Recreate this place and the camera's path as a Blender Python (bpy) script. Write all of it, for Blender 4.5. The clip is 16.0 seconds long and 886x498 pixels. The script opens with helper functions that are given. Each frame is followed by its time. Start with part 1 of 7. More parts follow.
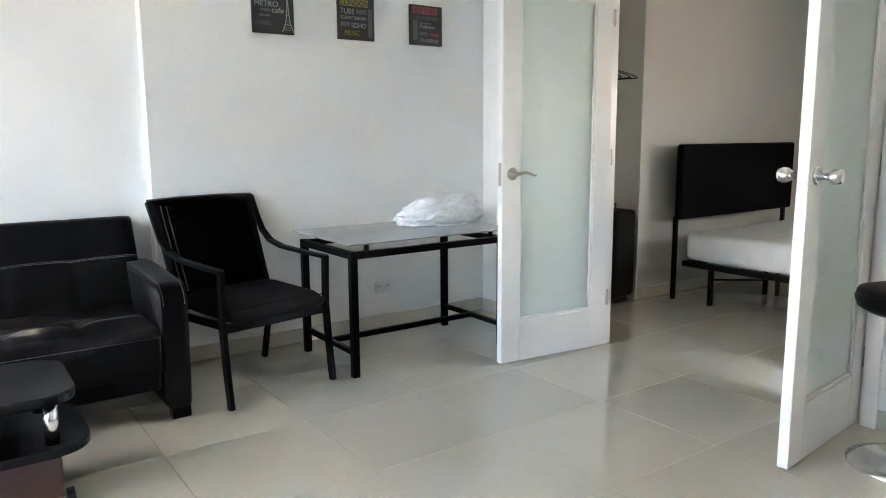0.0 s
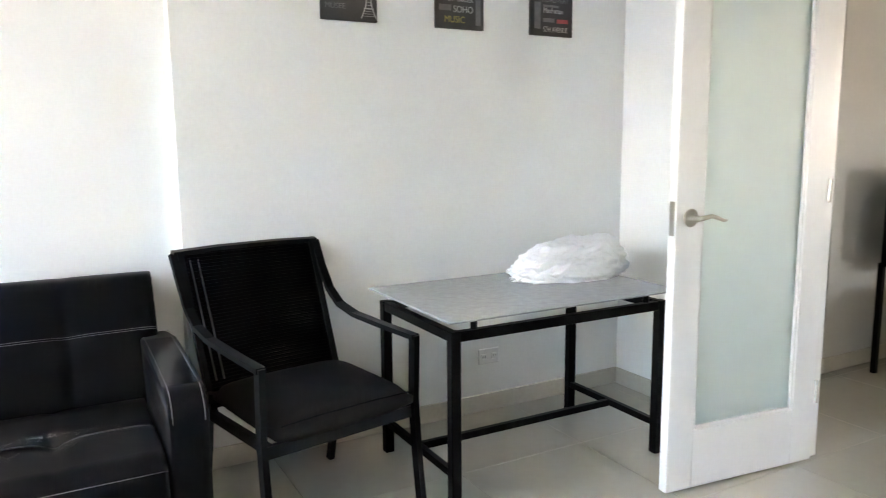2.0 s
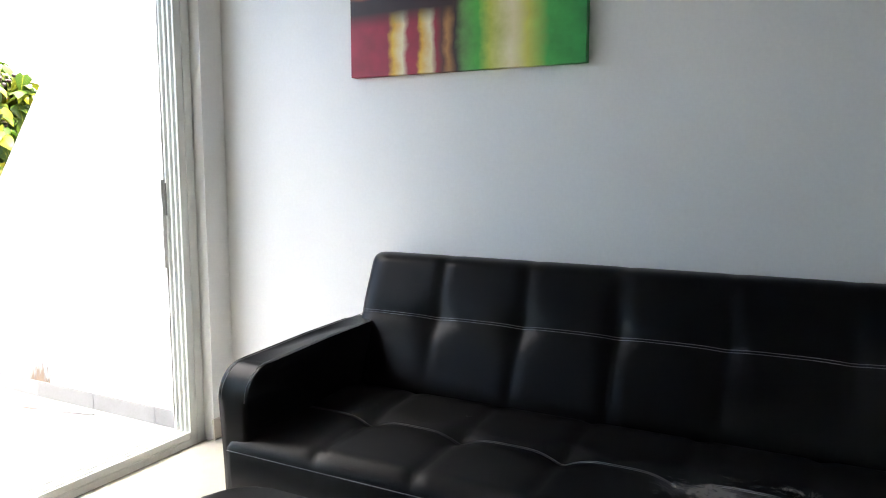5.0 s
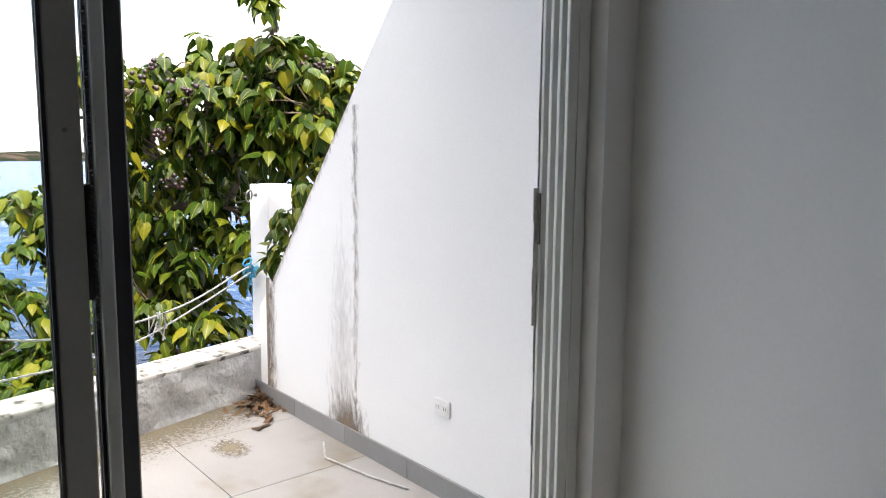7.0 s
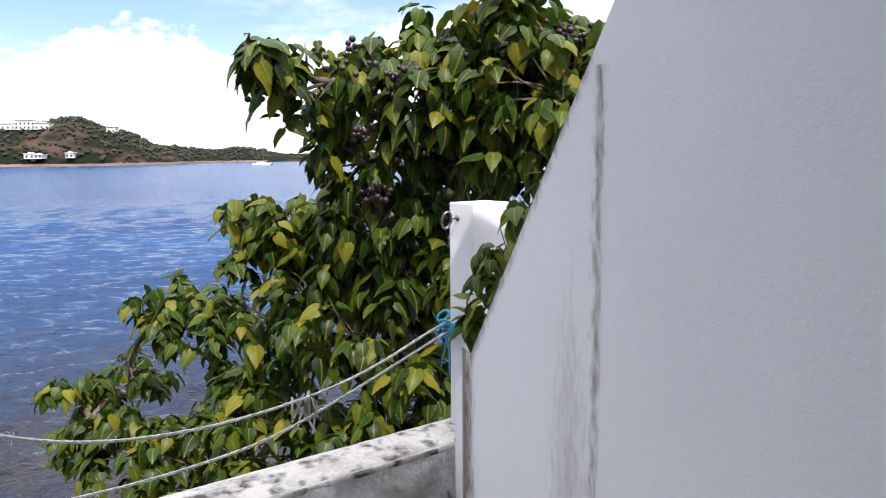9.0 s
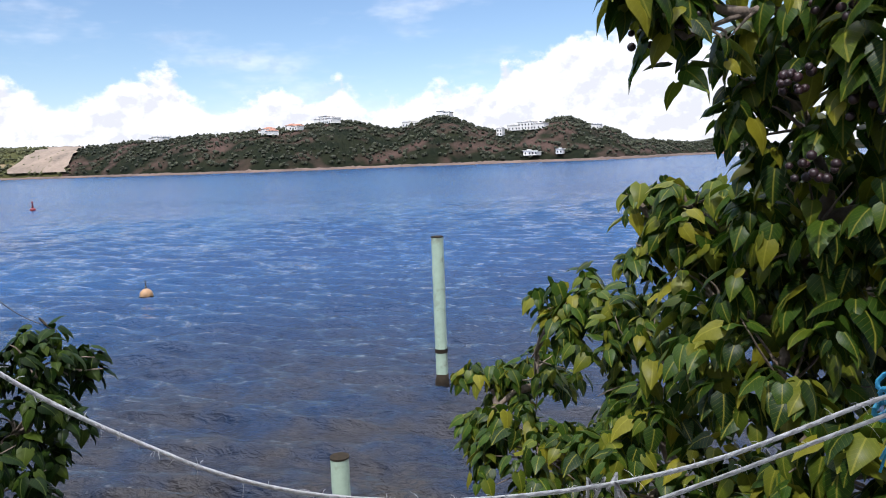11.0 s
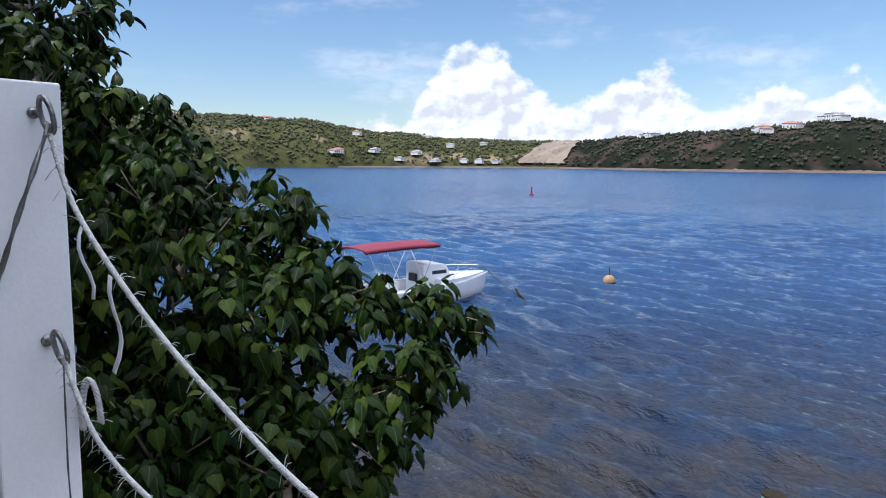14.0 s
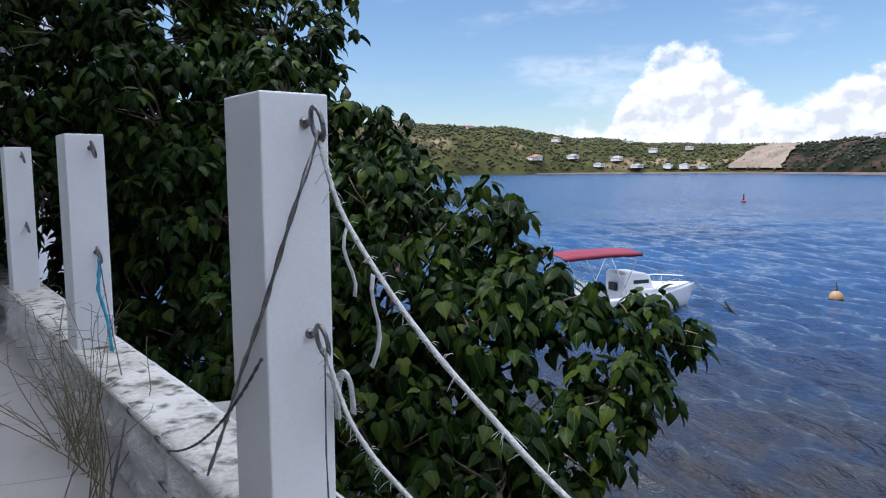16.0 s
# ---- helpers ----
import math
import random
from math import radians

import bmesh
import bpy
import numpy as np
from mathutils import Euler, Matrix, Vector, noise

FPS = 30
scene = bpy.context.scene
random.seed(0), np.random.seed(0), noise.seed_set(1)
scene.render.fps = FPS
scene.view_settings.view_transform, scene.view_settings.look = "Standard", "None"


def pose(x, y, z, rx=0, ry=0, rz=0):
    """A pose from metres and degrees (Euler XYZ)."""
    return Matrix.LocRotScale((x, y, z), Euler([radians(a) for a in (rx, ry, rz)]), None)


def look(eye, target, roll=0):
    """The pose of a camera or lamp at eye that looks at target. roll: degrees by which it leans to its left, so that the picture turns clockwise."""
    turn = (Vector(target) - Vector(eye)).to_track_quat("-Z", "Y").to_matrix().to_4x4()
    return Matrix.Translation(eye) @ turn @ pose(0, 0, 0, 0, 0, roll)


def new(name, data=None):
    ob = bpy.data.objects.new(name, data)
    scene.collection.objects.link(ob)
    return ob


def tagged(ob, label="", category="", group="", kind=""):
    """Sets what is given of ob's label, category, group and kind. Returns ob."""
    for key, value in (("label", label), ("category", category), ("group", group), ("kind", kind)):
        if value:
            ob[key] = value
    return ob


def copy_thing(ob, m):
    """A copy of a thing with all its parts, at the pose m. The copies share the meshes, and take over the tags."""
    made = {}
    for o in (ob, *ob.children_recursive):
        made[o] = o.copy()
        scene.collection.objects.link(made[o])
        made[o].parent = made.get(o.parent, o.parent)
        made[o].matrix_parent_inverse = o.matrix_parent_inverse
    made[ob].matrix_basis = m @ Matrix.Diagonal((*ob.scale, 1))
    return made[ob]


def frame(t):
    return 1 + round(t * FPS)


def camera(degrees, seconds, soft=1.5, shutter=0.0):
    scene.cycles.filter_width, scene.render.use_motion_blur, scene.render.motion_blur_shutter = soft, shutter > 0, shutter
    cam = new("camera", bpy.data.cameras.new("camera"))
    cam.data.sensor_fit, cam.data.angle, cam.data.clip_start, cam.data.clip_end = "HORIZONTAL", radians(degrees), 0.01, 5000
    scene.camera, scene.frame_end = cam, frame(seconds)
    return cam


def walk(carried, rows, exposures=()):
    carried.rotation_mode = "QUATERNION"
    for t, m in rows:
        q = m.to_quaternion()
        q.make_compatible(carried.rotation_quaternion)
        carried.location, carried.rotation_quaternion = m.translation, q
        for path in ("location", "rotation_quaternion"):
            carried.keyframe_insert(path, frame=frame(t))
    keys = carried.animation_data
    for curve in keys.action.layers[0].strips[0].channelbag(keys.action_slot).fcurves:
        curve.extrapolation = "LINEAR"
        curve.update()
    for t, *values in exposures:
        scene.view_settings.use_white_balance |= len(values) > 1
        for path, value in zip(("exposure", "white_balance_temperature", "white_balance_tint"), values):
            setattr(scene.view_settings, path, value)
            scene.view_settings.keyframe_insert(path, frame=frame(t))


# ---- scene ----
cam = camera(63.04, 16.0, soft=1.0, shutter=0.1)
PATH = [
    (0, (5.467, -4.004, 1.225), (6.612, -2.394, 0.912), -0.36),
    (0.5, (5.645, -3.759, 1.360), (6.858, -2.199, 1.056), -0.11),
    (1, (5.837, -3.522, 1.353), (7.100, -1.999, 1.058), -0.29),
    (1.5, (5.979, -3.273, 1.305), (7.212, -1.722, 1.033), -0.71),
    (2, (5.973, -2.941, 1.290), (6.923, -1.206, 0.998), -0.52),
    (2.5, (5.899, -2.767, 1.214), (6.213, -0.811, 0.937), -0.13),
    (3, (6.109, -2.511, 1.130), (5.506, -0.619, 0.896), 0.74),
    (3.2, (6.053, -2.460, 1.154), (5.275, -0.636, 0.892), 0.46),
    (5.3, (5.849, -2.146, 1.121), (4.873, -0.414, 0.899), 0.14),
    (5.5, (5.757, -2.064, 1.115), (4.730, -0.362, 0.897), 0.24),
    (6, (5.470, -1.791, 1.128), (4.223, -0.246, 0.886), -0.08),
    (6.3, (5.272, -1.698, 1.115), (3.873, -0.291, 0.869), 0.17),
    (6.5, (5.139, -1.655, 1.111), (3.667, -0.324, 0.865), 0.40),
    (7, (4.821, -1.567, 1.142), (3.309, -0.282, 0.896), 0.54),
    (7.5, (4.526, -1.380, 1.162), (2.962, -0.160, 0.910), 0.29),
    (8, (4.231, -1.164, 1.160), (2.605, -0.026, 0.912), 0.35),
    (8.5, (3.977, -0.911, 1.137), (2.298, 0.146, 0.888), -0.32),
    (9, (3.664, -0.746, 1.173), (1.795, -0.083, 0.915), -0.44),
    (9.5, (3.390, -0.625, 1.187), (1.456, -0.188, 0.927), -0.37),
    (10, (3.186, -0.507, 1.206), (1.204, -0.431, 0.945), -0.50),
    (10.2, (3.127, -0.464, 1.192), (1.147, -0.566, 0.930), -1.21),
    (12.3, (2.196, -0.187, 0.873), (0.406, -1.049, 0.639), -0.37),
    (12.5, (2.135, -0.206, 0.871), (0.369, -1.114, 0.639), -0.35),
    (13, (2.012, -0.298, 0.872), (0.464, -1.542, 0.636), -0.18),
    (13.5, (1.948, -0.333, 0.864), (0.615, -1.805, 0.624), 0.12),
    (14, (1.984, -0.351, 0.861), (0.806, -1.950, 0.624), 0.31),
    (14.5, (1.994, -0.358, 0.856), (0.908, -2.021, 0.625), 0.10),
    (15, (2.015, -0.372, 0.856), (1.024, -2.094, 0.629), -0.01),
    (15.5, (2.034, -0.398, 0.854), (1.147, -2.177, 0.633), -0.29),
    (16, (2.051, -0.421, 0.853), (1.345, -2.280, 0.635), -0.32),
]
EXPOSURES = [(0, 5.25, 7700, 16), (1.0, 5.5, 7800, 16), (1.5, 5.5, 8000, 17), (2.0, 5.55, 8000, 17), (2.5, 5.25, 8000, 17), (3.2, 4.65, 7100, 13), (5.3, 3.4, 7200, 13), (6, 2.8, 7200, 13), (6.5, 2.2, 7200, 13), (7, 1.7, 7100, 13), (8, 1.15, 6700, 15), (9, 0.7, 6400, 16), (10, 0.55, 6350, 16), (12.3, 0.15, 5700, 12), (16, 0.2, 5750, 13)]
walk(cam, [(t, look(eye, target, roll)) for t, eye, target, roll in PATH], EXPOSURES)

# ---- light ----
SUN_EL, SUN_AZ = radians(56), radians(100)
world = bpy.data.worlds.new("sky")
scene.world = world
world.use_nodes = True
wn, wl = world.node_tree.nodes, world.node_tree.links
wn.clear()


def wnode(kind, **kw):
    n = wn.new(kind)
    for k, v in kw.items():
        n.inputs[k].default_value = v
    return n


def wmath(op, a, b=None, c=None):
    n = wn.new("ShaderNodeMath")
    n.operation = op
    for i, v in enumerate((a, b, c)):
        if v is None:
            continue
        if isinstance(v, (int, float)):
            n.inputs[i].default_value = v
        else:
            wl.new(v, n.inputs[i])
    return n.outputs[0]


sky = wn.new("ShaderNodeTexSky")
sky.sky_type = "NISHITA"
sky.sun_disc = False
sky.sun_elevation = SUN_EL
sky.sun_rotation = SUN_AZ
sky.altitude = 0
sky.air_density, sky.dust_density, sky.ozone_density = 1.1, 0.15, 3.5
tc = wn.new("ShaderNodeTexCoord")
sep = wn.new("ShaderNodeSeparateXYZ")
wl.new(tc.outputs["Generated"], sep.inputs[0])
height = sep.outputs[2]

# heights of the cumulus bank's tops (bearing off west towards south, elevation, both in degrees)
TOPS = ((-60, 17), (-40, 16), (-22, 12), (-10, 9), (-5, 8), (-1, 9), (3, 9.8), (8, 8.8), (11.5, 8.2), (13, 5.4), (18, 5.8), (21.5, 4.8), (23, 6), (24.5, 7), (26.5, 4.7), (29, 6.2), (31, 5), (34, 5), (37, 7.8), (40.5, 6.6), (42, 5), (45, 5.6), (47.5, 7.2), (50, 9.6), (52.5, 9.2), (54.5, 8), (56.5, 3.8), (58.3, 4.6), (62, 2.8), (78, 3.4), (110, 5))
bearing = wmath("ARCTAN2", wmath("MULTIPLY", sep.outputs[1], -1.0), wmath("MULTIPLY", sep.outputs[0], -1.0))
across = wn.new("ShaderNodeMapRange")
across.inputs["From Min"].default_value, across.inputs["From Max"].default_value = radians(-60), radians(110)
wl.new(bearing, across.inputs["Value"])
bank_top = wn.new("ShaderNodeValToRGB")
stops = bank_top.color_ramp.elements
for stop, (az, el) in zip((stops[0], stops[1]), (TOPS[0], TOPS[-1])):
    stop.position, stop.color = (az + 60) / 170, (el / 20, el / 20, el / 20, 1)
for az, el in TOPS[1:-1]:
    stops.new((az + 60) / 170).color = (el / 20, el / 20, el / 20, 1)
wl.new(across.outputs[0], bank_top.inputs[0])
stretch = wn.new("ShaderNodeMapping")
stretch.inputs["Scale"].default_value = (1.0, 1.0, 1.3)
wl.new(tc.outputs["Generated"], stretch.inputs[0])
lifted = wn.new("ShaderNodeMapping")
lifted.inputs["Location"].default_value = (0.006, -0.004, 0.013)
wl.new(stretch.outputs[0], lifted.inputs[0])
big = wnode("ShaderNodeTexNoise", Scale=4.6, Detail=2.0, Roughness=0.5)
fine = wnode("ShaderNodeTexNoise", Scale=19.0, Detail=9.0, Roughness=0.56)
fine_up = wnode("ShaderNodeTexNoise", Scale=19.0, Detail=5.0, Roughness=0.5)
wl.new(stretch.outputs[0], big.inputs["Vector"])
wl.new(stretch.outputs[0], fine.inputs["Vector"])
wl.new(lifted.outputs[0], fine_up.inputs["Vector"])
elevation = wmath("MULTIPLY", wmath("ARCSINE", height), 57.2958 / 20)
billow = wmath("MULTIPLY_ADD", fine.outputs["Fac"], 0.34, -0.19)
inside = wmath("SUBTRACT", wmath("ADD", bank_top.outputs[0], billow), elevation)
low = wn.new("ShaderNodeMapRange")
low.interpolation_type = "SMOOTHSTEP"
low.inputs["To Max"].default_value = 0.97
wl.new(inside, low.inputs["Value"])
low.inputs["From Min"].default_value, low.inputs["From Max"].default_value = -0.012, 0.05
wisp = wnode("ShaderNodeTexNoise", Scale=3.1, Detail=5.0, Roughness=0.62)
flat = wn.new("ShaderNodeMapping")
flat.inputs["Scale"].default_value = (1.0, 1.0, 3.5)
flat.inputs["Location"].default_value = (3.0, 1.2, 0.0)
wl.new(tc.outputs["Generated"], flat.inputs[0])
wl.new(flat.outputs[0], wisp.inputs["Vector"])
high = wn.new("ShaderNodeMapRange")
high.interpolation_type = "SMOOTHSTEP"
wl.new(wisp.outputs["Fac"], high.inputs["Value"])
high.inputs["From Min"].default_value, high.inputs["From Max"].default_value, high.inputs["To Max"].default_value = 0.50, 0.72, 0.45
# unseen bright cloud overhead, added to fill the balcony's shade with light
fill_deck = wn.new("ShaderNodeMapRange")
fill_deck.interpolation_type = "SMOOTHSTEP"
wl.new(height, fill_deck.inputs["Value"])
fill_deck.inputs["From Min"].default_value, fill_deck.inputs["From Max"].default_value = 0.40, 0.74
patchy = wn.new("ShaderNodeMapRange")
wl.new(big.outputs["Fac"], patchy.inputs["Value"])
patchy.inputs["From Min"].default_value, patchy.inputs["From Max"].default_value, patchy.inputs["To Min"].default_value = 0.3, 0.45, 0.65
overhead = wmath("MULTIPLY", wmath("MULTIPLY", fill_deck.outputs[0], patchy.outputs[0]), 0.85)
cover = wmath("MAXIMUM", wmath("MAXIMUM", low.outputs[0], high.outputs[0]), overhead)
tone = wn.new("ShaderNodeMapRange")
relief = wmath("SUBTRACT", fine.outputs["Fac"], fine_up.outputs["Fac"])
wl.new(wmath("SUBTRACT", relief, wmath("MULTIPLY", inside, 0.10)), tone.inputs["Value"])
tone.inputs["From Min"].default_value, tone.inputs["From Max"].default_value = -0.10, 0.03
tone.inputs["To Min"].default_value, tone.inputs["To Max"].default_value = 6.4, 8.8
cloud = wn.new("ShaderNodeCombineColor")
# the added overhead cloud is boosted up to 2.7 times
fill_gain = wmath("MULTIPLY_ADD", fill_deck.outputs[0], 1.7, 1.0)
for i, k in enumerate((1.0, 1.0, 1.01)):
    wl.new(wmath("MULTIPLY", wmath("MULTIPLY", tone.outputs[0], k), fill_gain), cloud.inputs[i])
mix = wn.new("ShaderNodeMix")
mix.data_type = "RGBA"
wl.new(cover, mix.inputs["Factor"])
wl.new(sky.outputs[0], mix.inputs[6])
wl.new(cloud.outputs[0], mix.inputs[7])
bg = wnode("ShaderNodeBackground", Strength=0.11)
wl.new(mix.outputs[2], bg.inputs[0])
wo = wn.new("ShaderNodeOutputWorld")
wl.new(bg.outputs[0], wo.inputs[0])

sun_data = bpy.data.lights.new("sun", "SUN")
sun_data.energy, sun_data.angle, sun_data.color = 3.2, radians(0.53), (1.0, 0.96, 0.9)
sun = new("sun", sun_data)
sd = Vector((math.sin(SUN_AZ) * math.cos(SUN_EL), math.cos(SUN_AZ) * math.cos(SUN_EL), math.sin(SUN_EL)))
sun.rotation_mode = "QUATERNION"
sun.rotation_quaternion = sd.to_track_quat("Z", "Y")
sun.location = (20, -4, 30)

# daylight standing in the bedroom window's opening
bw_data = bpy.data.lights.new("bedroom_window_light", "AREA")
bw_data.shape, bw_data.size, bw_data.size_y, bw_data.energy = "RECTANGLE", 0.95, 0.85, 0.32
bw = new("bedroom_window_light", bw_data)
bw.matrix_basis = look((11.9, -3.7, 1.5), (9.0, -3.0, 0.9))


# ---- materials ----
def mat(name, c1, c2=None, rough=0.5, scale=3.0, fine_scale=60.0, bump=0.1, bump_scale=None, metal=0.0, detail=6.0, spread=(0.35, 0.65), dist=0.004, coat=0.0, per=None, amount=0.12, stains=None, spec=0.5):
    """Principled surface: two colours mixed by broad and fine noise, with relief; per: vary by 'object' or 'island'."""
    m = bpy.data.materials.new(name)
    m.use_nodes = True
    nt = m.node_tree
    ns, ls = nt.nodes, nt.links
    b = ns["Principled BSDF"]
    b.inputs["Roughness"].default_value = rough
    b.inputs["Metallic"].default_value = metal
    b.inputs["Coat Weight"].default_value = coat
    b.inputs["Specular IOR Level"].default_value = spec
    co = ns.new("ShaderNodeTexCoord")
    c2 = c2 or tuple(v * 0.86 for v in c1)
    n1 = ns.new("ShaderNodeTexNoise")
    n1.inputs["Scale"].default_value, n1.inputs["Detail"].default_value = scale, detail
    n2 = ns.new("ShaderNodeTexNoise")
    n2.inputs["Scale"].default_value, n2.inputs["Detail"].default_value = fine_scale, 3.0
    geo = ns.new("ShaderNodeNewGeometry")
    src = geo.outputs["Position"]
    ls.new(src, n1.inputs["Vector"])
    ls.new(src, n2.inputs["Vector"])
    add = ns.new("ShaderNodeMath")
    add.operation = "MULTIPLY_ADD"
    add.inputs[1].default_value = 0.35
    ls.new(n2.outputs["Fac"], add.inputs[0])
    sc = ns.new("ShaderNodeMath")
    sc.operation = "MULTIPLY"
    sc.inputs[1].default_value = 0.65
    ls.new(n1.outputs["Fac"], sc.inputs[0])
    ls.new(sc.outputs[0], add.inputs[2])
    r = ns.new("ShaderNodeMapRange")
    r.inputs["From Min"].default_value, r.inputs["From Max"].default_value = spread
    ls.new(add.outputs[0], r.inputs["Value"])
    mx = ns.new("ShaderNodeMix")
    mx.data_type = "RGBA"
    mx.inputs[6].default_value, mx.inputs[7].default_value = (*c1, 1), (*c2, 1)
    ls.new(r.outputs[0], mx.inputs["Factor"])
    out = mx.outputs[2]
    if stains:
        colour, s_scale, lo, hi = stains
        n3 = ns.new("ShaderNodeTexNoise")
        n3.inputs["Scale"].default_value, n3.inputs["Detail"].default_value = s_scale, 8.0
        ls.new(src, n3.inputs["Vector"])
        r3 = ns.new("ShaderNodeMapRange")
        r3.inputs["From Min"].default_value, r3.inputs["From Max"].default_value = lo, hi
        ls.new(n3.outputs["Fac"], r3.inputs["Value"])
        m3 = ns.new("ShaderNodeMix")
        m3.data_type = "RGBA"
        m3.inputs[7].default_value = (*colour, 1)
        ls.new(r3.outputs[0], m3.inputs["Factor"])
        ls.new(out, m3.inputs[6])
        out = m3.outputs[2]
    if per:
        rnd = geo.outputs["Random Per Island"] if per == "island" else ns.new("ShaderNodeObjectInfo").outputs["Random"]
        hs = ns.new("ShaderNodeHueSaturation")
        v = ns.new("ShaderNodeMapRange")
        v.inputs["To Min"].default_value, v.inputs["To Max"].default_value = 1 - amount, 1 + amount
        ls.new(rnd, v.inputs["Value"])
        ls.new(v.outputs[0], hs.inputs["Value"])
        ls.new(out, hs.inputs["Color"])
        out = hs.outputs[0]
    ls.new(out, b.inputs["Base Color"])
    if bump:
        bp = ns.new("ShaderNodeBump")
        bp.inputs["Strength"].default_value, bp.inputs["Distance"].default_value = bump, dist
        if bump_scale:
            n4 = ns.new("ShaderNodeTexNoise")
            n4.inputs["Scale"].default_value, n4.inputs["Detail"].default_value = bump_scale, 5.0
            ls.new(src, n4.inputs["Vector"])
            ls.new(n4.outputs["Fac"], bp.inputs["Height"])
        else:
            ls.new(add.outputs[0], bp.inputs["Height"])
        ls.new(bp.outputs[0], b.inputs["Normal"])
    return m


def leaf_material(name, dark, light, yellow, per, through_light, spec=0.16):
    """Waxy leaf: part of the light passes through the blade."""
    m = bpy.data.materials.new(name)
    m.use_nodes = True
    ns, ls = m.node_tree.nodes, m.node_tree.links
    b = ns["Principled BSDF"]
    geo = ns.new("ShaderNodeNewGeometry")
    rnd = geo.outputs["Random Per Island"] if per == "island" else ns.new("ShaderNodeObjectInfo").outputs["Random"]
    ramp = ns.new("ShaderNodeValToRGB")
    e = ramp.color_ramp.elements
    e[0].position, e[0].color = 0.0, (*dark, 1)
    e[1].position, e[1].color = 1.0, (*yellow, 1)
    mid = e.new(0.6)
    mid.color = (*light, 1)
    late = e.new(0.9)
    late.color = (*[(a + c) / 2 for a, c in zip(light, yellow)], 1)
    ls.new(rnd, ramp.inputs[0])
    n = ns.new("ShaderNodeTexNoise")
    n.inputs["Scale"].default_value, n.inputs["Detail"].default_value = 55.0, 3.0
    ls.new(geo.outputs["Position"], n.inputs["Vector"])
    # paler midrib and side veins along the blade
    uv = ns.new("ShaderNodeUVMap")
    uv.uv_map = "blade"
    sp = ns.new("ShaderNodeSeparateXYZ")
    ls.new(uv.outputs[0], sp.inputs[0])

    def calc(op, a, b2):
        c = ns.new("ShaderNodeMath")
        c.operation = op
        for i, v in enumerate((a, b2)):
            if isinstance(v, (int, float)):
                c.inputs[i].default_value = v
            else:
                ls.new(v, c.inputs[i])
        return c.outputs[0]

    out_from = calc("ABSOLUTE", sp.outputs[0], 0.0)
    rib = calc("LESS_THAN", out_from, 0.022)
    side = calc("LESS_THAN", calc("FRACT", calc("MULTIPLY", calc("SUBTRACT", sp.outputs[1], calc("MULTIPLY", out_from, 0.8)), 6.5), 0.0), 0.09)
    vein = calc("MAXIMUM", calc("MULTIPLY", rib, 0.5), calc("MULTIPLY", side, 0.22))
    vm = ns.new("ShaderNodeMix")
    vm.data_type = "RGBA"
    vm.inputs[7].default_value = (*[min(1, v * 1.5 + 0.02) for v in yellow], 1)
    ls.new(vein, vm.inputs["Factor"])
    ls.new(ramp.outputs[0], vm.inputs[6])
    mx = ns.new("ShaderNodeMix")
    mx.data_type, mx.blend_type = "RGBA", "MULTIPLY"
    mx.inputs["Factor"].default_value = 0.45
    ls.new(vm.outputs[2], mx.inputs[6])
    ls.new(n.outputs["Fac"], mx.inputs[7])
    ls.new(mx.outputs[2], b.inputs["Base Color"])
    b.inputs["Roughness"].default_value = 0.4
    b.inputs["Specular IOR Level"].default_value = spec
    bp = ns.new("ShaderNodeBump")
    bp.inputs["Strength"].default_value, bp.inputs["Distance"].default_value = 0.25, 0.004
    ls.new(n.outputs["Fac"], bp.inputs["Height"])
    ls.new(bp.outputs[0], b.inputs["Normal"])
    tr = ns.new("ShaderNodeBsdfTranslucent")
    ls.new(ramp.outputs[0], tr.inputs[0])
    ms = ns.new("ShaderNodeMixShader")
    ms.inputs[0].default_value = through_light
    ls.new(b.outputs[0], ms.inputs[1])
    ls.new(tr.outputs[0], ms.inputs[2])
    ls.new(ms.outputs[0], ns["Material Output"].inputs[0])
    return m


def glass_material(name, tint, rough, frosted):
    m = bpy.data.materials.new(name)
    m.use_nodes = True
    ns, ls = m.node_tree.nodes, m.node_tree.links
    b = ns["Principled BSDF"]
    b.inputs["Base Color"].default_value = (*tint, 1)
    b.inputs["Roughness"].default_value = rough
    b.inputs["IOR"].default_value = 1.45
    b.inputs["Transmission Weight"].default_value = 0.55 if frosted else 1.0
    if not frosted:
        b.inputs["IOR"].default_value = 1.2
    return m


M_WALL = mat("white wall paint", (0.82, 0.82, 0.80), (0.76, 0.76, 0.745), 0.55, 1.2, 90, 0.12, 140.0, dist=0.002)
M_CEIL = mat("white ceiling paint", (0.82, 0.82, 0.81), None, 0.8, 1.0, 60, 0.05)
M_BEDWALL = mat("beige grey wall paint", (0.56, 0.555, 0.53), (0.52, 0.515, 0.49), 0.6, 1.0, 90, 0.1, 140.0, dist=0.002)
M_TILE = mat("polished cream tile", (0.50, 0.47, 0.405), (0.46, 0.43, 0.365), 0.04, 1.6, 26, 0.008, 2.5, spread=(0.3, 0.7), per="object", amount=0.03, coat=1.0, spec=0.6)
M_GROUT = mat("beige grout", (0.41, 0.385, 0.33), None, 0.85, 5, 90)
M_SKIRT = mat("cream skirting tile", (0.62, 0.58, 0.50), (0.55, 0.51, 0.43), 0.25, 4, 50, 0.05)
M_BALTILE = mat("grey porcelain balcony tile", (0.36, 0.345, 0.335), (0.30, 0.285, 0.275), 0.4, 2.5, 120, 0.06, stains=((0.22, 0.185, 0.13), 2.4, 0.6, 0.78), per="object", amount=0.04)
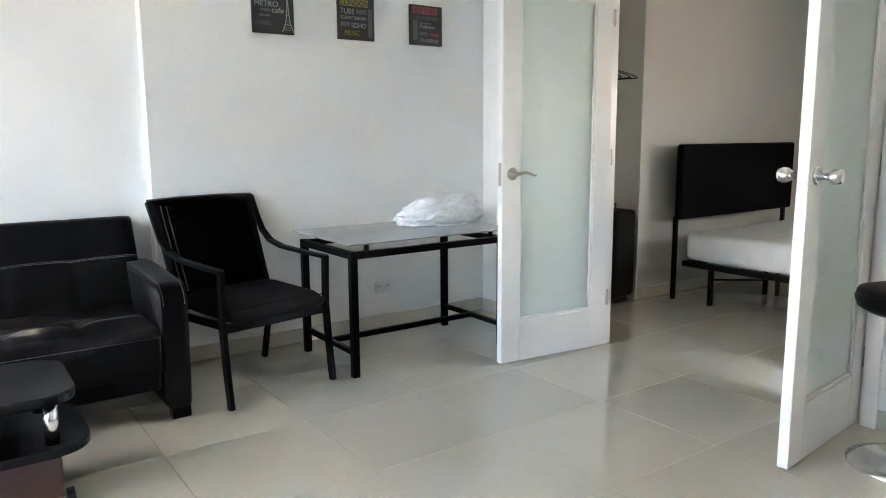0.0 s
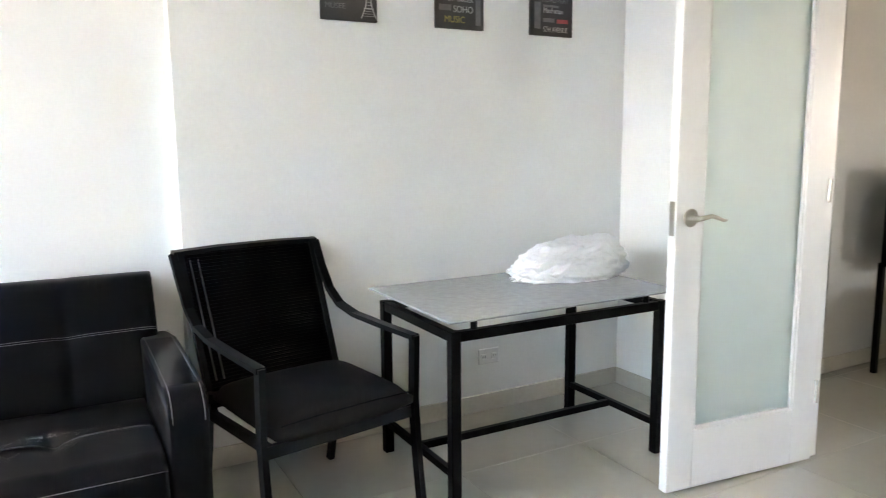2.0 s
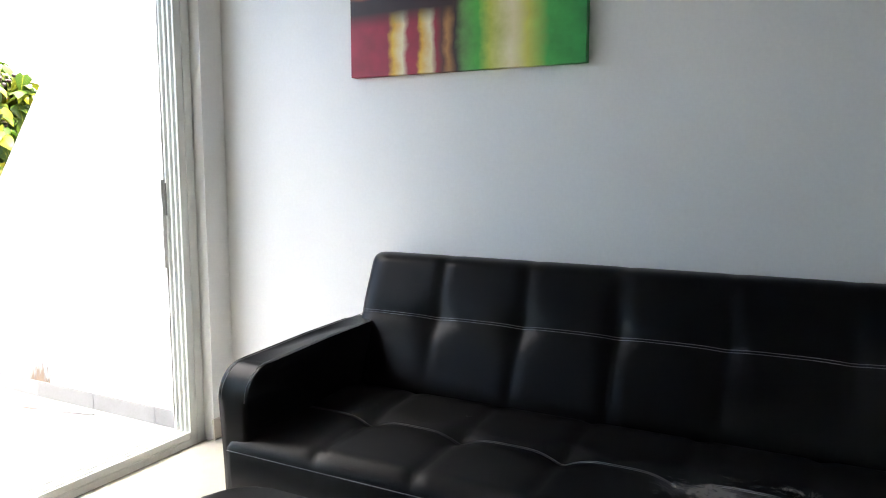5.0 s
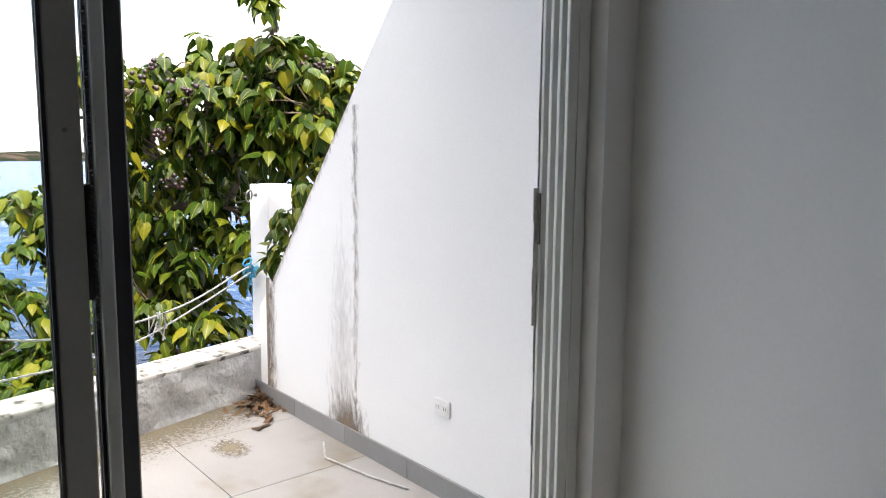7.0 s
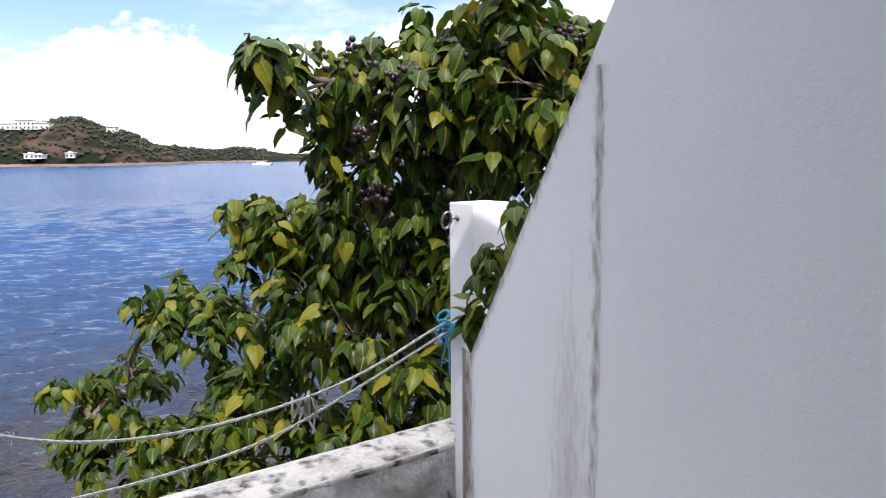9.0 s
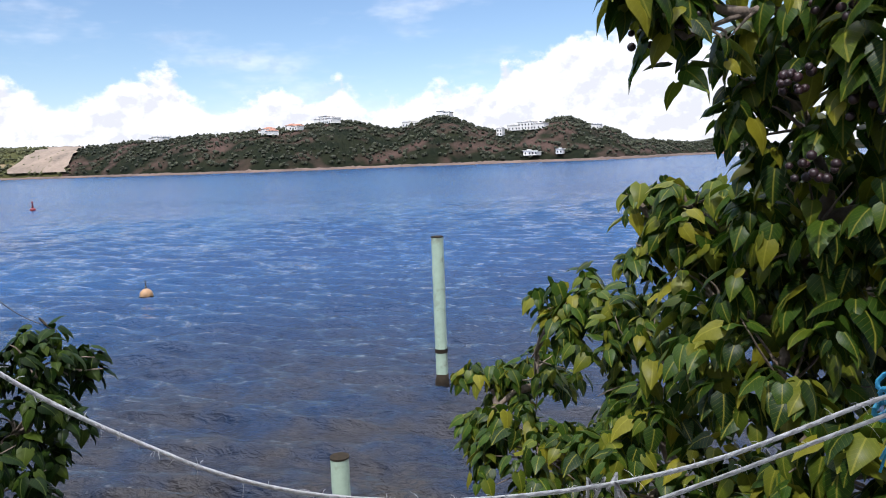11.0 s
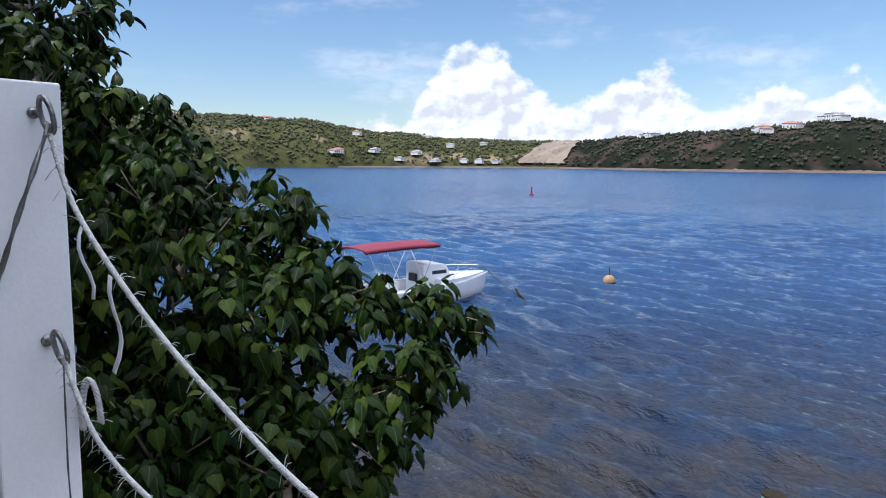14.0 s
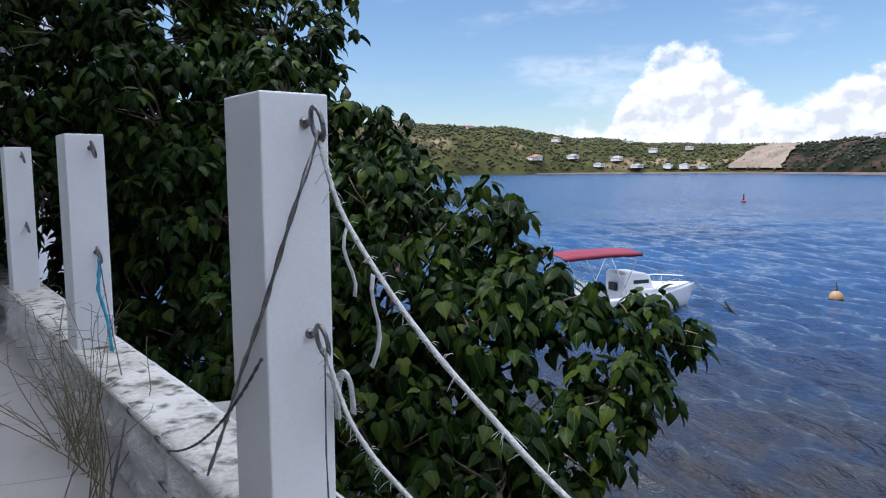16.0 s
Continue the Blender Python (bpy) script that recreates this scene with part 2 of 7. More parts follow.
M_BALSKIRT = mat("mid grey skirting tile", (0.24, 0.24, 0.245), (0.20, 0.20, 0.20), 0.4, 6, 120, 0.05, per="object", amount=0.06)
M_RENDER = mat("white painted render", (0.80, 0.80, 0.80), (0.74, 0.74, 0.745), 0.75, 1.4, 120, 0.2, 160.0, dist=0.003)
M_ROUGH = mat("stained trowelled render", (0.66, 0.65, 0.64), (0.46, 0.45, 0.43), 0.85, 3.4, 40, 1.0, 16.0, spread=(0.42, 0.66), dist=0.035, stains=((0.12, 0.11, 0.095), 5.0, 0.60, 0.80))
M_CAP = mat("weathered parapet top", (0.60, 0.58, 0.54), (0.34, 0.32, 0.28), 0.85, 6, 70, 0.3, 60.0, spread=(0.42, 0.66), dist=0.006, stains=((0.07, 0.065, 0.055), 14.0, 0.52, 0.66))
M_POST = mat("white painted post", (0.76, 0.76, 0.77), (0.68, 0.68, 0.69), 0.6, 3, 120, 0.15, 150.0, dist=0.003)
M_ALU = mat("white powder coated aluminium", (0.74, 0.75, 0.72), (0.68, 0.69, 0.66), 0.35, 6, 150, 0.02)
M_DARKALU = mat("grey anodised aluminium", (0.40, 0.395, 0.39), (0.34, 0.335, 0.33), 0.4, 4, 150, 0.03)
M_ALUMETAL = mat("pale satin aluminium", (0.70, 0.71, 0.72), (0.60, 0.61, 0.62), 0.35, 4, 200, 0.03, metal=0.3)
M_STRIP = mat("dark anodised strip", (0.07, 0.07, 0.08), (0.055, 0.055, 0.065), 0.4, 4, 150, 0.03)
M_RUBBER = mat("black rubber seal", (0.018, 0.018, 0.022), None, 0.6, 8, 100, 0.05)
M_DOOR = mat("white lacquered wood", (0.82, 0.82, 0.81), (0.78, 0.78, 0.77), 0.32, 3, 60, 0.02)
M_LEATHER = mat("black leatherette", (0.0029, 0.0028, 0.0031), (0.0042, 0.0040, 0.0044), 0.36, 3, 160, 0.25, 260.0, dist=0.001, spec=0.1)
M_SEATLEATHER = mat("worn black leatherette", (0.0059, 0.0052, 0.0055), (0.0040, 0.0038, 0.0040), 0.42, 4, 160, 0.3, 260.0, dist=0.001, spec=0.12)
M_STITCH = mat("grey white thread", (0.20, 0.20, 0.205), None, 0.8, 30, 200, 0.1)
M_BLACKWOOD = mat("black lacquered wood", (0.0042, 0.0042, 0.0046), (0.0063, 0.0063, 0.0067), 0.3, 5, 100, 0.05, spec=0.14)
M_BROWN = mat("dark red brown board", (0.045, 0.016, 0.014), (0.03, 0.012, 0.011), 0.45, 5, 60, 0.05)
M_BLACKMETAL = mat("black powder coated steel", (0.0025, 0.0025, 0.0027), (0.0042, 0.0042, 0.0042), 0.42, 10, 200, 0.08, spec=0.1)
M_CHAIRMETAL = mat("charcoal coated aluminium", (0.0046, 0.0050, 0.0056), (0.0063, 0.0068, 0.0073), 0.4, 10, 200, 0.08, spec=0.12)
M_MESH = mat("black woven sling fabric", (0.0025, 0.0027, 0.0031), (0.0046, 0.0048, 0.0055), 0.7, 40, 400, 0.4, 420.0, dist=0.002, spec=0.06)
M_CUSHION = mat("dark taupe outdoor fabric", (0.0175, 0.0154, 0.0147), (0.0126, 0.0112, 0.0108), 0.85, 6, 380, 0.35, 420.0, dist=0.002, spec=0.06)
M_GLASSTOP = mat("textured grey table glass", (0.36, 0.37, 0.38), (0.30, 0.31, 0.32), 0.16, 30, 180, 0.25, 130.0, dist=0.003)
M_STRAP = mat("grey webbing", (0.06, 0.06, 0.065), (0.04, 0.04, 0.045), 0.8, 30, 200, 0.2)
M_TAPE = mat("old grey tape", (0.72, 0.71, 0.70), (0.50, 0.49, 0.47), 0.7, 20, 120, 0.2)
M_SHEET = mat("white cotton sheet", (0.84, 0.84, 0.86), (0.76, 0.76, 0.78), 0.9, 12, 200, 0.3, 60.0, dist=0.004)
M_MATTRESS = mat("pale grey mattress cloth", (0.62, 0.615, 0.60), (0.56, 0.555, 0.54), 0.9, 10, 240, 0.3, 200.0)
M_HEADBOARD = mat("black padded cloth", (0.0025, 0.0025, 0.0027), (0.0038, 0.0038, 0.0040), 0.7, 20, 300, 0.2, spec=0.05)
M_CHROME = mat("chromed steel", (0.72, 0.72, 0.73), (0.62, 0.62, 0.63), 0.16, 6, 100, 0.02, metal=1.0)
M_NICKEL = mat("satin nickel", (0.46, 0.43, 0.38), (0.38, 0.35, 0.31), 0.3, 6, 100, 0.02, metal=1.0)
M_PLASTIC = mat("white switch plastic", (0.75, 0.75, 0.74), (0.7, 0.7, 0.69), 0.35, 20, 100, 0.02)
M_GREYPLASTIC = mat("dark socket slot", (0.12, 0.12, 0.12), None, 0.5, 20, 100, 0.02)
M_ROPE = mat("frayed white rope", (0.58, 0.58, 0.57), (0.40, 0.39, 0.37), 0.95, 60, 260, 0.6, 300.0, dist=0.004)
M_BLUEROPE = mat("blue nylon rope", (0.03, 0.26, 0.46), (0.05, 0.36, 0.52), 0.6, 60, 260, 0.5, 300.0, dist=0.003)
M_STEEL = mat("weathered steel", (0.28, 0.28, 0.29), (0.16, 0.14, 0.12), 0.4, 40, 200, 0.2, metal=0.9)
M_WIRE = mat("old dark wire", (0.05, 0.05, 0.055), None, 0.6, 40, 200, 0.1)
M_BARK = mat("grey brown bark", (0.20, 0.155, 0.115), (0.09, 0.07, 0.055), 0.9, 7, 60, 0.7, 40.0, dist=0.01)
M_LEAF = leaf_material("waxy green leaf", (0.009, 0.028, 0.004), (0.042, 0.090, 0.008), (0.24, 0.22, 0.016), "island", 0.28)
M_LEAF_OB = leaf_material("waxy green leaf single", (0.009, 0.028, 0.004), (0.042, 0.090, 0.008), (0.24, 0.22, 0.016), "object", 0.28)
# left tree: a darker green, lowered further to paint in the crown's inner shade
M_SHADELEAF = leaf_material("dark green leaf with crown shade", (0.0028, 0.010, 0.002), (0.013, 0.033, 0.004), (0.062, 0.088, 0.010), "island", 0.2, 0.08)
M_SHADELEAF_OB = leaf_material("dark green leaf single with crown shade", (0.0028, 0.010, 0.002), (0.013, 0.033, 0.004), (0.062, 0.088, 0.010), "object", 0.2, 0.08)
M_FRUIT = mat("dark purple fruit", (0.014, 0.006, 0.009), (0.030, 0.011, 0.011), 0.45, 30, 100, 0.1, per="island", amount=0.4)
M_DRYLEAF = mat("dry brown leaf", (0.16, 0.085, 0.04), (0.09, 0.045, 0.02), 0.9, 20, 100, 0.4, per="island", amount=0.5)
M_HOUSE = mat("white rendered house wall", (0.72, 0.70, 0.66), (0.62, 0.60, 0.56), 0.8, 0.3, 3, 0.05)
M_ROOF = mat("terracotta roof", (0.34, 0.16, 0.10), (0.27, 0.12, 0.08), 0.8, 0.5, 4, 0.1)
M_ROOFW = mat("pale flat roof", (0.60, 0.58, 0.55), (0.48, 0.46, 0.43), 0.6, 0.5, 4, 0.1)
M_WINDOW = mat("dark window glass", (0.03, 0.035, 0.04), None, 0.15, 1, 5, 0.0)
M_HULL = mat("white gelcoat", (0.78, 0.78, 0.79), (0.7, 0.7, 0.71), 0.25, 1.5, 30, 0.02)
M_NAVY = mat("navy antifouling", (0.015, 0.025, 0.08), None, 0.5, 2, 30, 0.05)
M_BIMINI = mat("raspberry canvas", (0.19, 0.015, 0.036), (0.15, 0.012, 0.028), 0.8, 3, 60, 0.2, 8.0, dist=0.02)
M_PIPE = mat("pale green pvc pipe", (0.36, 0.46, 0.35), (0.28, 0.36, 0.27), 0.5, 5, 60, 0.1, stains=((0.12, 0.10, 0.06), 3.0, 0.58, 0.8))
M_ALGAE = mat("dark algae crust", (0.018, 0.015, 0.010), (0.035, 0.026, 0.017), 0.9, 12, 80, 0.5, 40.0, spec=0.1)
M_BUOY = mat("faded orange buoy", (0.36, 0.22, 0.10), (0.26, 0.15, 0.07), 0.55, 6, 60, 0.1)
M_REDBUOY = mat("red channel buoy", (0.22, 0.025, 0.03), (0.17, 0.02, 0.025), 0.5, 6, 60, 0.1)
M_ROCK = mat("shore rock and earth", (0.20, 0.17, 0.13), (0.10, 0.085, 0.065), 0.9, 1.5, 12, 0.6, 5.0, dist=0.05)
M_FROST = glass_material("frosted glass", (0.80, 0.88, 0.85), 0.5, True)
M_GLASS = glass_material("clear glass", (0.93, 0.97, 0.95), 0.0, False)


def sea_material():
    m = bpy.data.materials.new("sea water")
    m.use_nodes = True
    ns, ls = m.node_tree.nodes, m.node_tree.links
    b = ns["Principled BSDF"]
    geo = ns.new("ShaderNodeNewGeometry")

    def tex(scale, detail, lo, hi):
        n = ns.new("ShaderNodeTexNoise")
        n.inputs["Scale"].default_value, n.inputs["Detail"].default_value = scale, detail
        ls.new(geo.outputs["Position"], n.inputs["Vector"])
        r = ns.new("ShaderNodeMapRange")
        r.inputs["From Min"].default_value, r.inputs["From Max"].default_value = lo, hi
        ls.new(n.outputs["Fac"], r.inputs["Value"])
        return n.outputs["Fac"], r.outputs[0]

    far_blue = ns.new("ShaderNodeMix")
    far_blue.data_type = "RGBA"
    far_blue.inputs[6].default_value, far_blue.inputs[7].default_value = (0.004, 0.031, 0.10, 1), (0.007, 0.050, 0.14, 1)
    ls.new(tex(0.05, 5.0, 0.35, 0.65)[1], far_blue.inputs["Factor"])
    # sky reflection growing with distance is painted in: dark near, brighter blue far
    near_far_mix = ns.new("ShaderNodeMix")
    near_far_mix.data_type = "RGBA"
    near_far_mix.inputs[6].default_value = (0.0012, 0.0075, 0.024, 1)
    ls.new(far_blue.outputs[2], near_far_mix.inputs[7])
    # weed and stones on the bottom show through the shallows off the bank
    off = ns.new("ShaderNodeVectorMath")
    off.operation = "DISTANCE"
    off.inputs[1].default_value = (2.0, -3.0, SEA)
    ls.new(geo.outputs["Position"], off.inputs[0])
    # that blend follows distance from the bank, not the water's depth
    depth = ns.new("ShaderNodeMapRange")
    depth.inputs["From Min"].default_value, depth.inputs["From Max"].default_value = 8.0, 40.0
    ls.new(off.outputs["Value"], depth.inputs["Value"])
    ls.new(depth.outputs[0], near_far_mix.inputs["Factor"])
    shoal = ns.new("ShaderNodeMapRange")
    shoal.inputs["From Min"].default_value, shoal.inputs["From Max"].default_value = 25.0, 7.0
    ls.new(off.outputs["Value"], shoal.inputs["Value"])
    spots = ns.new("ShaderNodeMath")
    spots.operation = "MULTIPLY"
    ls.new(shoal.outputs[0], spots.inputs[0])
    ls.new(tex(0.8, 6.0, 0.28, 0.55)[1], spots.inputs[1])
    mx = ns.new("ShaderNodeMix")
    mx.data_type = "RGBA"
    mx.inputs[7].default_value = (0.026, 0.021, 0.015, 1)
    ls.new(spots.outputs[0], mx.inputs["Factor"])
    ls.new(near_far_mix.outputs[2], mx.inputs[6])
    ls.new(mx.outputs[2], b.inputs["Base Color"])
    far = ns.new("ShaderNodeMapRange")
    far.inputs["From Min"].default_value, far.inputs["From Max"].default_value = 25.0, 120.0
    far.inputs["To Min"].default_value, far.inputs["To Max"].default_value = 0.03, 0.20
    ls.new(off.outputs["Value"], far.inputs["Value"])
    ls.new(far.outputs[0], b.inputs["Roughness"])
    b.inputs["IOR"].default_value = 1.33
    prev = None
    turn = radians(8)
    for sc, dist, sy in ((1.3, 0.08, 0.35), (4.0, 0.12, 0.4), (12.0, 0.05, 0.5)):
        mp = ns.new("ShaderNodeMapping")
        mp.inputs["Rotation"].default_value = (0, 0, turn)
        mp.inputs["Scale"].default_value = (1.0, sy, 1.0)
        ls.new(geo.outputs["Position"], mp.inputs[0])
        n = ns.new("ShaderNodeTexNoise")
        n.inputs["Scale"].default_value, n.inputs["Detail"].default_value, n.inputs["Roughness"].default_value = sc, 4.0, 0.55
        n.inputs["Distortion"].default_value = 0.6
        ls.new(mp.outputs[0], n.inputs["Vector"])
        bp = ns.new("ShaderNodeBump")
        bp.inputs["Strength"].default_value, bp.inputs["Distance"].default_value = 1.0, dist
        ls.new(n.outputs["Fac"], bp.inputs["Height"])
        if prev:
            ls.new(prev.outputs[0], bp.inputs["Normal"])
        prev = bp
        turn -= radians(14)
    ls.new(prev.outputs[0], b.inputs["Normal"])
    return m


SEA = -4.585
M_SEA = sea_material()


def canvas_material(name, x0, x1, z0, z1):
    """Abstract canvas: red and yellow blocks, a brown band, and green and yellow washes."""
    m = bpy.data.materials.new(name)
    m.use_nodes = True
    ns, ls = m.node_tree.nodes, m.node_tree.links
    b = ns["Principled BSDF"]
    b.inputs["Roughness"].default_value = 0.5
    geo = ns.new("ShaderNodeNewGeometry")
    sp = ns.new("ShaderNodeSeparateXYZ")
    nz = ns.new("ShaderNodeTexNoise")
    nz.inputs["Scale"].default_value, nz.inputs["Detail"].default_value = 16.0, 6.0
    ls.new(geo.outputs["Position"], nz.inputs["Vector"])
    ls.new(geo.outputs["Position"], sp.inputs[0])
    u = ns.new("ShaderNodeMapRange")
    u.inputs["From Min"].default_value, u.inputs["From Max"].default_value = x0, x1
    ls.new(sp.outputs[0], u.inputs["Value"])
    wob = ns.new("ShaderNodeMath")
    wob.operation = "MULTIPLY_ADD"
    wob.inputs[1].default_value, wob.inputs[2].default_value = 0.05, -0.025
    ls.new(nz.outputs["Fac"], wob.inputs[0])
    ua = ns.new("ShaderNodeMath")
    ua.operation = "ADD"
    ls.new(u.outputs[0], ua.inputs[0])
    ls.new(wob.outputs[0], ua.inputs[1])
    low_r, high_r = ns.new("ShaderNodeValToRGB"), ns.new("ShaderNodeValToRGB")
    red, dark, yel, white, green = (0.33, 0.012, 0.035), (0.035, 0.008, 0.008), (0.75, 0.45, 0.05), (0.8, 0.7, 0.45), (0.015, 0.27, 0.06)
    rows = ((low_r, ((0.0, red), (0.18, red), (0.205, yel), (0.25, white), (0.275, red), (0.315, red), (0.33, yel), (0.375, white), (0.40, red), (0.43, (0.10, 0.03, 0.02)), (0.455, (0.45, 0.2, 0.06)), (0.48, dark), (0.515, (0.12, 0.28, 0.07)), (0.58, (0.06, 0.42, 0.06)), (0.63, (0.5, 0.55, 0.09)), (0.72, white), (0.78, (0.62, 0.6, 0.12)), (0.86, (0.05, 0.40, 0.08)), (1.0, green))),
            (high_r, ((0.0, yel), (0.1, (0.7, 0.25, 0.03)), (0.3, yel), (0.42, (0.3, 0.08, 0.02)), (0.5, (0.15, 0.2, 0.04)), (0.62, (0.3, 0.5, 0.06)), (0.74, white), (0.9, (0.04, 0.40, 0.12)), (1.0, green))))
    for ramp, stops in rows:
        e = ramp.color_ramp.elements
        e[0].position, e[0].color = stops[0][0], (*stops[0][1], 1)
        e[1].position, e[1].color = stops[-1][0], (*stops[-1][1], 1)
        for p, c in stops[1:-1]:
            e.new(p).color = (*c, 1)
        ls.new(ua.outputs[0], ramp.inputs[0])
    v = ns.new("ShaderNodeMapRange")
    v.inputs["From Min"].default_value, v.inputs["From Max"].default_value = z0, z1
    ls.new(sp.outputs[2], v.inputs["Value"])
    va = ns.new("ShaderNodeMath")
    va.operation = "ADD"
    ls.new(v.outputs[0], va.inputs[0])
    ls.new(wob.outputs[0], va.inputs[1])
    f1 = ns.new("ShaderNodeMapRange")
    f1.inputs["From Min"].default_value, f1.inputs["From Max"].default_value = 0.62, 0.68
    ls.new(va.outputs[0], f1.inputs["Value"])
    mx = ns.new("ShaderNodeMix")
    mx.data_type = "RGBA"
    ls.new(f1.outputs[0], mx.inputs["Factor"])
    ls.new(low_r.outputs[0], mx.inputs[6])
    ls.new(high_r.outputs[0], mx.inputs[7])
    band = ns.new("ShaderNodeMapRange")
    band.inputs["From Min"].default_value, band.inputs["From Max"].default_value = 0.40, 0.52
    ls.new(va.outputs[0], band.inputs["Value"])
    left = ns.new("ShaderNodeMapRange")
    left.inputs["From Min"].default_value, left.inputs["From Max"].default_value = 0.5, 0.47
    ls.new(ua.outputs[0], left.inputs["Value"])
    inv = ns.new("ShaderNodeMath")
    inv.operation = "SUBTRACT"
    inv.inputs[0].default_value = 1.0
    ls.new(f1.outputs[0], inv.inputs[1])
    p1 = ns.new("ShaderNodeMath")
    p1.operation = "MULTIPLY"
    ls.new(band.outputs[0], p1.inputs[0])
    ls.new(left.outputs[0], p1.inputs[1])
    p2 = ns.new("ShaderNodeMath")
    p2.operation = "MULTIPLY"
    ls.new(p1.outputs[0], p2.inputs[0])
    ls.new(inv.outputs[0], p2.inputs[1])
    mb = ns.new("ShaderNodeMix")
    mb.data_type = "RGBA"
    mb.inputs[7].default_value = (*dark, 1)
    ls.new(p2.outputs[0], mb.inputs["Factor"])
    ls.new(mx.outputs[2], mb.inputs[6])
    ov = ns.new("ShaderNodeMix")
    ov.data_type, ov.blend_type = "RGBA", "OVERLAY"
    ov.inputs["Factor"].default_value = 0.5
    ls.new(mb.outputs[2], ov.inputs[6])
    ls.new(nz.outputs["Fac"], ov.inputs[7])
    ls.new(ov.outputs[2], b.inputs["Base Color"])
    bp = ns.new("ShaderNodeBump")
    bp.inputs["Strength"].default_value, bp.inputs["Distance"].default_value = 0.5, 0.003
    ls.new(nz.outputs["Fac"], bp.inputs["Height"])
    ls.new(bp.outputs[0], b.inputs["Normal"])
    return m


# ---- mesh helpers ----
def link(name, bm, material, smooth=False):
    me = bpy.data.meshes.new(name)
    bmesh.ops.recalc_face_normals(bm, faces=bm.faces[:])
    bm.to_mesh(me)
    bm.free()
    me.materials.append(material)
    if smooth:
        me.shade_smooth()
    return new(name, me)


def part(name, bm, material, parent, label="", smooth=False):
    """One mesh object under a thing or under a part."""
    ob = link(name, bm, material, smooth)
    ob.parent = parent
    if label:
        tagged(ob, label)
    return ob


def thing(name, label, category, group="", at=(0, 0, 0), turn=0.0, kind=""):
    ob = new(name)
    ob.empty_display_size = 0.1
    ob.matrix_basis = pose(*at, 0, 0, turn)
    return tagged(ob, label, category, group, kind)


def structure(name, bm, material, label="", smooth=False):
    return tagged(link(name, bm, material, smooth), label, "", "", "structure")


def box(bm, x0, x1, y0, y1, z0, z1, bevel=0.0, seg=2, m=None):
    vs = [bm.verts.new((x, y, z)) for x in (x0, x1) for y in (y0, y1) for z in (z0, z1)]
    fs = [bm.faces.new([vs[i] for i in q]) for q in ((0, 1, 3, 2), (4, 6, 7, 5), (0, 4, 5, 1), (2, 3, 7, 6), (0, 2, 6, 4), (1, 5, 7, 3))]
    if m is not None:
        bmesh.ops.transform(bm, matrix=m, verts=vs)
    if bevel:
        es = list({e for f in fs for e in f.edges})
        bmesh.ops.bevel(bm, geom=es, offset=bevel, segments=seg, profile=0.5, affect="EDGES")
    return bm


def boxes(*dims, bevel=0.0, m=None):
    bm = bmesh.new()
    for d in dims:
        box(bm, *d, bevel=bevel, m=m)
    return bm


def tube(bm, pts, radius, n=8, radii=None, closed=True):
    """A round bar along a line of points."""
    pts = [Vector(p) for p in pts]
    rings = []
    ref = None
    for i, p in enumerate(pts):
        d = (pts[min(i + 1, len(pts) - 1)] - pts[max(i - 1, 0)]).normalized()
        if ref is None:
            ref = d.orthogonal().normalized()
        ref = (ref - d * ref.dot(d)).normalized()
        side = d.cross(ref)
        r = radii[i] if radii else radius
        rings.append([bm.verts.new(p + r * (math.cos(a) * ref + math.sin(a) * side)) for a in [2 * math.pi * k / n for k in range(n)]])
    for a, b in zip(rings, rings[1:]):
        for k in range(n):
            bm.faces.new((a[k], a[(k + 1) % n], b[(k + 1) % n], b[k]))
    if closed:
        bm.faces.new(rings[0][::-1])
        bm.faces.new(rings[-1])
    return bm


def bar(bm, pts, wide, thick, up=(0, 0, 1)):
    """A flat rectangular bar along a line of points; wide across, thick along up."""
    pts = [Vector(p) for p in pts]
    rings = []
    for i, p in enumerate(pts):
        d = (pts[min(i + 1, len(pts) - 1)] - pts[max(i - 1, 0)]).normalized()
        side = d.cross(Vector(up)).normalized()
        nor = side.cross(d).normalized()
        rings.append([bm.verts.new(p + sx * wide / 2 * side + sz * thick / 2 * nor) for sx, sz in ((-1, -1), (1, -1), (1, 1), (-1, 1))])
    for a, b in zip(rings, rings[1:]):
        for k in range(4):
            bm.faces.new((a[k], a[(k + 1) % 4], b[(k + 1) % 4], b[k]))
    bm.faces.new(rings[0][::-1])
    bm.faces.new(rings[-1])
    return bm


def lathe(bm, profile, n=24, at=(0, 0, 0)):
    """A turned shape from (radius, height) pairs."""
    rings = []
    for r, z in profile:
        rings.append([bm.verts.new((at[0] + r * math.cos(2 * math.pi * k / n), at[1] + r * math.sin(2 * math.pi * k / n), at[2] + z)) for k in range(n)])
    for a, b in zip(rings, rings[1:]):
        for k in range(n):
            bm.faces.new((a[k], a[(k + 1) % n], b[(k + 1) % n], b[k]))
    bm.faces.new(rings[0][::-1])
    bm.faces.new(rings[-1])
    return bm


def prism(bm, outline, axis, a, b):
    """An outline of (u, v) pairs pushed from a to b along an axis."""
    def place(u, v, w):
        return {"x": (w, u, v), "y": (u, w, v), "z": (u, v, w)}[axis]
    lo = [bm.verts.new(place(u, v, a)) for u, v in outline]
    hi = [bm.verts.new(place(u, v, b)) for u, v in outline]
    n = len(outline)
    for k in range(n):
        bm.faces.new((lo[k], lo[(k + 1) % n], hi[(k + 1) % n], hi[k]))
    bm.faces.new(lo[::-1])
    bm.faces.new(hi)
    return bm


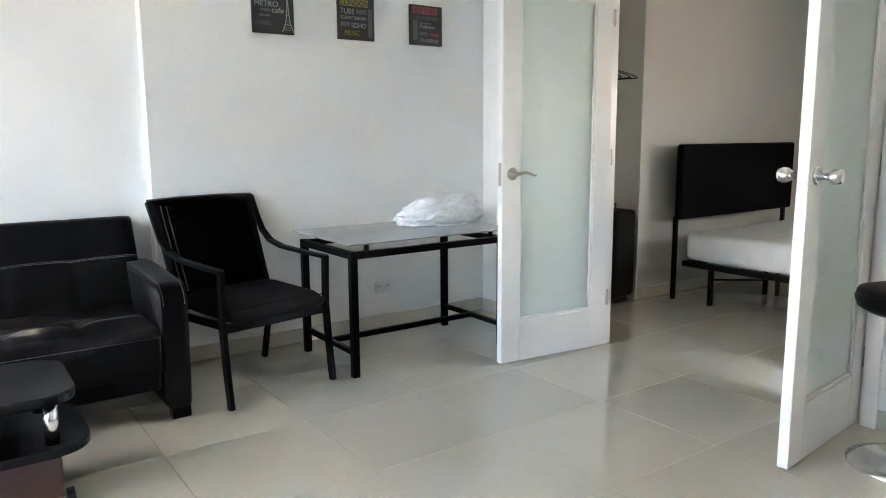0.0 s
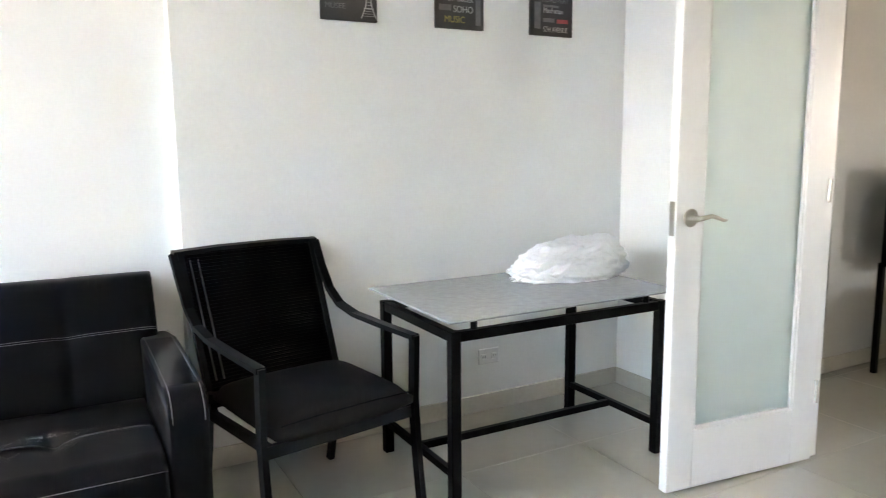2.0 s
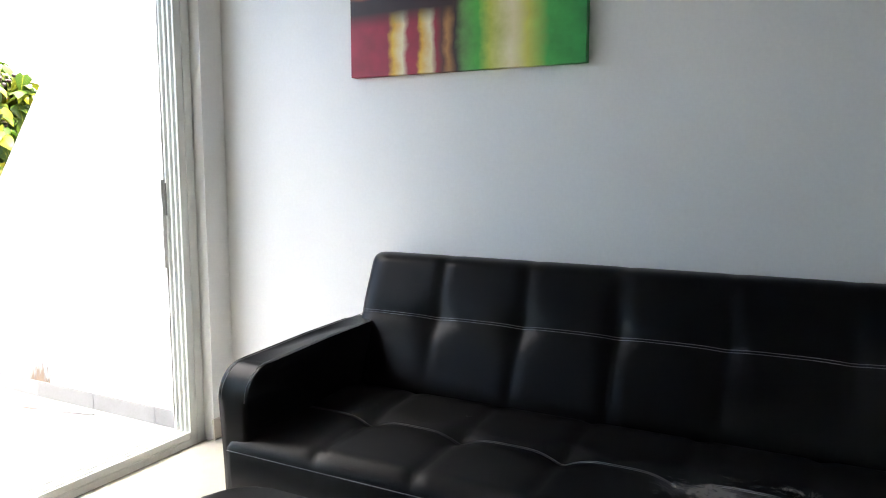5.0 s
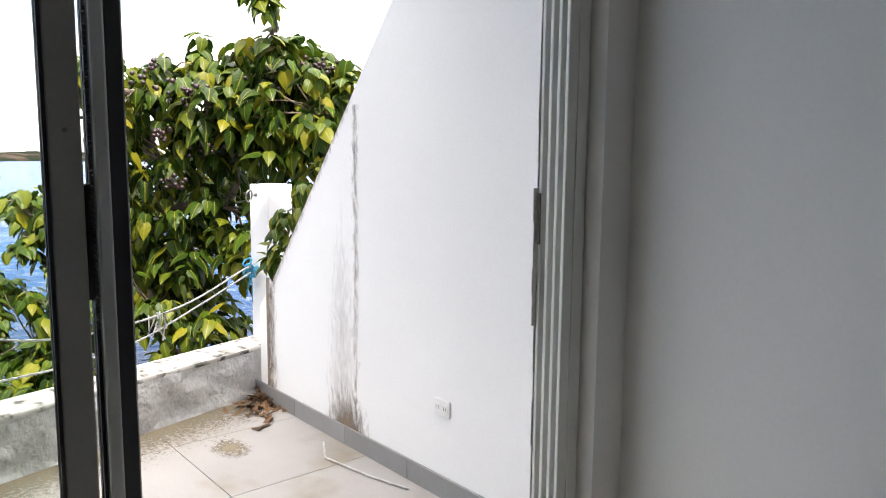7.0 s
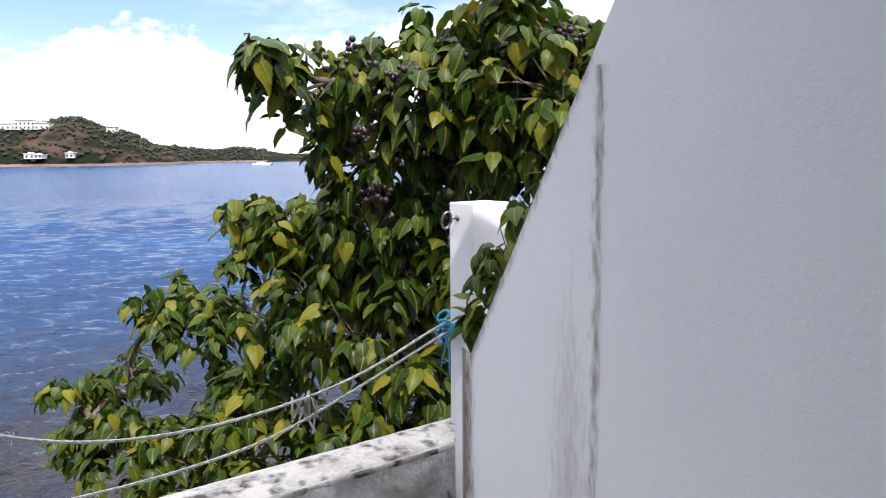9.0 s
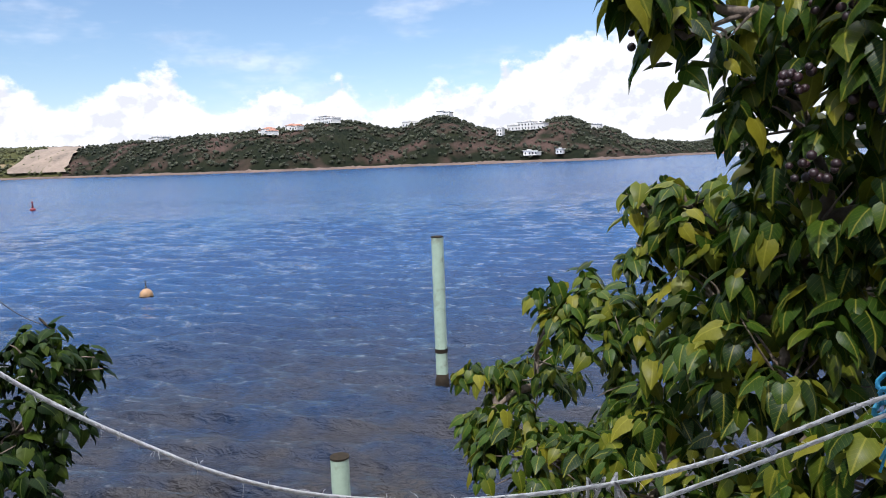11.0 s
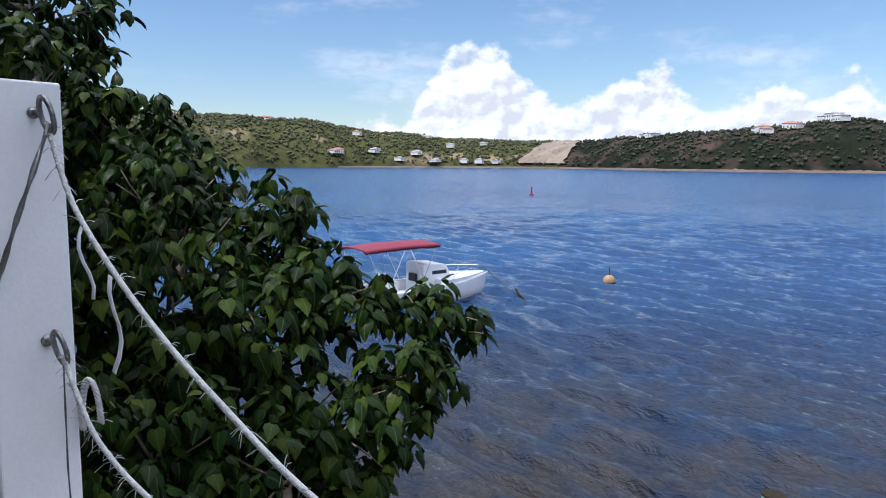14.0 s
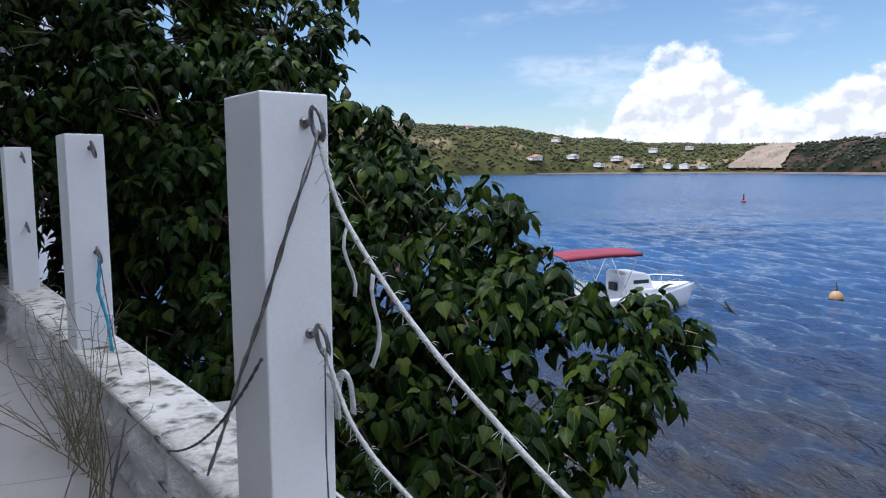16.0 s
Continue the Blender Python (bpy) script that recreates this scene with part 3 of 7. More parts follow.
def sag(a, b, drop, n=16):
    a, b = Vector(a), Vector(b)
    return [a.lerp(b, k / n) - Vector((0, 0, drop * 4 * (k / n) * (1 - k / n))) for k in range(n + 1)]


def pad(w, d, h, puff, nx=14, ny=14, wave=0.0, seed=0):
    """A soft cushion of w x d x h with a bulging top, resting on z = 0."""
    bm = bmesh.new()
    rnd = random.Random(seed)
    ph = rnd.random() * 6
    grid = {}
    for s in (0, 1):
        for i in range(nx + 1):
            for j in range(ny + 1):
                u, v = i / nx * 2 - 1, j / ny * 2 - 1
                edge = (1 - abs(u) ** 6) * (1 - abs(v) ** 6)
                inset = 1 - 0.03 * (1 - edge)
                z = h * 0.5 + (1 if s else -1) * (h * 0.5 * (0.25 + 0.75 * edge ** 0.5)) + (puff * edge if s else 0)
                z += wave * math.sin(5 * u + ph) * math.cos(4 * v + ph) * s * edge
                grid[s, i, j] = bm.verts.new((u * w / 2 * inset, v * d / 2 * inset, z))
    for s in (0, 1):
        for i in range(nx):
            for j in range(ny):
                f = [grid[s, i, j], grid[s, i + 1, j], grid[s, i + 1, j + 1], grid[s, i, j + 1]]
                bm.faces.new(f if s else f[::-1])
    for i in range(nx):
        for j in (0, ny):
            bm.faces.new([grid[0, i, j], grid[0, i + 1, j], grid[1, i + 1, j], grid[1, i, j]])
    for j in range(ny):
        for i in (0, nx):
            bm.faces.new([grid[0, i, j], grid[0, i, j + 1], grid[1, i, j + 1], grid[1, i, j]])
    return bm


# ---- the room: walls, ceiling, floor beds ----
XD, XP, YP, H = 3.72, 8.595, -0.084, 2.55
BZ, YB = -0.109, 0.097
structure("wall_north", boxes((3.59, 6.409, 0.0, 0.09, -0.2, H + 0.1)), M_WALL, "white painted wall behind the sofa")
structure("wall_north_proud", boxes((6.409, 9.68, YP, 0.09, -0.2, H + 0.1)), M_WALL, "white painted wall with small pictures, slightly proud")
structure("wall_partition", boxes((XP, XP + 0.07, -1.185, YP - 0.002, 0, H), (XP, XP + 0.07, -5.6, -2.65, 0, H), (XP, XP + 0.07, -2.65, -1.185, 2.08, H)), M_WALL, "white partition wall with a wide doorway")
structure("wall_south", boxes((3.2, 12.2, -5.75, -5.6, -0.2, H + 0.1)), M_WALL, "plain white wall")
structure("wall_west", boxes((3.59, XD, -0.12, -0.002, -0.14, H), (3.46, XD, -5.6, -3.42, -0.14, H), (3.46, XD, -3.42, -0.12, 2.22, H)), M_WALL, "white wall around the sliding door")
structure("ceiling", boxes((3.3, 12.2, -5.7, 0.1, H, H + 0.12)), M_CEIL, "white ceiling")
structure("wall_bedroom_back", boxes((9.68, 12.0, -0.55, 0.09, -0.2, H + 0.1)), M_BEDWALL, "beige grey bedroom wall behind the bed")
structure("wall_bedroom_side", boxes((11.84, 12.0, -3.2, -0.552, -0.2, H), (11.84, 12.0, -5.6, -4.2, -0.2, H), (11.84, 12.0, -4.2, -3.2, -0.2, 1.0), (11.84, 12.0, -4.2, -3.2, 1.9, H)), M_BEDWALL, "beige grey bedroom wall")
structure("house_front", boxes((3.34, 3.58, 0.35, 6.0, -4.4, 3.5), (3.44, 3.7, -12.0, -5.76, -4.4, 3.5), (3.34, 3.7, -5.7, 0.34, 2.68, 3.5), (3.34, 12.2, -12, 6, 3.5, 3.62), (12.05, 12.2, -12, -4.6, -4.4, 3.5), (12.05, 12.2, -2.8, 6, -4.4, 3.5), (12.05, 12.2, -4.6, -2.8, -4.4, 0.8), (12.05, 12.2, -4.6, -2.8, 2.2, 3.5), (3.58, 12.05, 0.35, 0.5, -4.4, 3.5), (3.7, 12.05, -6.1, -5.76, -4.4, 3.5)), M_RENDER, "white rendered front of the house above the balcony")

# unseen overhang, added to dim the upper wall and the room by the door
structure("roof_shade_slab", boxes((2.72, 3.34, -6.0, 0.34, 2.97, 3.12)), M_RENDER, "white rendered slab over the balcony door")
# added out of view: blocks direct sun from the bedroom window
structure("roof_sun_block", boxes((12.21, 13.7, -7.0, 0.5, H - 0.05, H + 0.12)), M_CEIL, "white eaves over the bedroom window")
part_floor = structure("floor", boxes((3.672, 12.0, -5.65, 0.05, -0.2, -0.012)), M_GROUT, "polished cream tiled floor with fine beige joints")
structure("baseboard", boxes((XD + 0.012, 6.40, -0.012, 0.0, 0, 0.085), (6.40, XP - 0.002, YP - 0.012, YP, 0, 0.085), (6.397, 6.409, YP - 0.012, 0, 0, 0.085), (XP - 0.012, XP, -1.108, YP - 0.012, 0, 0.085), (XP - 0.012, XP, -5.6, -2.722, 0, 0.085), (XD, XD + 0.012, -0.13, -0.001, 0, 0.085), (9.668, 9.68, -0.56, YP, 0, 0.085), (9.68, 11.84, -0.562, -0.55, 0, 0.085), bevel=0.002), M_SKIRT, "cream tile skirting")

# doorway lining and casing
bm = boxes((XP + 0.002, XP + 0.076, -1.198, -1.1852, 0, 2.08), (XP + 0.002, XP + 0.076, -2.6498, -2.637, 0, 2.08), (XP + 0.002, XP + 0.076, -2.637, -1.198, 2.055, 2.0798), (XP - 0.018, XP - 0.0005, -1.18, -1.11, 0, 2.14), (XP - 0.018, XP - 0.0005, -2.72, -2.655, 0, 2.14), (XP - 0.018, XP - 0.0005, -2.655, -1.18, 2.085, 2.14), bevel=0.003)
structure("trim", bm, M_DOOR, "white door casing")


def lever(parent, x, y, z, side, metal, knob):
    """A door handle on one face, with its rose; side is the way it points."""
    bm = bmesh.new()
    lathe(bm, [(0.0, 0), (0.031, 0.0), (0.033, 0.004), (0.026, 0.009), (0.012, 0.012), (0.011, 0.045), (0.0, 0.046)], 20)
    bmesh.ops.rotate(bm, verts=bm.verts[:], cent=(0, 0, 0), matrix=Matrix.Rotation(radians(90 if side < 0 else -90), 3, "X"))
    if knob:
        b2 = [(0.0, 0.04), (0.016, 0.04), (0.026, 0.055), (0.028, 0.072), (0.022, 0.088), (0.0, 0.09)]
        n0 = len(bm.verts)
        lathe(bm, b2, 20)
        bm.verts.ensure_lookup_table()
        bmesh.ops.rotate(bm, verts=bm.verts[n0:], cent=(0, 0, 0), matrix=Matrix.Rotation(radians(90 if side < 0 else -90), 3, "X"))
    else:
        pts = [(0, side * 0.043, 0), (0.02, side * 0.05, 0.003), (0.05, side * 0.05, 0.008), (0.08, side * 0.05, 0.0), (0.105, side * 0.049, -0.010), (0.12, side * 0.049, -0.009)]
        tube(bm, pts, 0.008, 8, [0.009, 0.009, 0.008, 0.007, 0.006, 0.004])
    bmesh.ops.translate(bm, verts=bm.verts[:], vec=(x, y, z))
    part("handle", bm, metal, parent, "chromed round knob" if knob else "satin nickel lever", True)


def glazed_leaf(name, hinge, end, label, knob):
    """A door leaf: stiles, rails, frosted pane, handles, hinges and a floor bolt. Its x runs from the hinge to the free edge."""
    w = math.hypot(end[0] - hinge[0], end[1] - hinge[1])
    ob = thing(name, label, "door", "", (hinge[0], hinge[1], 0), math.degrees(math.atan2(end[1] - hinge[1], end[0] - hinge[0])), "structure")
    t, s = 0.02, 0.115
    for a, b in ((0.0, s), (w - s, w)):
        part("stile", box(bmesh.new(), a, b, -t, t, 0.012, 2.045, 0.003), M_DOOR, ob)
    part("bottom_rail", box(bmesh.new(), s + 0.0005, w - s - 0.0005, -t, t, 0.012, 0.235, 0.003), M_DOOR, ob)
    part("top_rail", box(bmesh.new(), s + 0.0005, w - s - 0.0005, -t, t, 1.925, 2.045, 0.003), M_DOOR, ob)
    part("pane", box(bmesh.new(), s, w - s, -0.004, 0.004, 0.235, 1.925), M_FROST, ob, "frosted greenish glass")
    for sy in (-1, 1):
        y0, y1 = sorted((sy * 0.006, sy * 0.017))
        for d in ((s, s + 0.014, y0, y1, 0.235, 1.925), (w - s - 0.014, w - s, y0, y1, 0.235, 1.925), (s + 0.014, w - s - 0.014, y0, y1, 0.235, 0.249), (s + 0.014, w - s - 0.014, y0, y1, 1.911, 1.925)):
            part("glazing_bead", box(bmesh.new(), *d, 0.003), M_DOOR, ob)
        lever_x = w - 0.062
        lever(ob, lever_x, sy * t, 1.075 if knob else 1.022, sy, M_CHROME if knob else M_NICKEL, knob)
    part("latch_plate", box(bmesh.new(), w - 0.001, w + 0.002, -0.012, 0.012, 1.015 if knob else 0.96, 1.135 if knob else 1.08, 0.001), M_NICKEL, ob)
    for z in (0.25, 1.05, 1.8):
        part("hinge", tube(bmesh.new(), [(-0.004, t + 0.004, z), (-0.004, t + 0.004, z + 0.09)], 0.007), M_NICKEL, ob)
    b = boxes((w - 0.075, w - 0.045, -t - 0.006, -t, 0.03, 0.13), (w - 0.066, w - 0.054, -t - 0.014, -t - 0.006, 0.012, 0.115), bevel=0.002)
    part("floor_bolt", b, M_STEEL, ob)
    for o in ob.children:
        if not knob and o.name.startswith("handle"):
            for v in o.data.vertices:
                v.co.x = 2 * lever_x - v.co.x
            o.data.flip_normals()
    return ob


glazed_leaf("door_1", (XP, -1.207), (7.872, -1.133), "open white door leaf with frosted glass and lever handle", False)
glazed_leaf("door_2", (XP, -2.623), (7.911, -2.696), "open white door leaf with frosted glass and round knob", True)

# ---- sliding door ----
sl = thing("sliding_door", "white multi-track aluminium sliding door frame with panels slid aside", "sliding door", "", (3.55, -1.7, 0), 0, "structure")
sl.matrix_basis = Matrix.Identity(4)


def track_profile(bm, y0, y1, z0, z1, upright):
    box(bm, 3.582, 3.672, y0, y1, z0, z1)
    for k in range(4):
        x = 3.583 + k * 0.0255
        if upright:
            box(bm, x, x + 0.010, y0 - 0.034, y0, z0, z1, 0.002)
        else:
            box(bm, x, x + 0.010, y0, y1, z1, z1 + 0.03, 0.002)
    return bm


part("jamb", track_profile(bmesh.new(), -0.165, -0.125, -0.02, 2.20, True), M_ALU, sl, "white grooved jamb")
part("sill_track", track_profile(bmesh.new(), -3.40, -0.20, -0.13, 0.015, False), M_ALU, sl, "white grooved bottom track")
part("head_track", boxes((3.582, 3.672, -3.42, -0.12, 2.18, 2.22), bevel=0.003), M_ALU, sl)
part("jamb", boxes((3.582, 3.672, -3.42, -3.40, 0.0, 2.18), bevel=0.003), M_ALU, sl)
part("lock_strike", boxes((3.586, 3.592, -0.206, -0.197, 0.93, 1.06), bevel=0.002), M_STEEL, sl)


def panel_parts(x, y0, y1, w, silver):
    """One sliding leaf: stiles w wide, with a pale inner edge on the first where silver."""
    for a, b, inner in ((y1 - w, y1, True), (y0, y0 + w, False)):
        st = part("stile", box(bmesh.new(), x - 0.010, x + 0.010, a, b, 0.05, 2.165, 0.003), M_DARKALU, sl, "grey aluminium stile")
        part("seal", box(bmesh.new(), x - 0.0115, x + 0.0115, a - 0.006, a - 0.0005, 0.05, 2.15), M_RUBBER, st)
        if silver and inner:
            part("edge_strip", box(bmesh.new(), x + 0.0102, x + 0.019, a + 0.001, a + 0.024, 0.05, 2.165, 0.004), M_ALUMETAL, st, "pale brushed edge strip")
            part("cover", box(bmesh.new(), x + 0.0102, x + 0.013, a + 0.0245, b - 0.004, 0.05, 2.165, 0.001), M_STRIP, st, "dark cover strip")
        else:
            part("screw", tube(bmesh.new(), [(x + 0.010, (a + b) / 2, 1.18), (x + 0.0125, (a + b) / 2, 1.18)], 0.004, 10), M_STEEL, st)
    for z0, z1 in ((0.05, 0.11), (2.10, 2.165)):
        part("rail", box(bmesh.new(), x - 0.009, x + 0.009, y0 + w + 0.0005, y1 - w - 0.0065, z0, z1, 0.003), M_DARKALU, sl)
    g = part("pane", box(bmesh.new(), x - 0.003, x + 0.003, y0 + w, y1 - w - 0.006, 0.10, 2.10), M_GLASS, sl, "clear glass pane")
    g.visible_shadow = False


panel_parts(3.600, -2.335, -1.199, 0.053, True)
panel_parts(3.6255, -2.405, -1.272, 0.047, False)
panel_parts(3.651, -3.385, -2.28, 0.06, False)
part("lock", boxes((3.612, 3.634, -1.271, -1.260, 0.92, 1.10), bevel=0.003), M_RUBBER, sl, "black latch")
chain = bmesh.new()
for k in range(70):
    z = 1.5 - 0.009 * k
    bmesh.ops.create_icosphere(chain, subdivisions=1, radius=0.0038, matrix=Matrix.Translation((3.640, -1.263, z)))
tagged(link("blind_chain", chain, M_WIRE), "thin dark beaded blind chain hanging by the door", "blind chain")
old_tape = bmesh.new()
r0 = random.Random(4)
z = 0.0
while z < 2.0:
    h = r0.uniform(0.03, 0.09)
    w = 0.004 + (0.012 if 0.70 < z < 1.05 else 0.0) + r0.uniform(0, 0.004)
    box(old_tape, 3.579, 3.5812, -0.196 - w, -0.19, z, z + h)
    z += h
tagged(link("tape_strip", old_tape, M_TAPE), "torn grey tape along the door jamb", "tape", kind="structure")

# ---- balcony ----
U = Vector((math.sin(0.29), -math.cos(0.29), 0))
V = Vector((-math.cos(0.29), -math.sin(0.29), 0))
P0 = Vector((1.289, 0.211, 0))
ZT, ZPAR, PW, PD = 1.0, 0.153, 0.141, 0.177
ROW = Matrix(((U.x, -V.x, 0, P0.x), (U.y, -V.y, 0, P0.y), (0, 0, 1, 0), (0, 0, 0, 1)))  # x along the parapet, y towards the house


def side_wall():
    """The balcony's side wall with its sloping top."""
    outline = [(1.40, BZ - 0.1), (3.585, BZ - 0.1), (3.585, 2.966), (1.535, 0.515), (1.40, 0.38)]
    return prism(bmesh.new(), outline, "y", YB, 0.34)


side_wall_ob = structure("wall_balcony_side", side_wall(), M_RENDER, "white rendered balcony wall with a sloping top and mildew streaks")

balcony_floor = structure("floor_balcony", prism(bmesh.new(), [(3.58, 0.15), (1.32, 0.15), (1.45, -0.45), (1.9, -2.0), (2.65, -4.6), (3.34, -7.0), (3.58, -7.0)], "z", -0.6, BZ - 0.012), M_GROUT, "grey tiled balcony floor, littered near the parapet")


def parapet_mesh():
    """Low trowelled wall along the edge with a lumpy inner face."""
    bm = bmesh.new()
    nx, nz = 240, 10
    length = 7.8
    for face in (0, 1):
        g = {}
        for i in range(nx + 1):
            for k in range(nz + 1):
                x = -0.18 + length * i / nx
                z = BZ - 0.02 + (ZPAR - BZ + 0.016) * k / nz
                if face == 0:
                    lump = 0.05 * noise.noise((x * 7, z * 8, 3.1)) + 0.012 * noise.noise((x * 19, z * 21, 1.7))
                    fade = min(1.0, (nz - k) / 2.5)
                    y = 0.02 + lump * fade + 0.022 * max(0, 1 - k / 2.0)
                else:
                    y = -PW - 0.045
                g[i, k] = bm.verts.new((x, y, z))
        for i in range(nx):
            for k in range(nz):
                bm.faces.new((g[i, k], g[i + 1, k], g[i + 1, k + 1], g[i, k + 1]))
        if face == 0:
            first = g
    for i in range(nx):
        for k in (0, nz):
            bm.faces.new((first[i, k], first[i + 1, k], g[i + 1, k], g[i, k]))
    for k in range(nz):
        for i in (0, nx):
            bm.faces.new((first[i, k], first[i, k + 1], g[i, k + 1], g[i, k]))
    bmesh.ops.transform(bm, matrix=ROW, verts=bm.verts[:])
    return bm


structure("wall_parapet", parapet_mesh(), M_ROUGH, "low rough white parapet with dark damp stains", True)
cap = bmesh.new()
nx = 200
tops = {}
for i in range(nx + 1):
    x = -0.18 + 7.8 * i / nx
    for j in range(7):
        y = -PW - 0.05 + (PW + 0.078) * j / 6
        wob = 0.005 * noise.noise((x * 9, y * 14, 7.7)) if 0 < j < 6 else 0
        tops[i, j] = cap.verts.new((x, y + (0.005 * noise.noise((x * 12, 0, 2)) if j in (0, 6) else 0), ZPAR + wob - (0.006 if j in (0, 6) else 0)))
    tops[i, 7] = cap.verts.new((x, 0.024, ZPAR - 0.025))
    tops[i, 8] = cap.verts.new((x, -PW - 0.05, ZPAR - 0.025))
for i in range(nx):
    for a, b in list(zip(range(6), range(1, 7))) + [(6, 7), (8, 0)]:
        cap.faces.new((tops[i, a], tops[i + 1, a], tops[i + 1, b], tops[i, b]))
bmesh.ops.transform(cap, matrix=ROW, verts=cap.verts[:])
structure("parapet_cap", cap, M_CAP, "weathered top of the parapet", True)


def eye_bolt(bm, x, y, z, s, twist=0.0):
    """A screw eye on a face that looks along s (plus or minus x of the row)."""
    tube(bm, [(x, y, z), (x + s * 0.03, y, z)], 0.005, 6)
    ring = [(x + s * (0.03 + 0.021) + s * 0.021 * math.cos(a), y + 0.010 * twist * math.sin(a), z - 0.006 + 0.031 * math.sin(a)) for a in [2 * math.pi * k / 14 for k in range(15)]]
    tube(bm, ring, 0.0048, 8, closed=False)
    b2 = [(x + s * 0.001, y, z), (x + s * 0.004, y, z)]
    tube(bm, b2, 0.011, 12)


def railing_post(s, eyes, first):
    """A square post on the parapet; s is where its near face starts along the row."""
    ob = thing("railing_post", "white square post on the parapet with steel eye bolts", "post", "posts along the parapet")
    ob.matrix_basis = ROW @ Matrix.Translation((s, 0, ZPAR))
    bm = box(bmesh.new(), 0, PD, -PW, 0, -0.02, ZT - ZPAR, 0.004)
    part("shaft", bm, M_POST, ob)
    for z, side in eyes:
        e = bmesh.new()
        eye_bolt(e, 0 if side < 0 else PD, -0.09, z - ZPAR, side, 0.7)
        part("eye_bolt", e, M_STEEL, ob, "weathered steel eye bolt", True)
    return ob


SL, SM = 2.092, 3.93
post_r = railing_post(-PD, [(0.945, 1)], True)
post_l = railing_post(SL, [(0.945, -1), (0.535, -1), (0.945, 1), (0.535, 1)], False)
post_m = railing_post(SM, [(0.945, -1), (0.535, -1)], False)
copy_thing(post_m, ROW @ Matrix.Translation((SM + 1.82, 0, ZPAR)))
copy_thing(post_m, ROW @ Matrix.Translation((SM + 3.4, 0, ZPAR)))


def row_point(x, y, z):
    return ROW @ Vector((x, y, z))


def rope(name, pts, r, material, label, category, frayed=0, seed=1):
    bm = bmesh.new()
    pts = [Vector(p) for p in pts]
    tube(bm, pts, r, 7)
    for strand in (0, math.pi):
        h = []
        for i in range((len(pts) - 1) * 6 + 1):
            k = i / 6
            a = pts[int(k)].lerp(pts[min(int(k) + 1, len(pts) - 1)], k - int(k))
            h.append(a + Vector((math.cos(i * 1.1 + strand), math.sin(i * 1.1 + strand), math.cos(i * 1.1 + strand))) * r * 0.8)
        tube(bm, h, r * 0.62, 5)
    rnd = random.Random(seed)
    for k in range(frayed):
        p = pts[rnd.randrange(len(pts))]
        q = p + Vector((rnd.uniform(-1, 1), rnd.uniform(-1, 1), rnd.uniform(-1, 0.6))) * rnd.uniform(0.008, 0.03)
        tube(bm, [p, p.lerp(q, 0.5) + Vector((0, 0, 0.004)), q], r * 0.13, 3)
    return tagged(link(name, bm, material, True), label, category)


eye_l1, eye_l2 = row_point(SL - 0.06, -0.09, 0.925), row_point(SL - 0.06, -0.09, 0.51)
knot_r = row_point(0.035, -0.10, 0.552)
def slung(points):
    """A rope's line through (along the row, height) pairs, rounded between them."""
    out = []
    for k in range(len(points) - 1):
        p0, p1, p2, p3 = (points[max(0, min(len(points) - 1, k + d))] for d in (-1, 0, 1, 2))
        for j in range(4):
            t = j / 4
            out.append(tuple(0.5 * (2 * b1 + (c - a1) * t + (2 * a1 - 5 * b1 + 4 * c - d1) * t * t + (3 * b1 - a1 - 3 * c + d1) * t ** 3) for a1, b1, c, d1 in zip(p0, p1, p2, p3)))
    out.append(points[-1])
    return [row_point(x, -0.09, z) for x, z in out]


LINE_1 = slung([(0.03, 0.57), (0.122, 0.542), (0.386, 0.446), (0.631, 0.394), (0.93, 0.372), (1.20, 0.392), (1.40, 0.444), (1.563, 0.518), (1.696, 0.587), (1.831, 0.675), (1.964, 0.787), (SL - 0.06, 0.905)])
LINE_2 = slung([(0.03, 0.535), (0.46, 0.38), (0.75, 0.29), (1.01, 0.26), (1.26, 0.255), (1.55, 0.272), (1.769, 0.326), (1.877, 0.362), (1.956, 0.413), (SL - 0.06, 0.515)])
rope("rope", LINE_1, 0.0047, M_ROPE, "frayed white rope slung between two posts", "rope", 260, 3)
rope("rope", LINE_2, 0.0045, M_ROPE, "frayed white rope slung between two posts", "rope", 220, 4)
bm = bmesh.new()
rk = random.Random(8)
for k in range(9):
    c = knot_r + Vector((rk.uniform(-0.02, 0.02), rk.uniform(-0.03, 0.02), rk.uniform(-0.045, 0.03)))
    ring = [c + Vector((0.016 * math.cos(a), 0.02 * math.sin(a + k), 0.02 * math.sin(a))) for a in [2 * math.pi * j / 9 for j in range(10)]]
    tube(bm, ring, 0.005, 5, closed=False)
for k in range(4):
    tube(bm, [knot_r, knot_r + Vector((rk.uniform(-0.02, 0.03), rk.uniform(-0.03, 0.0), -0.05)), knot_r + Vector((rk.uniform(-0.03, 0.03), rk.uniform(-0.04, 0.0), -0.1 - 0.03 * k))], 0.003, 4)
tagged(link("rope_knot", bm, M_BLUEROPE, True), "tangled blue nylon knot tying the ropes to the post", "knot")
bm = bmesh.new()
for k in range(7):
    c = LINE_2[6] + Vector((rk.uniform(-0.02, 0.02), rk.uniform(-0.03, 0.03), rk.uniform(-0.03, 0.06)))
    tube(bm, [c, c + Vector((rk.uniform(-0.03, 0.03), rk.uniform(-0.03, 0.03), 0.03)), c + Vector((rk.uniform(-0.02, 0.02), rk.uniform(-0.04, 0.04), -0.05))], 0.004, 5)
tagged(link("rope_knot", bm, M_ROPE, True), "loose knot of white rope joining the two lines", "knot")
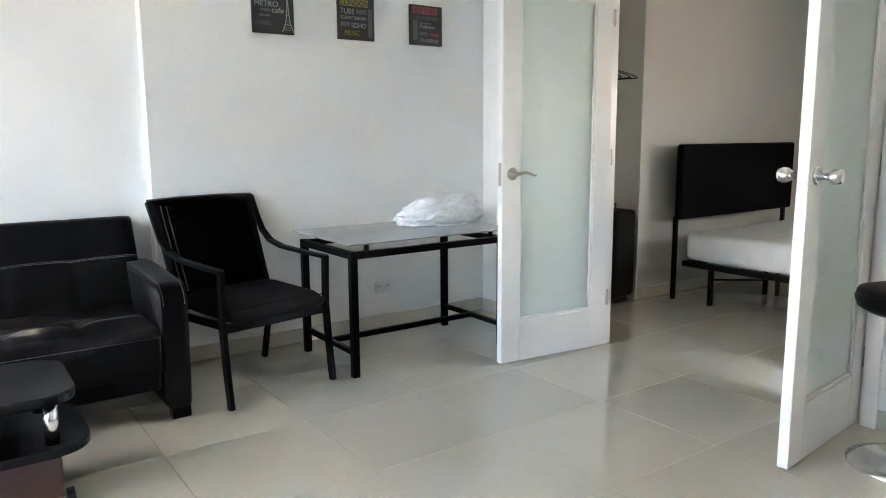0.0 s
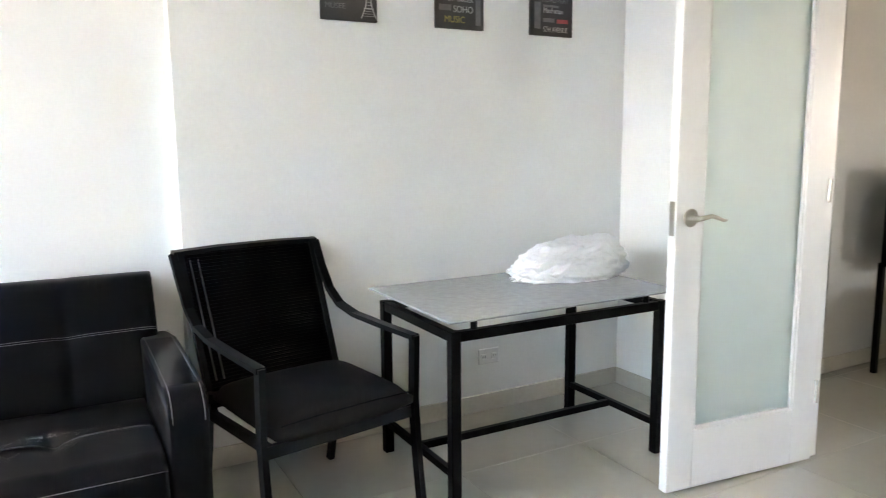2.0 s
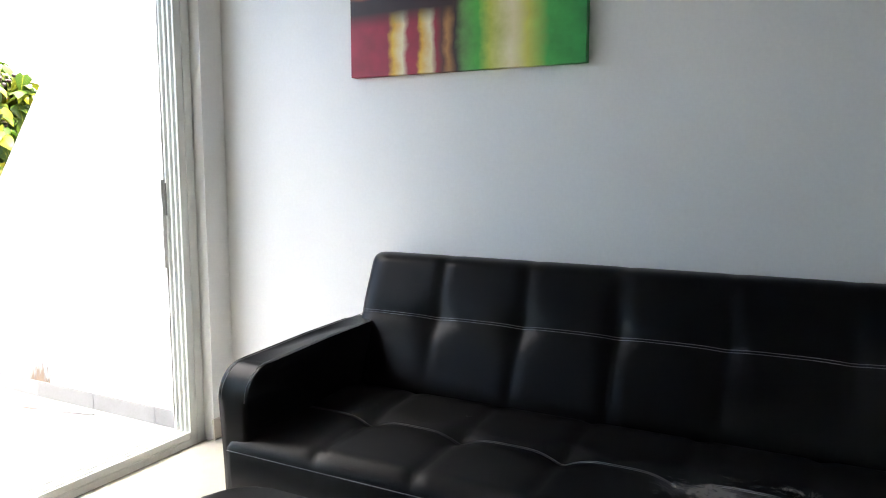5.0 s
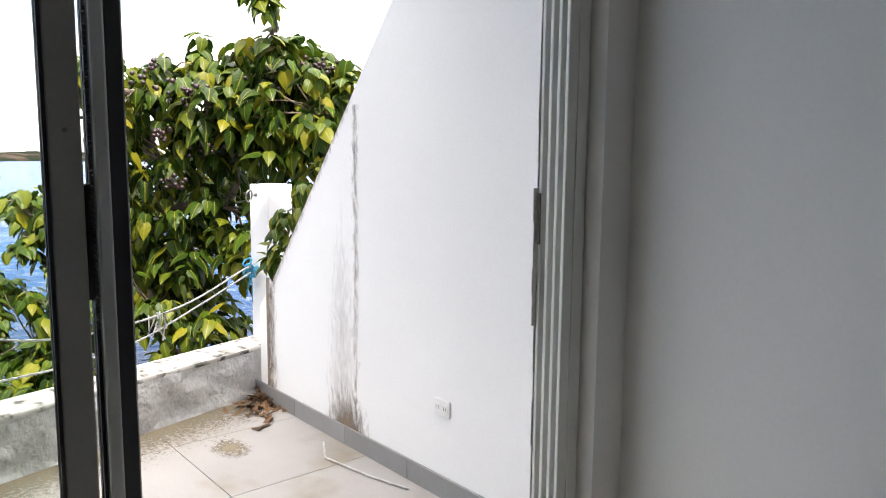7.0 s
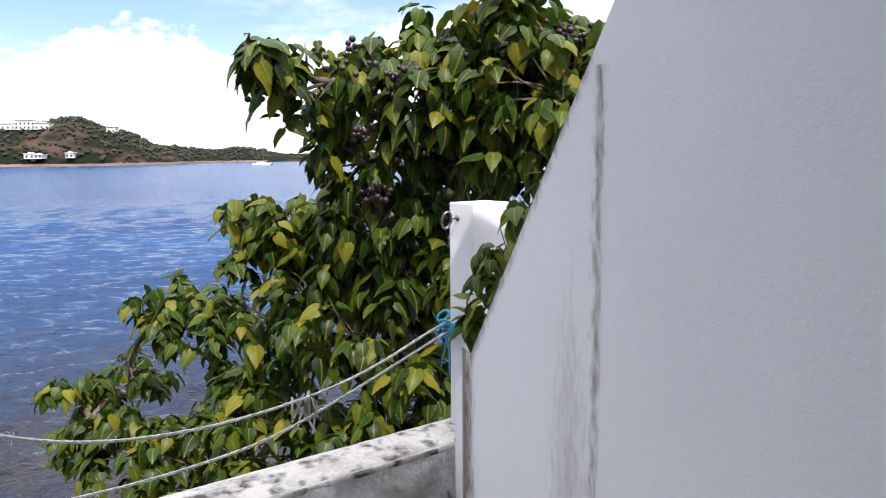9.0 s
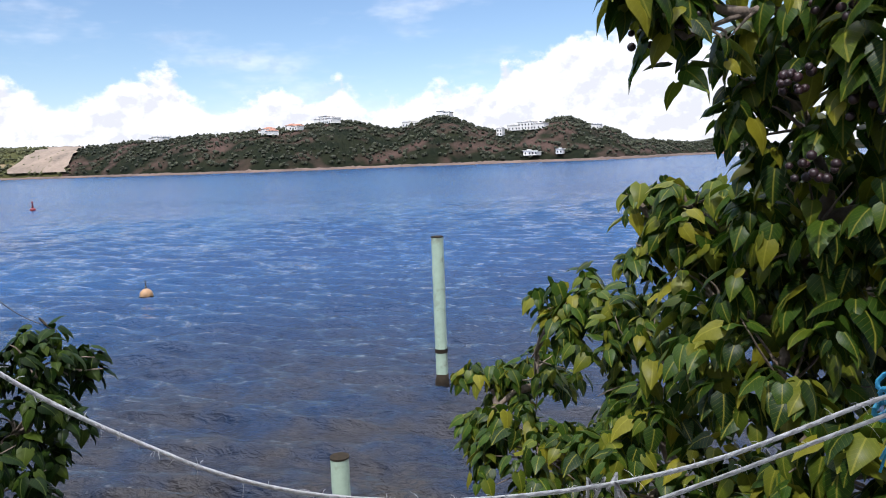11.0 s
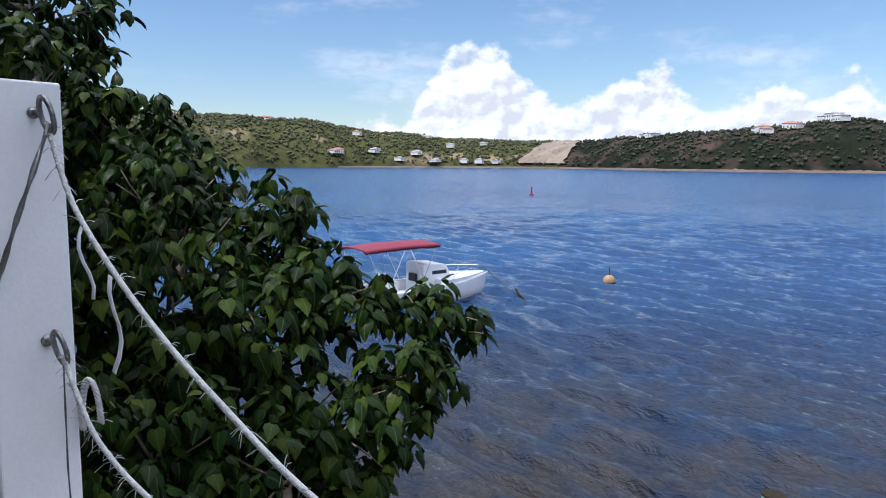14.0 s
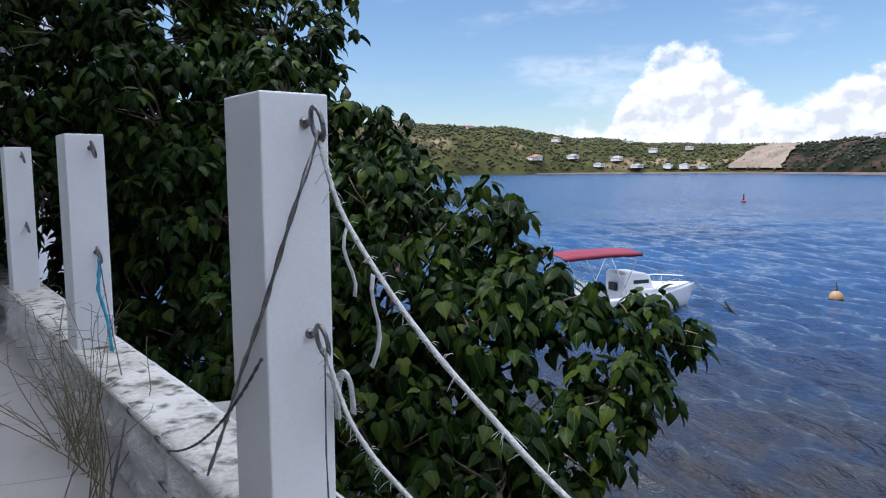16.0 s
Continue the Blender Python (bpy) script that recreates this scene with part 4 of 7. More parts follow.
loop = [row_point(SL - 0.022 - 0.014 * math.sin(a), -0.118 - 0.05 * k / 20, 0.405 + 0.045 * math.cos(a)) for k, a in enumerate([2 * math.pi * j / 14 for j in range(21)])]
rope("rope", loop, 0.005, M_ROPE, "white rope looped round the edge of the post", "rope", 20, 5)
# strips of cloth and thin lines on the nearer post
s1 = [row_point(1.934, -0.09, 0.76), row_point(1.839, -0.09, 0.68)]
for k, ln, sw in ((0, 0.13, 0.010), (1, 0.17, 0.011)):
    bm = bmesh.new()
    pts = [s1[k] + Vector((0.010 * math.sin(j * 0.9 + k), 0.008 * j * (0.15 if k == 0 else -0.9), -ln * j / 6)) for j in range(7)]
    bar(bm, pts, sw, 0.0015, (1, 0.3, 0))
    tagged(link("cloth_strip", bm, M_SHEET, True), "torn white cloth strip hanging from the rope", "cloth")
rope("string", [eye_l2 + Vector((0.0, 0.0, 0)), eye_l2 + Vector((0.004, 0.01, -0.2)), eye_l2 + Vector((0.0, 0.012, -0.38))], 0.0014, M_WIRE, "thin grey string hanging from an eye bolt", "string", 0, 2)
rope("string", [eye_l1, row_point(SL - 0.03, -0.04, 0.76), row_point(SL - 0.006, 0.006, 0.60), row_point(SL + 0.11, 0.010, 0.45), row_point(SL + 0.22, 0.010, 0.30), row_point(SL + 0.33, 0.012, 0.158)], 0.0034, M_STEEL, "grey cord tied from the eye bolt to the parapet", "string", 0, 2)
rope("string", sag(row_point(SL, 0.012, 0.50), row_point(SL + 0.55, 0.03, 0.15), 0.05, 10), 0.0024, M_WIRE, "dark wire drooping over the parapet", "wire", 0, 2)
eye_m2 = row_point(SM - 0.05, -0.09, 0.51)
rope("rope", [eye_m2, eye_m2 + Vector((0.01, 0.01, -0.12)), eye_m2 + Vector((-0.02, 0.02, -0.25)), eye_m2 + Vector((-0.03, 0.05, -0.36))], 0.006, M_BLUEROPE, "blue nylon rope hanging down a post", "rope", 16, 7)
rope("string", sag(eye_m2, row_point(SL + PD + 0.3, 0.04, 0.05), 0.22, 14), 0.002, M_WIRE, "dark wire drooping over the parapet", "wire", 0, 2)
rope("string", [row_point(SL + 0.9, 0.05, 0.14), row_point(SL + 0.8, 0.14, BZ + 0.004), row_point(SL + 0.55, 0.3, BZ + 0.004), row_point(SL + 0.3, 0.33, BZ + 0.004)], 0.003, M_WIRE, "dark cable lying on the balcony floor", "cable", 0, 2)


def stain_material(name, colour, softness, rz):
    """A mildew film: ragged transparency by noise, so the paint shows through."""
    m = bpy.data.materials.new(name)
    m.use_nodes = True
    ns, ls = m.node_tree.nodes, m.node_tree.links
    b = ns["Principled BSDF"]
    b.inputs["Roughness"].default_value = 0.95
    b.inputs["Base Color"].default_value = (*colour, 1)
    uv = ns.new("ShaderNodeAttribute")
    uv.attribute_name = "edge"
    geo = ns.new("ShaderNodeNewGeometry")
    mp = ns.new("ShaderNodeMapping")
    mp.inputs["Scale"].default_value = (1, 1, rz)
    ls.new(geo.outputs["Position"], mp.inputs[0])
    n = ns.new("ShaderNodeTexNoise")
    n.inputs["Scale"].default_value, n.inputs["Detail"].default_value, n.inputs["Roughness"].default_value = 55.0, 7.0, 0.65
    ls.new(mp.outputs[0], n.inputs["Vector"])
    s = ns.new("ShaderNodeMath")
    s.operation = "MULTIPLY_ADD"
    s.inputs[1].default_value = 1.0
    ls.new(uv.outputs["Fac"], s.inputs[0])
    ls.new(n.outputs["Fac"], s.inputs[2])
    r = ns.new("ShaderNodeMapRange")
    r.inputs["From Min"].default_value, r.inputs["From Max"].default_value = 0.72, 0.72 + softness
    r.inputs["To Max"].default_value = 0.85
    ls.new(s.outputs[0], r.inputs["Value"])
    ls.new(r.outputs[0], b.inputs["Alpha"])
    return m


def stain_sheet(name, place, nu, nv, weight, material, label):
    """A thin film over a surface; place(u, v) gives its points and weight(u, v) how thick it lies."""
    verts, faces, w = [], [], []
    for i in range(nu + 1):
        for j in range(nv + 1):
            u, v = i / nu, j / nv
            verts.append(tuple(place(u, v)))
            w.append(weight(u, v))
    for i in range(nu):
        for j in range(nv):
            a = i * (nv + 1) + j
            faces.append((a, a + 1, a + nv + 2, a + nv + 1))
    me = bpy.data.meshes.new(name)
    me.from_pydata(verts, [], faces)
    at = me.attributes.new("edge", "FLOAT", "POINT")
    at.data.foreach_set("value", w)
    me.materials.append(material)
    ob = new(name, me)
    ob.visible_shadow = False
    return tagged(ob, label, "stain", kind="structure")


M_FILM_DARK = stain_material("dark mildew film", (0.19, 0.14, 0.10), 0.5, 0.3)
M_FILM_PALE = stain_material("pale run-off film", (0.42, 0.37, 0.34), 1.2, 0.3)
M_FILM_DIRT = stain_material("brown dirt film", (0.23, 0.19, 0.13), 0.3, 1.0)


def hump(u):
    return max(0.0, 1 - abs(2 * u - 1)) ** 0.7


stain_sheet("stain_streak", lambda u, v: (2.258 + 0.085 * u, YB - 0.0035, BZ + 0.07 + 1.40 * v), 12, 30, lambda u, v: 0.50 * hump(u) - 0.12 + 0.08 * v, M_FILM_DARK, "dark vertical mildew streak on the white wall")
stain_sheet("stain_streak", lambda u, v: (2.02 + 0.34 * u, YB - 0.0025, BZ + 0.07 + 1.25 * v), 16, 24, lambda u, v: 0.66 * hump(u) - 0.02 - 0.75 * v ** 2.2, M_FILM_PALE, "pale run-off stain on the white wall")
stain_sheet("stain_streak", lambda u, v: (1.48 + 0.13 * u, YB - 0.0035, BZ + 0.07 + 0.58 * v), 10, 20, lambda u, v: 0.75 * (1 - u) ** 0.8 + 0.02, M_FILM_DARK, "dark mildew in the corner by the parapet")
stain_sheet("stain_patch", lambda u, v: (2.02 + 0.42 * u, YB - 0.004, BZ + 0.075 + 0.24 * v), 14, 10, lambda u, v: 0.85 * hump(u) * (1 - v), M_FILM_DARK, "sooty mildew patch low on the white wall")
stain_sheet("stain_edge", lambda u, v: (1.55 + 0.72 * u, YB - 0.0035, 0.533 + 0.72 * 1.195 * u - 0.09 * v), 30, 8, lambda u, v: 0.5 * (1 - v) ** 1.3 + 0.05 - 0.12 * u, M_FILM_DARK, "grime along the sloping top of the wall")
stain_sheet("stain_floor", lambda u, v: row_point(0.05 + 2.2 * u, 0.035 + 0.42 * v, BZ + 0.004), 30, 12, lambda u, v: 0.55 * (1 - v) + 0.02, M_FILM_DIRT, "brown dirt on the tiles along the parapet")
stain_sheet("stain_floor", lambda u, v: (1.80 + 0.30 * u, -0.42 + 0.20 * v, BZ + 0.0055), 14, 12, lambda u, v: 0.62 * hump(u) * hump(v) + 0.02, M_FILM_DIRT, "damp brown patch on the tiles")


def socket(name, centre, w, h, label, turn=0.0, double=True):
    ob = thing(name, label, "socket", "", centre, turn)
    part("plate", box(bmesh.new(), -w / 2, w / 2, -0.008, 0, -h / 2, h / 2, 0.003), M_PLASTIC, ob)
    for sx in ((-0.25, 0.25) if double else (0,)):
        part("outlet", box(bmesh.new(), sx * w - 0.016, sx * w + 0.016, -0.0105, -0.0081, -0.014, 0.014, 0.002), M_PLASTIC, ob)
        for dx in (-0.006, 0.006):
            part("slot", box(bmesh.new(), sx * w + dx - 0.0013, sx * w + dx + 0.0013, -0.0112, -0.0106, -0.005, 0.007), M_GREYPLASTIC, ob)
    return ob


socket("wall_socket", (2.872, YB, 0.237), 0.085, 0.062, "white double socket on the balcony wall")
socket("wall_socket", (7.78, YP, 0.27), 0.115, 0.075, "white double socket low on the wall under the table")
socket("wall_socket", (4.10, 0.0, 0.285), 0.115, 0.075, "white double socket low on the wall beside the sofa")

# dry leaves swept into the corner
bm = bmesh.new()
rl = random.Random(5)
for k in range(210):
    d = abs(rl.gauss(0, 0.15))
    p = row_point(0.09 + d * rl.uniform(0.1, 1.2), 0.06 + d * rl.uniform(0, 1.1), BZ + 0.004 + max(0, 0.055 - d * 0.3) * rl.random())
    if p.y > 0.09:
        continue
    m4 = Matrix.Translation(p) @ Euler((rl.uniform(-0.6, 0.6), rl.uniform(-0.6, 0.6), rl.uniform(0, 6.3))).to_matrix().to_4x4()
    ln, wd = rl.uniform(0.025, 0.06), rl.uniform(0.006, 0.022)
    q = [m4 @ Vector(c) for c in ((-ln, 0, 0.006), (-ln * 0.3, wd, 0), (ln * 0.6, wd * 0.7, 0.003), (ln, 0, 0.009), (ln * 0.5, -wd, 0.001), (-ln * 0.4, -wd * 0.8, 0.002))]
    vs = [bm.verts.new(c) for c in q]
    bm.faces.new((vs[0], vs[1], vs[2], vs[3]))
    bm.faces.new((vs[0], vs[3], vs[4], vs[5]))
tagged(link("leaf_litter", bm, M_DRYLEAF), "dry brown leaves and twigs heaped in the balcony corner", "leaf litter", kind="stuff")
rope("cord", [(2.15, 0.02, BZ + 0.006), (2.3, -0.06, BZ + 0.006), (2.55, -0.02, BZ + 0.006), (2.75, 0.03, BZ + 0.006)], 0.004, M_ROPE, "old white cord lying on the balcony floor", "cord", 6, 5)


# ---- furniture in the living room ----
def tufted(nu, nv, size_u, size_v, cols, rows, depth, swell, edge):
    """A quilted surface: grid of (u, v, height), swelling between seams that dip at each crossing."""
    pts = {}
    for i in range(nu + 1):
        for j in range(nv + 1):
            u, v = i / nu, j / nv
            cu, cv = (u * cols) % 1.0, 0.0
            du = min(cu, 1 - cu) / cols * size_u
            dv = min(abs(v - r) for r in rows) * size_v if rows else 1.0
            if u < 0.5 / cols or u > 1 - 0.5 / cols:
                du = du if 0.4 / cols < u < 1 - 0.4 / cols else 0.2
            h = swell * (min(1, u * size_u / 0.05) * min(1, (1 - u) * size_u / 0.05) * min(1, v * size_v / 0.05) * min(1, (1 - v) * size_v / 0.05)) ** 0.5
            h -= depth * 0.45 * math.exp(-(du / 0.018) ** 2) + depth * 0.35 * math.exp(-(dv / 0.018) ** 2)
            h -= depth * 1.3 * math.exp(-((du / 0.05) ** 2 + (dv / 0.05) ** 2))
            pts[i, j] = (u, v, h)
    return pts


def quilt(place, thick, nu, nv, **kw):
    """A closed quilted pad; place(u, v, h) gives its world points."""
    bm = bmesh.new()
    pts = tufted(nu, nv, **kw)
    top = {k: bm.verts.new(place(*p)) for k, p in pts.items()}
    low = {k: bm.verts.new(place(p[0], p[1], -thick)) for k, p in pts.items() if k[0] in (0, nu) or k[1] in (0, nv)}
    for i in range(nu):
        for j in range(nv):
            bm.faces.new((top[i, j], top[i + 1, j], top[i + 1, j + 1], top[i, j + 1]))
        for j in (0, nv):
            bm.faces.new((top[i, j], top[i + 1, j], low[i + 1, j], low[i, j]))
    for j in range(nv):
        for i in (0, nu):
            bm.faces.new((top[i, j], top[i, j + 1], low[i, j + 1], low[i, j]))
    a = [low[i, 0] for i in range(nu + 1)] + [low[nu, j] for j in range(1, nv + 1)] + [low[i, nv] for i in range(nu - 1, -1, -1)] + [low[0, j] for j in range(nv - 1, 0, -1)]
    bm.faces.new(a)
    return bm


sofa = thing("sofa", "black leatherette sofa bed with tufted back and torn seat", "sofa")
SX0, SX1 = 4.54, 6.215
BACK_TOP, BACK_LOW = Vector((0, -0.125, 0.862)), Vector((0, -0.33, 0.40))
back_n = Vector((0, -(BACK_TOP.z - BACK_LOW.z), BACK_TOP.y - BACK_LOW.y)).normalized()
if back_n.y > 0:
    back_n = -back_n


def back_place(u, v, h):
    p = BACK_LOW.lerp(BACK_TOP, v)
    round_top = max(0.0, (v - 0.86) / 0.14)
    return Vector((SX0 + (SX1 + 0.07 - SX0) * u, p.y, p.z)) + back_n * (h - 0.07 * round_top ** 2.2) - Vector((0, 0, 0.012 * round_top ** 3))


part("backrest", quilt(back_place, 0.13, 120, 40, size_u=SX1 - SX0, size_v=0.46, cols=6, rows=(0.52,), depth=0.013, swell=0.02, edge=0.04), M_LEATHER, sofa, "", True)


def seat_place(u, v, h):
    roll = max(0.0, 1 - v / 0.10)
    return Vector((SX0 + (SX1 - SX0) * u, -0.868 + 0.53 * v, 0.405 + 0.02 * v + h - 0.022 * roll ** 2))


part("seat", quilt(seat_place, 0.17, 120, 40, size_u=SX1 - SX0, size_v=0.53, cols=6, rows=(0.52,), depth=0.015, swell=0.012, edge=0.04), M_SEATLEATHER, sofa, "worn black leatherette seat with a torn patch", True)
part("front_panel", box(bmesh.new(), SX0 + 0.004, SX1 - 0.004, -0.858, -0.30, 0.14, 0.236, 0.012), M_LEATHER, sofa)
arm_side = [(-0.872, 0.05)] + [(-0.782 - 0.09 * math.cos(radians(a)), 0.508 + 0.09 * math.sin(radians(a))) for a in range(0, 91, 9)] + [(-0.5, 0.612), (-0.3, 0.617), (-0.19, 0.617), (-0.19, 0.05)]
for x0, x1, back in ((4.500, 4.605, 0.02), (6.222, 6.335, 0.0)):
    side = [(y + back, z) for y, z in arm_side]
    bm = prism(bmesh.new(), side, "x", x0, x1)
    bmesh.ops.bevel(bm, geom=[e for e in bm.edges if abs(e.verts[0].co.x - e.verts[1].co.x) < 1e-5], offset=0.028, segments=5, profile=0.5, affect="EDGES")
    a = part("arm", bm, M_LEATHER, sofa, "", True)
    for xs in (x0 + 0.012, x1 - 0.012):
        part("stitching", tube(bmesh.new(), [(xs, y - (0.002 if k < 4 else 0), z + 0.0005) for k, (y, z) in enumerate(side[1:-1])], 0.0012, 4), M_STITCH, a)
for x in (4.56, 6.28):
    for y in (-0.84, -0.16):
        part("foot", box(bmesh.new(), x - 0.035, x + 0.045, y - 0.03, y + 0.03, 0.0, 0.055, 0.004), M_BLACKWOOD, sofa)
for dv in (-0.007, 0.007):
    pts = []
    for k in range(121):
        u, v, h = k / 120, 0.52 + dv, 0
        cu = (u * 6) % 1
        du = min(cu, 1 - cu) / 6 * (SX1 - SX0)
        dip = 0.013 * 0.35 + (0.013 * 1.3 * math.exp(-(du / 0.05) ** 2) if 0.08 < u < 0.92 else 0) + (0.013 * 0.45 * math.exp(-(du / 0.018) ** 2) if 0.08 < u < 0.92 else 0)
        pts.append(back_place(u, v, 0.0215 * min(1, u * 33, (1 - u) * 33) ** 0.5 - dip))
    part("stitching", tube(bmesh.new(), pts, 0.0009, 4), M_STITCH, sofa, "pale stitching")
    pts = []
    for k in range(121):
        u = k / 120
        cu = (u * 6) % 1
        du = min(cu, 1 - cu) / 6 * (SX1 - SX0)
        inner = 0.08 < u < 0.92
        dip = 0.015 * 0.35 + (0.015 * 1.3 * math.exp(-(du / 0.05) ** 2) + 0.015 * 0.45 * math.exp(-(du / 0.018) ** 2) if inner else 0)
        pts.append(seat_place(u, 0.52 + dv, 0.0132 * min(1, u * 33, (1 - u) * 33) ** 0.5 - dip))
    part("stitching", tube(bmesh.new(), pts, 0.0009, 4), M_STITCH, sofa, "pale stitching")
for k in range(1, 6):
    for dx in (-0.0045, 0.0045):
        pts = [back_place(k / 6 + dx, j / 30, 0.0185 * min(1, j / 30 * 9.2) ** 0.5 - 0.0077 - 0.013 * 1.3 * math.exp(-((j / 30 - 0.52) * 0.46 / 0.05) ** 2) - 0.006 * math.exp(-((j / 30 - 0.52) * 0.46 / 0.018) ** 2)) for j in range(1, 27)]
        part("stitching", tube(bmesh.new(), pts, 0.0008, 4), M_WIRE, sofa)
        pts = [seat_place(k / 6 + dx, j / 30, 0.0108 - 0.0068 - 0.015 * 1.3 * math.exp(-((j / 30 - 0.52) * 0.53 / 0.05) ** 2) - 0.0053 * math.exp(-((j / 30 - 0.52) * 0.53 / 0.018) ** 2)) for j in range(3, 29)]
        part("stitching", tube(bmesh.new(), pts, 0.0009, 4), M_WIRE, sofa)
part("piping", tube(bmesh.new(), [seat_place(k / 60, 0.0, -0.006) + Vector((0, -0.002, 0)) for k in range(61)], 0.0010, 5), M_STITCH, sofa, "pale stitched front seam")
M_TEAR = stain_material("torn leatherette film", (0.20, 0.18, 0.165), 0.2, 1.0)
for u0, u1, v0, v1, wt in ((0.62, 0.80, 0.30, 0.52, 0.42), (0.64, 0.98, 0.5, 0.64, 0.22), (0.82, 0.88, 0.34, 0.44, 0.3), (0.28, 0.36, 0.72, 0.78, 0.15)):
    o = stain_sheet("tear", lambda u, v: seat_place(u0 + (u1 - u0) * u, v0 + (v1 - v0) * v, 0.0135), 16, 12, lambda u, v: wt * hump(u) * hump(v) ** 0.6 + 0.06, M_TEAR, "torn and peeled grey patch")
    o.parent = sofa
    for key in ("kind", "category"):
        del o[key]

# coffee table
ct = thing("coffee_table", "black coffee table with rounded top, chrome legs and shelf", "coffee table")


def slab(x0, x1, y0, y1, z0, z1, r, n=8):
    out = []
    for cx, cy, a0 in ((x1 - r, y0 + r, -90), (x1 - r, y1 - r, 0), (x0 + r, y1 - r, 90), (x0 + r, y0 + r, 180)):
        out += [(cx + r * math.cos(radians(a0 + 90 * k / n)), cy + r * math.sin(radians(a0 + 90 * k / n))) for k in range(n + 1)]
    bm = prism(bmesh.new(), out, "z", z0, z1)
    bmesh.ops.bevel(bm, geom=[e for e in bm.edges if abs(e.verts[0].co.z - e.verts[1].co.z) < 1e-6], offset=0.006, segments=2, profile=0.5, affect="EDGES")
    return bm


part("tabletop", slab(4.76, 5.80, -1.52, -1.06, 0.385, 0.42, 0.10), M_BLACKWOOD, ct, "dark grey lacquered top")
part("shelf", slab(4.80, 5.84, -1.50, -1.02, 0.205, 0.235, 0.12), M_BLACKWOOD, ct)
part("base", box(bmesh.new(), 4.86, 5.74, -1.46, -1.06, 0.05, 0.204, 0.006), M_BROWN, ct, "dark red brown base")
for x in (4.86, 5.72):
    for y in (-1.44, -1.10):
        part("leg", tube(bmesh.new(), [(x, y, 0.235), (x, y, 0.385)], 0.022, 16), M_CHROME, ct, "chrome leg", True)
for x in (4.92, 5.76):
    for y in (-1.42, -1.10):
        part("castor", tube(bmesh.new(), [(x - 0.012, y, 0.03), (x + 0.012, y, 0.03)], 0.03, 14), M_RUBBER, ct)

# sling armchair
ch = thing("armchair", "charcoal metal armchair with black sling back and dark taupe cushion", "armchair", "", (6.712, -0.555, 0), 10.5)
for sx in (-1, 1):
    x = sx * 0.285
    part("side_frame", bar(bmesh.new(), [(x * 1.01, 0.40, 0.898), (x, 0.345, 0.80), (x, 0.285, 0.715), (x, 0.21, 0.665), (x, 0.10, 0.642), (x, -0.10, 0.634), (x, -0.285, 0.63)], 0.032, 0.018, (0, 0.3, 1)), M_CHAIRMETAL, ch)
    part("leg", bar(bmesh.new(), [(x, -0.277, 0.636), (x, -0.268, 0.4), (x, -0.285, 0.2), (x, -0.31, 0.0)], 0.022, 0.034, (0, 1, 0)), M_CHAIRMETAL, ch)
    part("leg", bar(bmesh.new(), [(x * 0.92, 0.19, 0.43), (x * 0.92, 0.235, 0.2), (x * 0.92, 0.285, 0.0)], 0.022, 0.03, (0, 1, 0)), M_CHAIRMETAL, ch)
    part("back_upright", bar(bmesh.new(), [(x * 0.93, 0.40, 0.902), (x * 0.92, 0.30, 0.65), (x * 0.90, 0.20, 0.40), (x * 0.90, 0.17, 0.36)], 0.022, 0.022, (0, 1, 0)), M_CHAIRMETAL, ch)
    part("seat_rail", bar(bmesh.new(), [(x * 0.93, -0.27, 0.375), (x * 0.93, 0.20, 0.355)], 0.02, 0.035, (0, 0, 1)), M_CHAIRMETAL, ch)
part("top_rail", bar(bmesh.new(), [(-0.292, 0.40, 0.899), (-0.12, 0.408, 0.904), (0.12, 0.408, 0.904), (0.292, 0.40, 0.899)], 0.022, 0.026, (0, 1, 0.2)), M_CHAIRMETAL, ch)
part("cross_rail", bar(bmesh.new(), [(-0.27, -0.265, 0.365), (0.27, -0.265, 0.365)], 0.02, 0.04, (0, 0, 1)), M_CHAIRMETAL, ch)
bm = bmesh.new()
g = {}
for i in range(13):
    for j in range(17):
        u, v = i / 12, j / 16
        belly = 0.018 * math.sin(math.pi * v) * math.sin(math.pi * u)
        g[i, j] = bm.verts.new(((u - 0.5) * 0.515, 0.19 + 0.205 * v + belly, 0.37 + 0.527 * v))
for i in range(12):
    for j in range(16):
        bm.faces.new((g[i, j], g[i + 1, j], g[i + 1, j + 1], g[i, j + 1]))
bmesh.ops.solidify(bm, geom=bm.faces[:], thickness=0.004)
part("sling_back", bm, M_MESH, ch, "black woven sling", True)
bm = bmesh.new()
for j in range(44):
    v = (j + 0.5) / 44
    y, z = 0.188 + 0.205 * v, 0.37 + 0.527 * v
    pts = [((u / 8 - 0.5) * 0.51, y + 0.018 * math.sin(math.pi * v) * math.sin(math.pi * u / 8) - 0.003, z) for u in range(9)]
    tube(bm, pts, 0.0022, 4)
tagged(part("weave", bm, M_MESH, ch), kind="stuff")
bm = pad(0.53, 0.50, 0.098, 0.012, 18, 18, 0.006, 3)
bmesh.ops.translate(bm, verts=bm.verts[:], vec=(0, -0.06, 0.372))
part("cushion", bm, M_CUSHION, ch, "dark taupe seat cushion", True)

part("piping", tube(bmesh.new(), [(-0.24, -0.306, 0.452), (-0.1, -0.309, 0.458), (0.1, -0.309, 0.458), (0.24, -0.306, 0.452)], 0.003, 6), M_MESH, ch, "black piping")
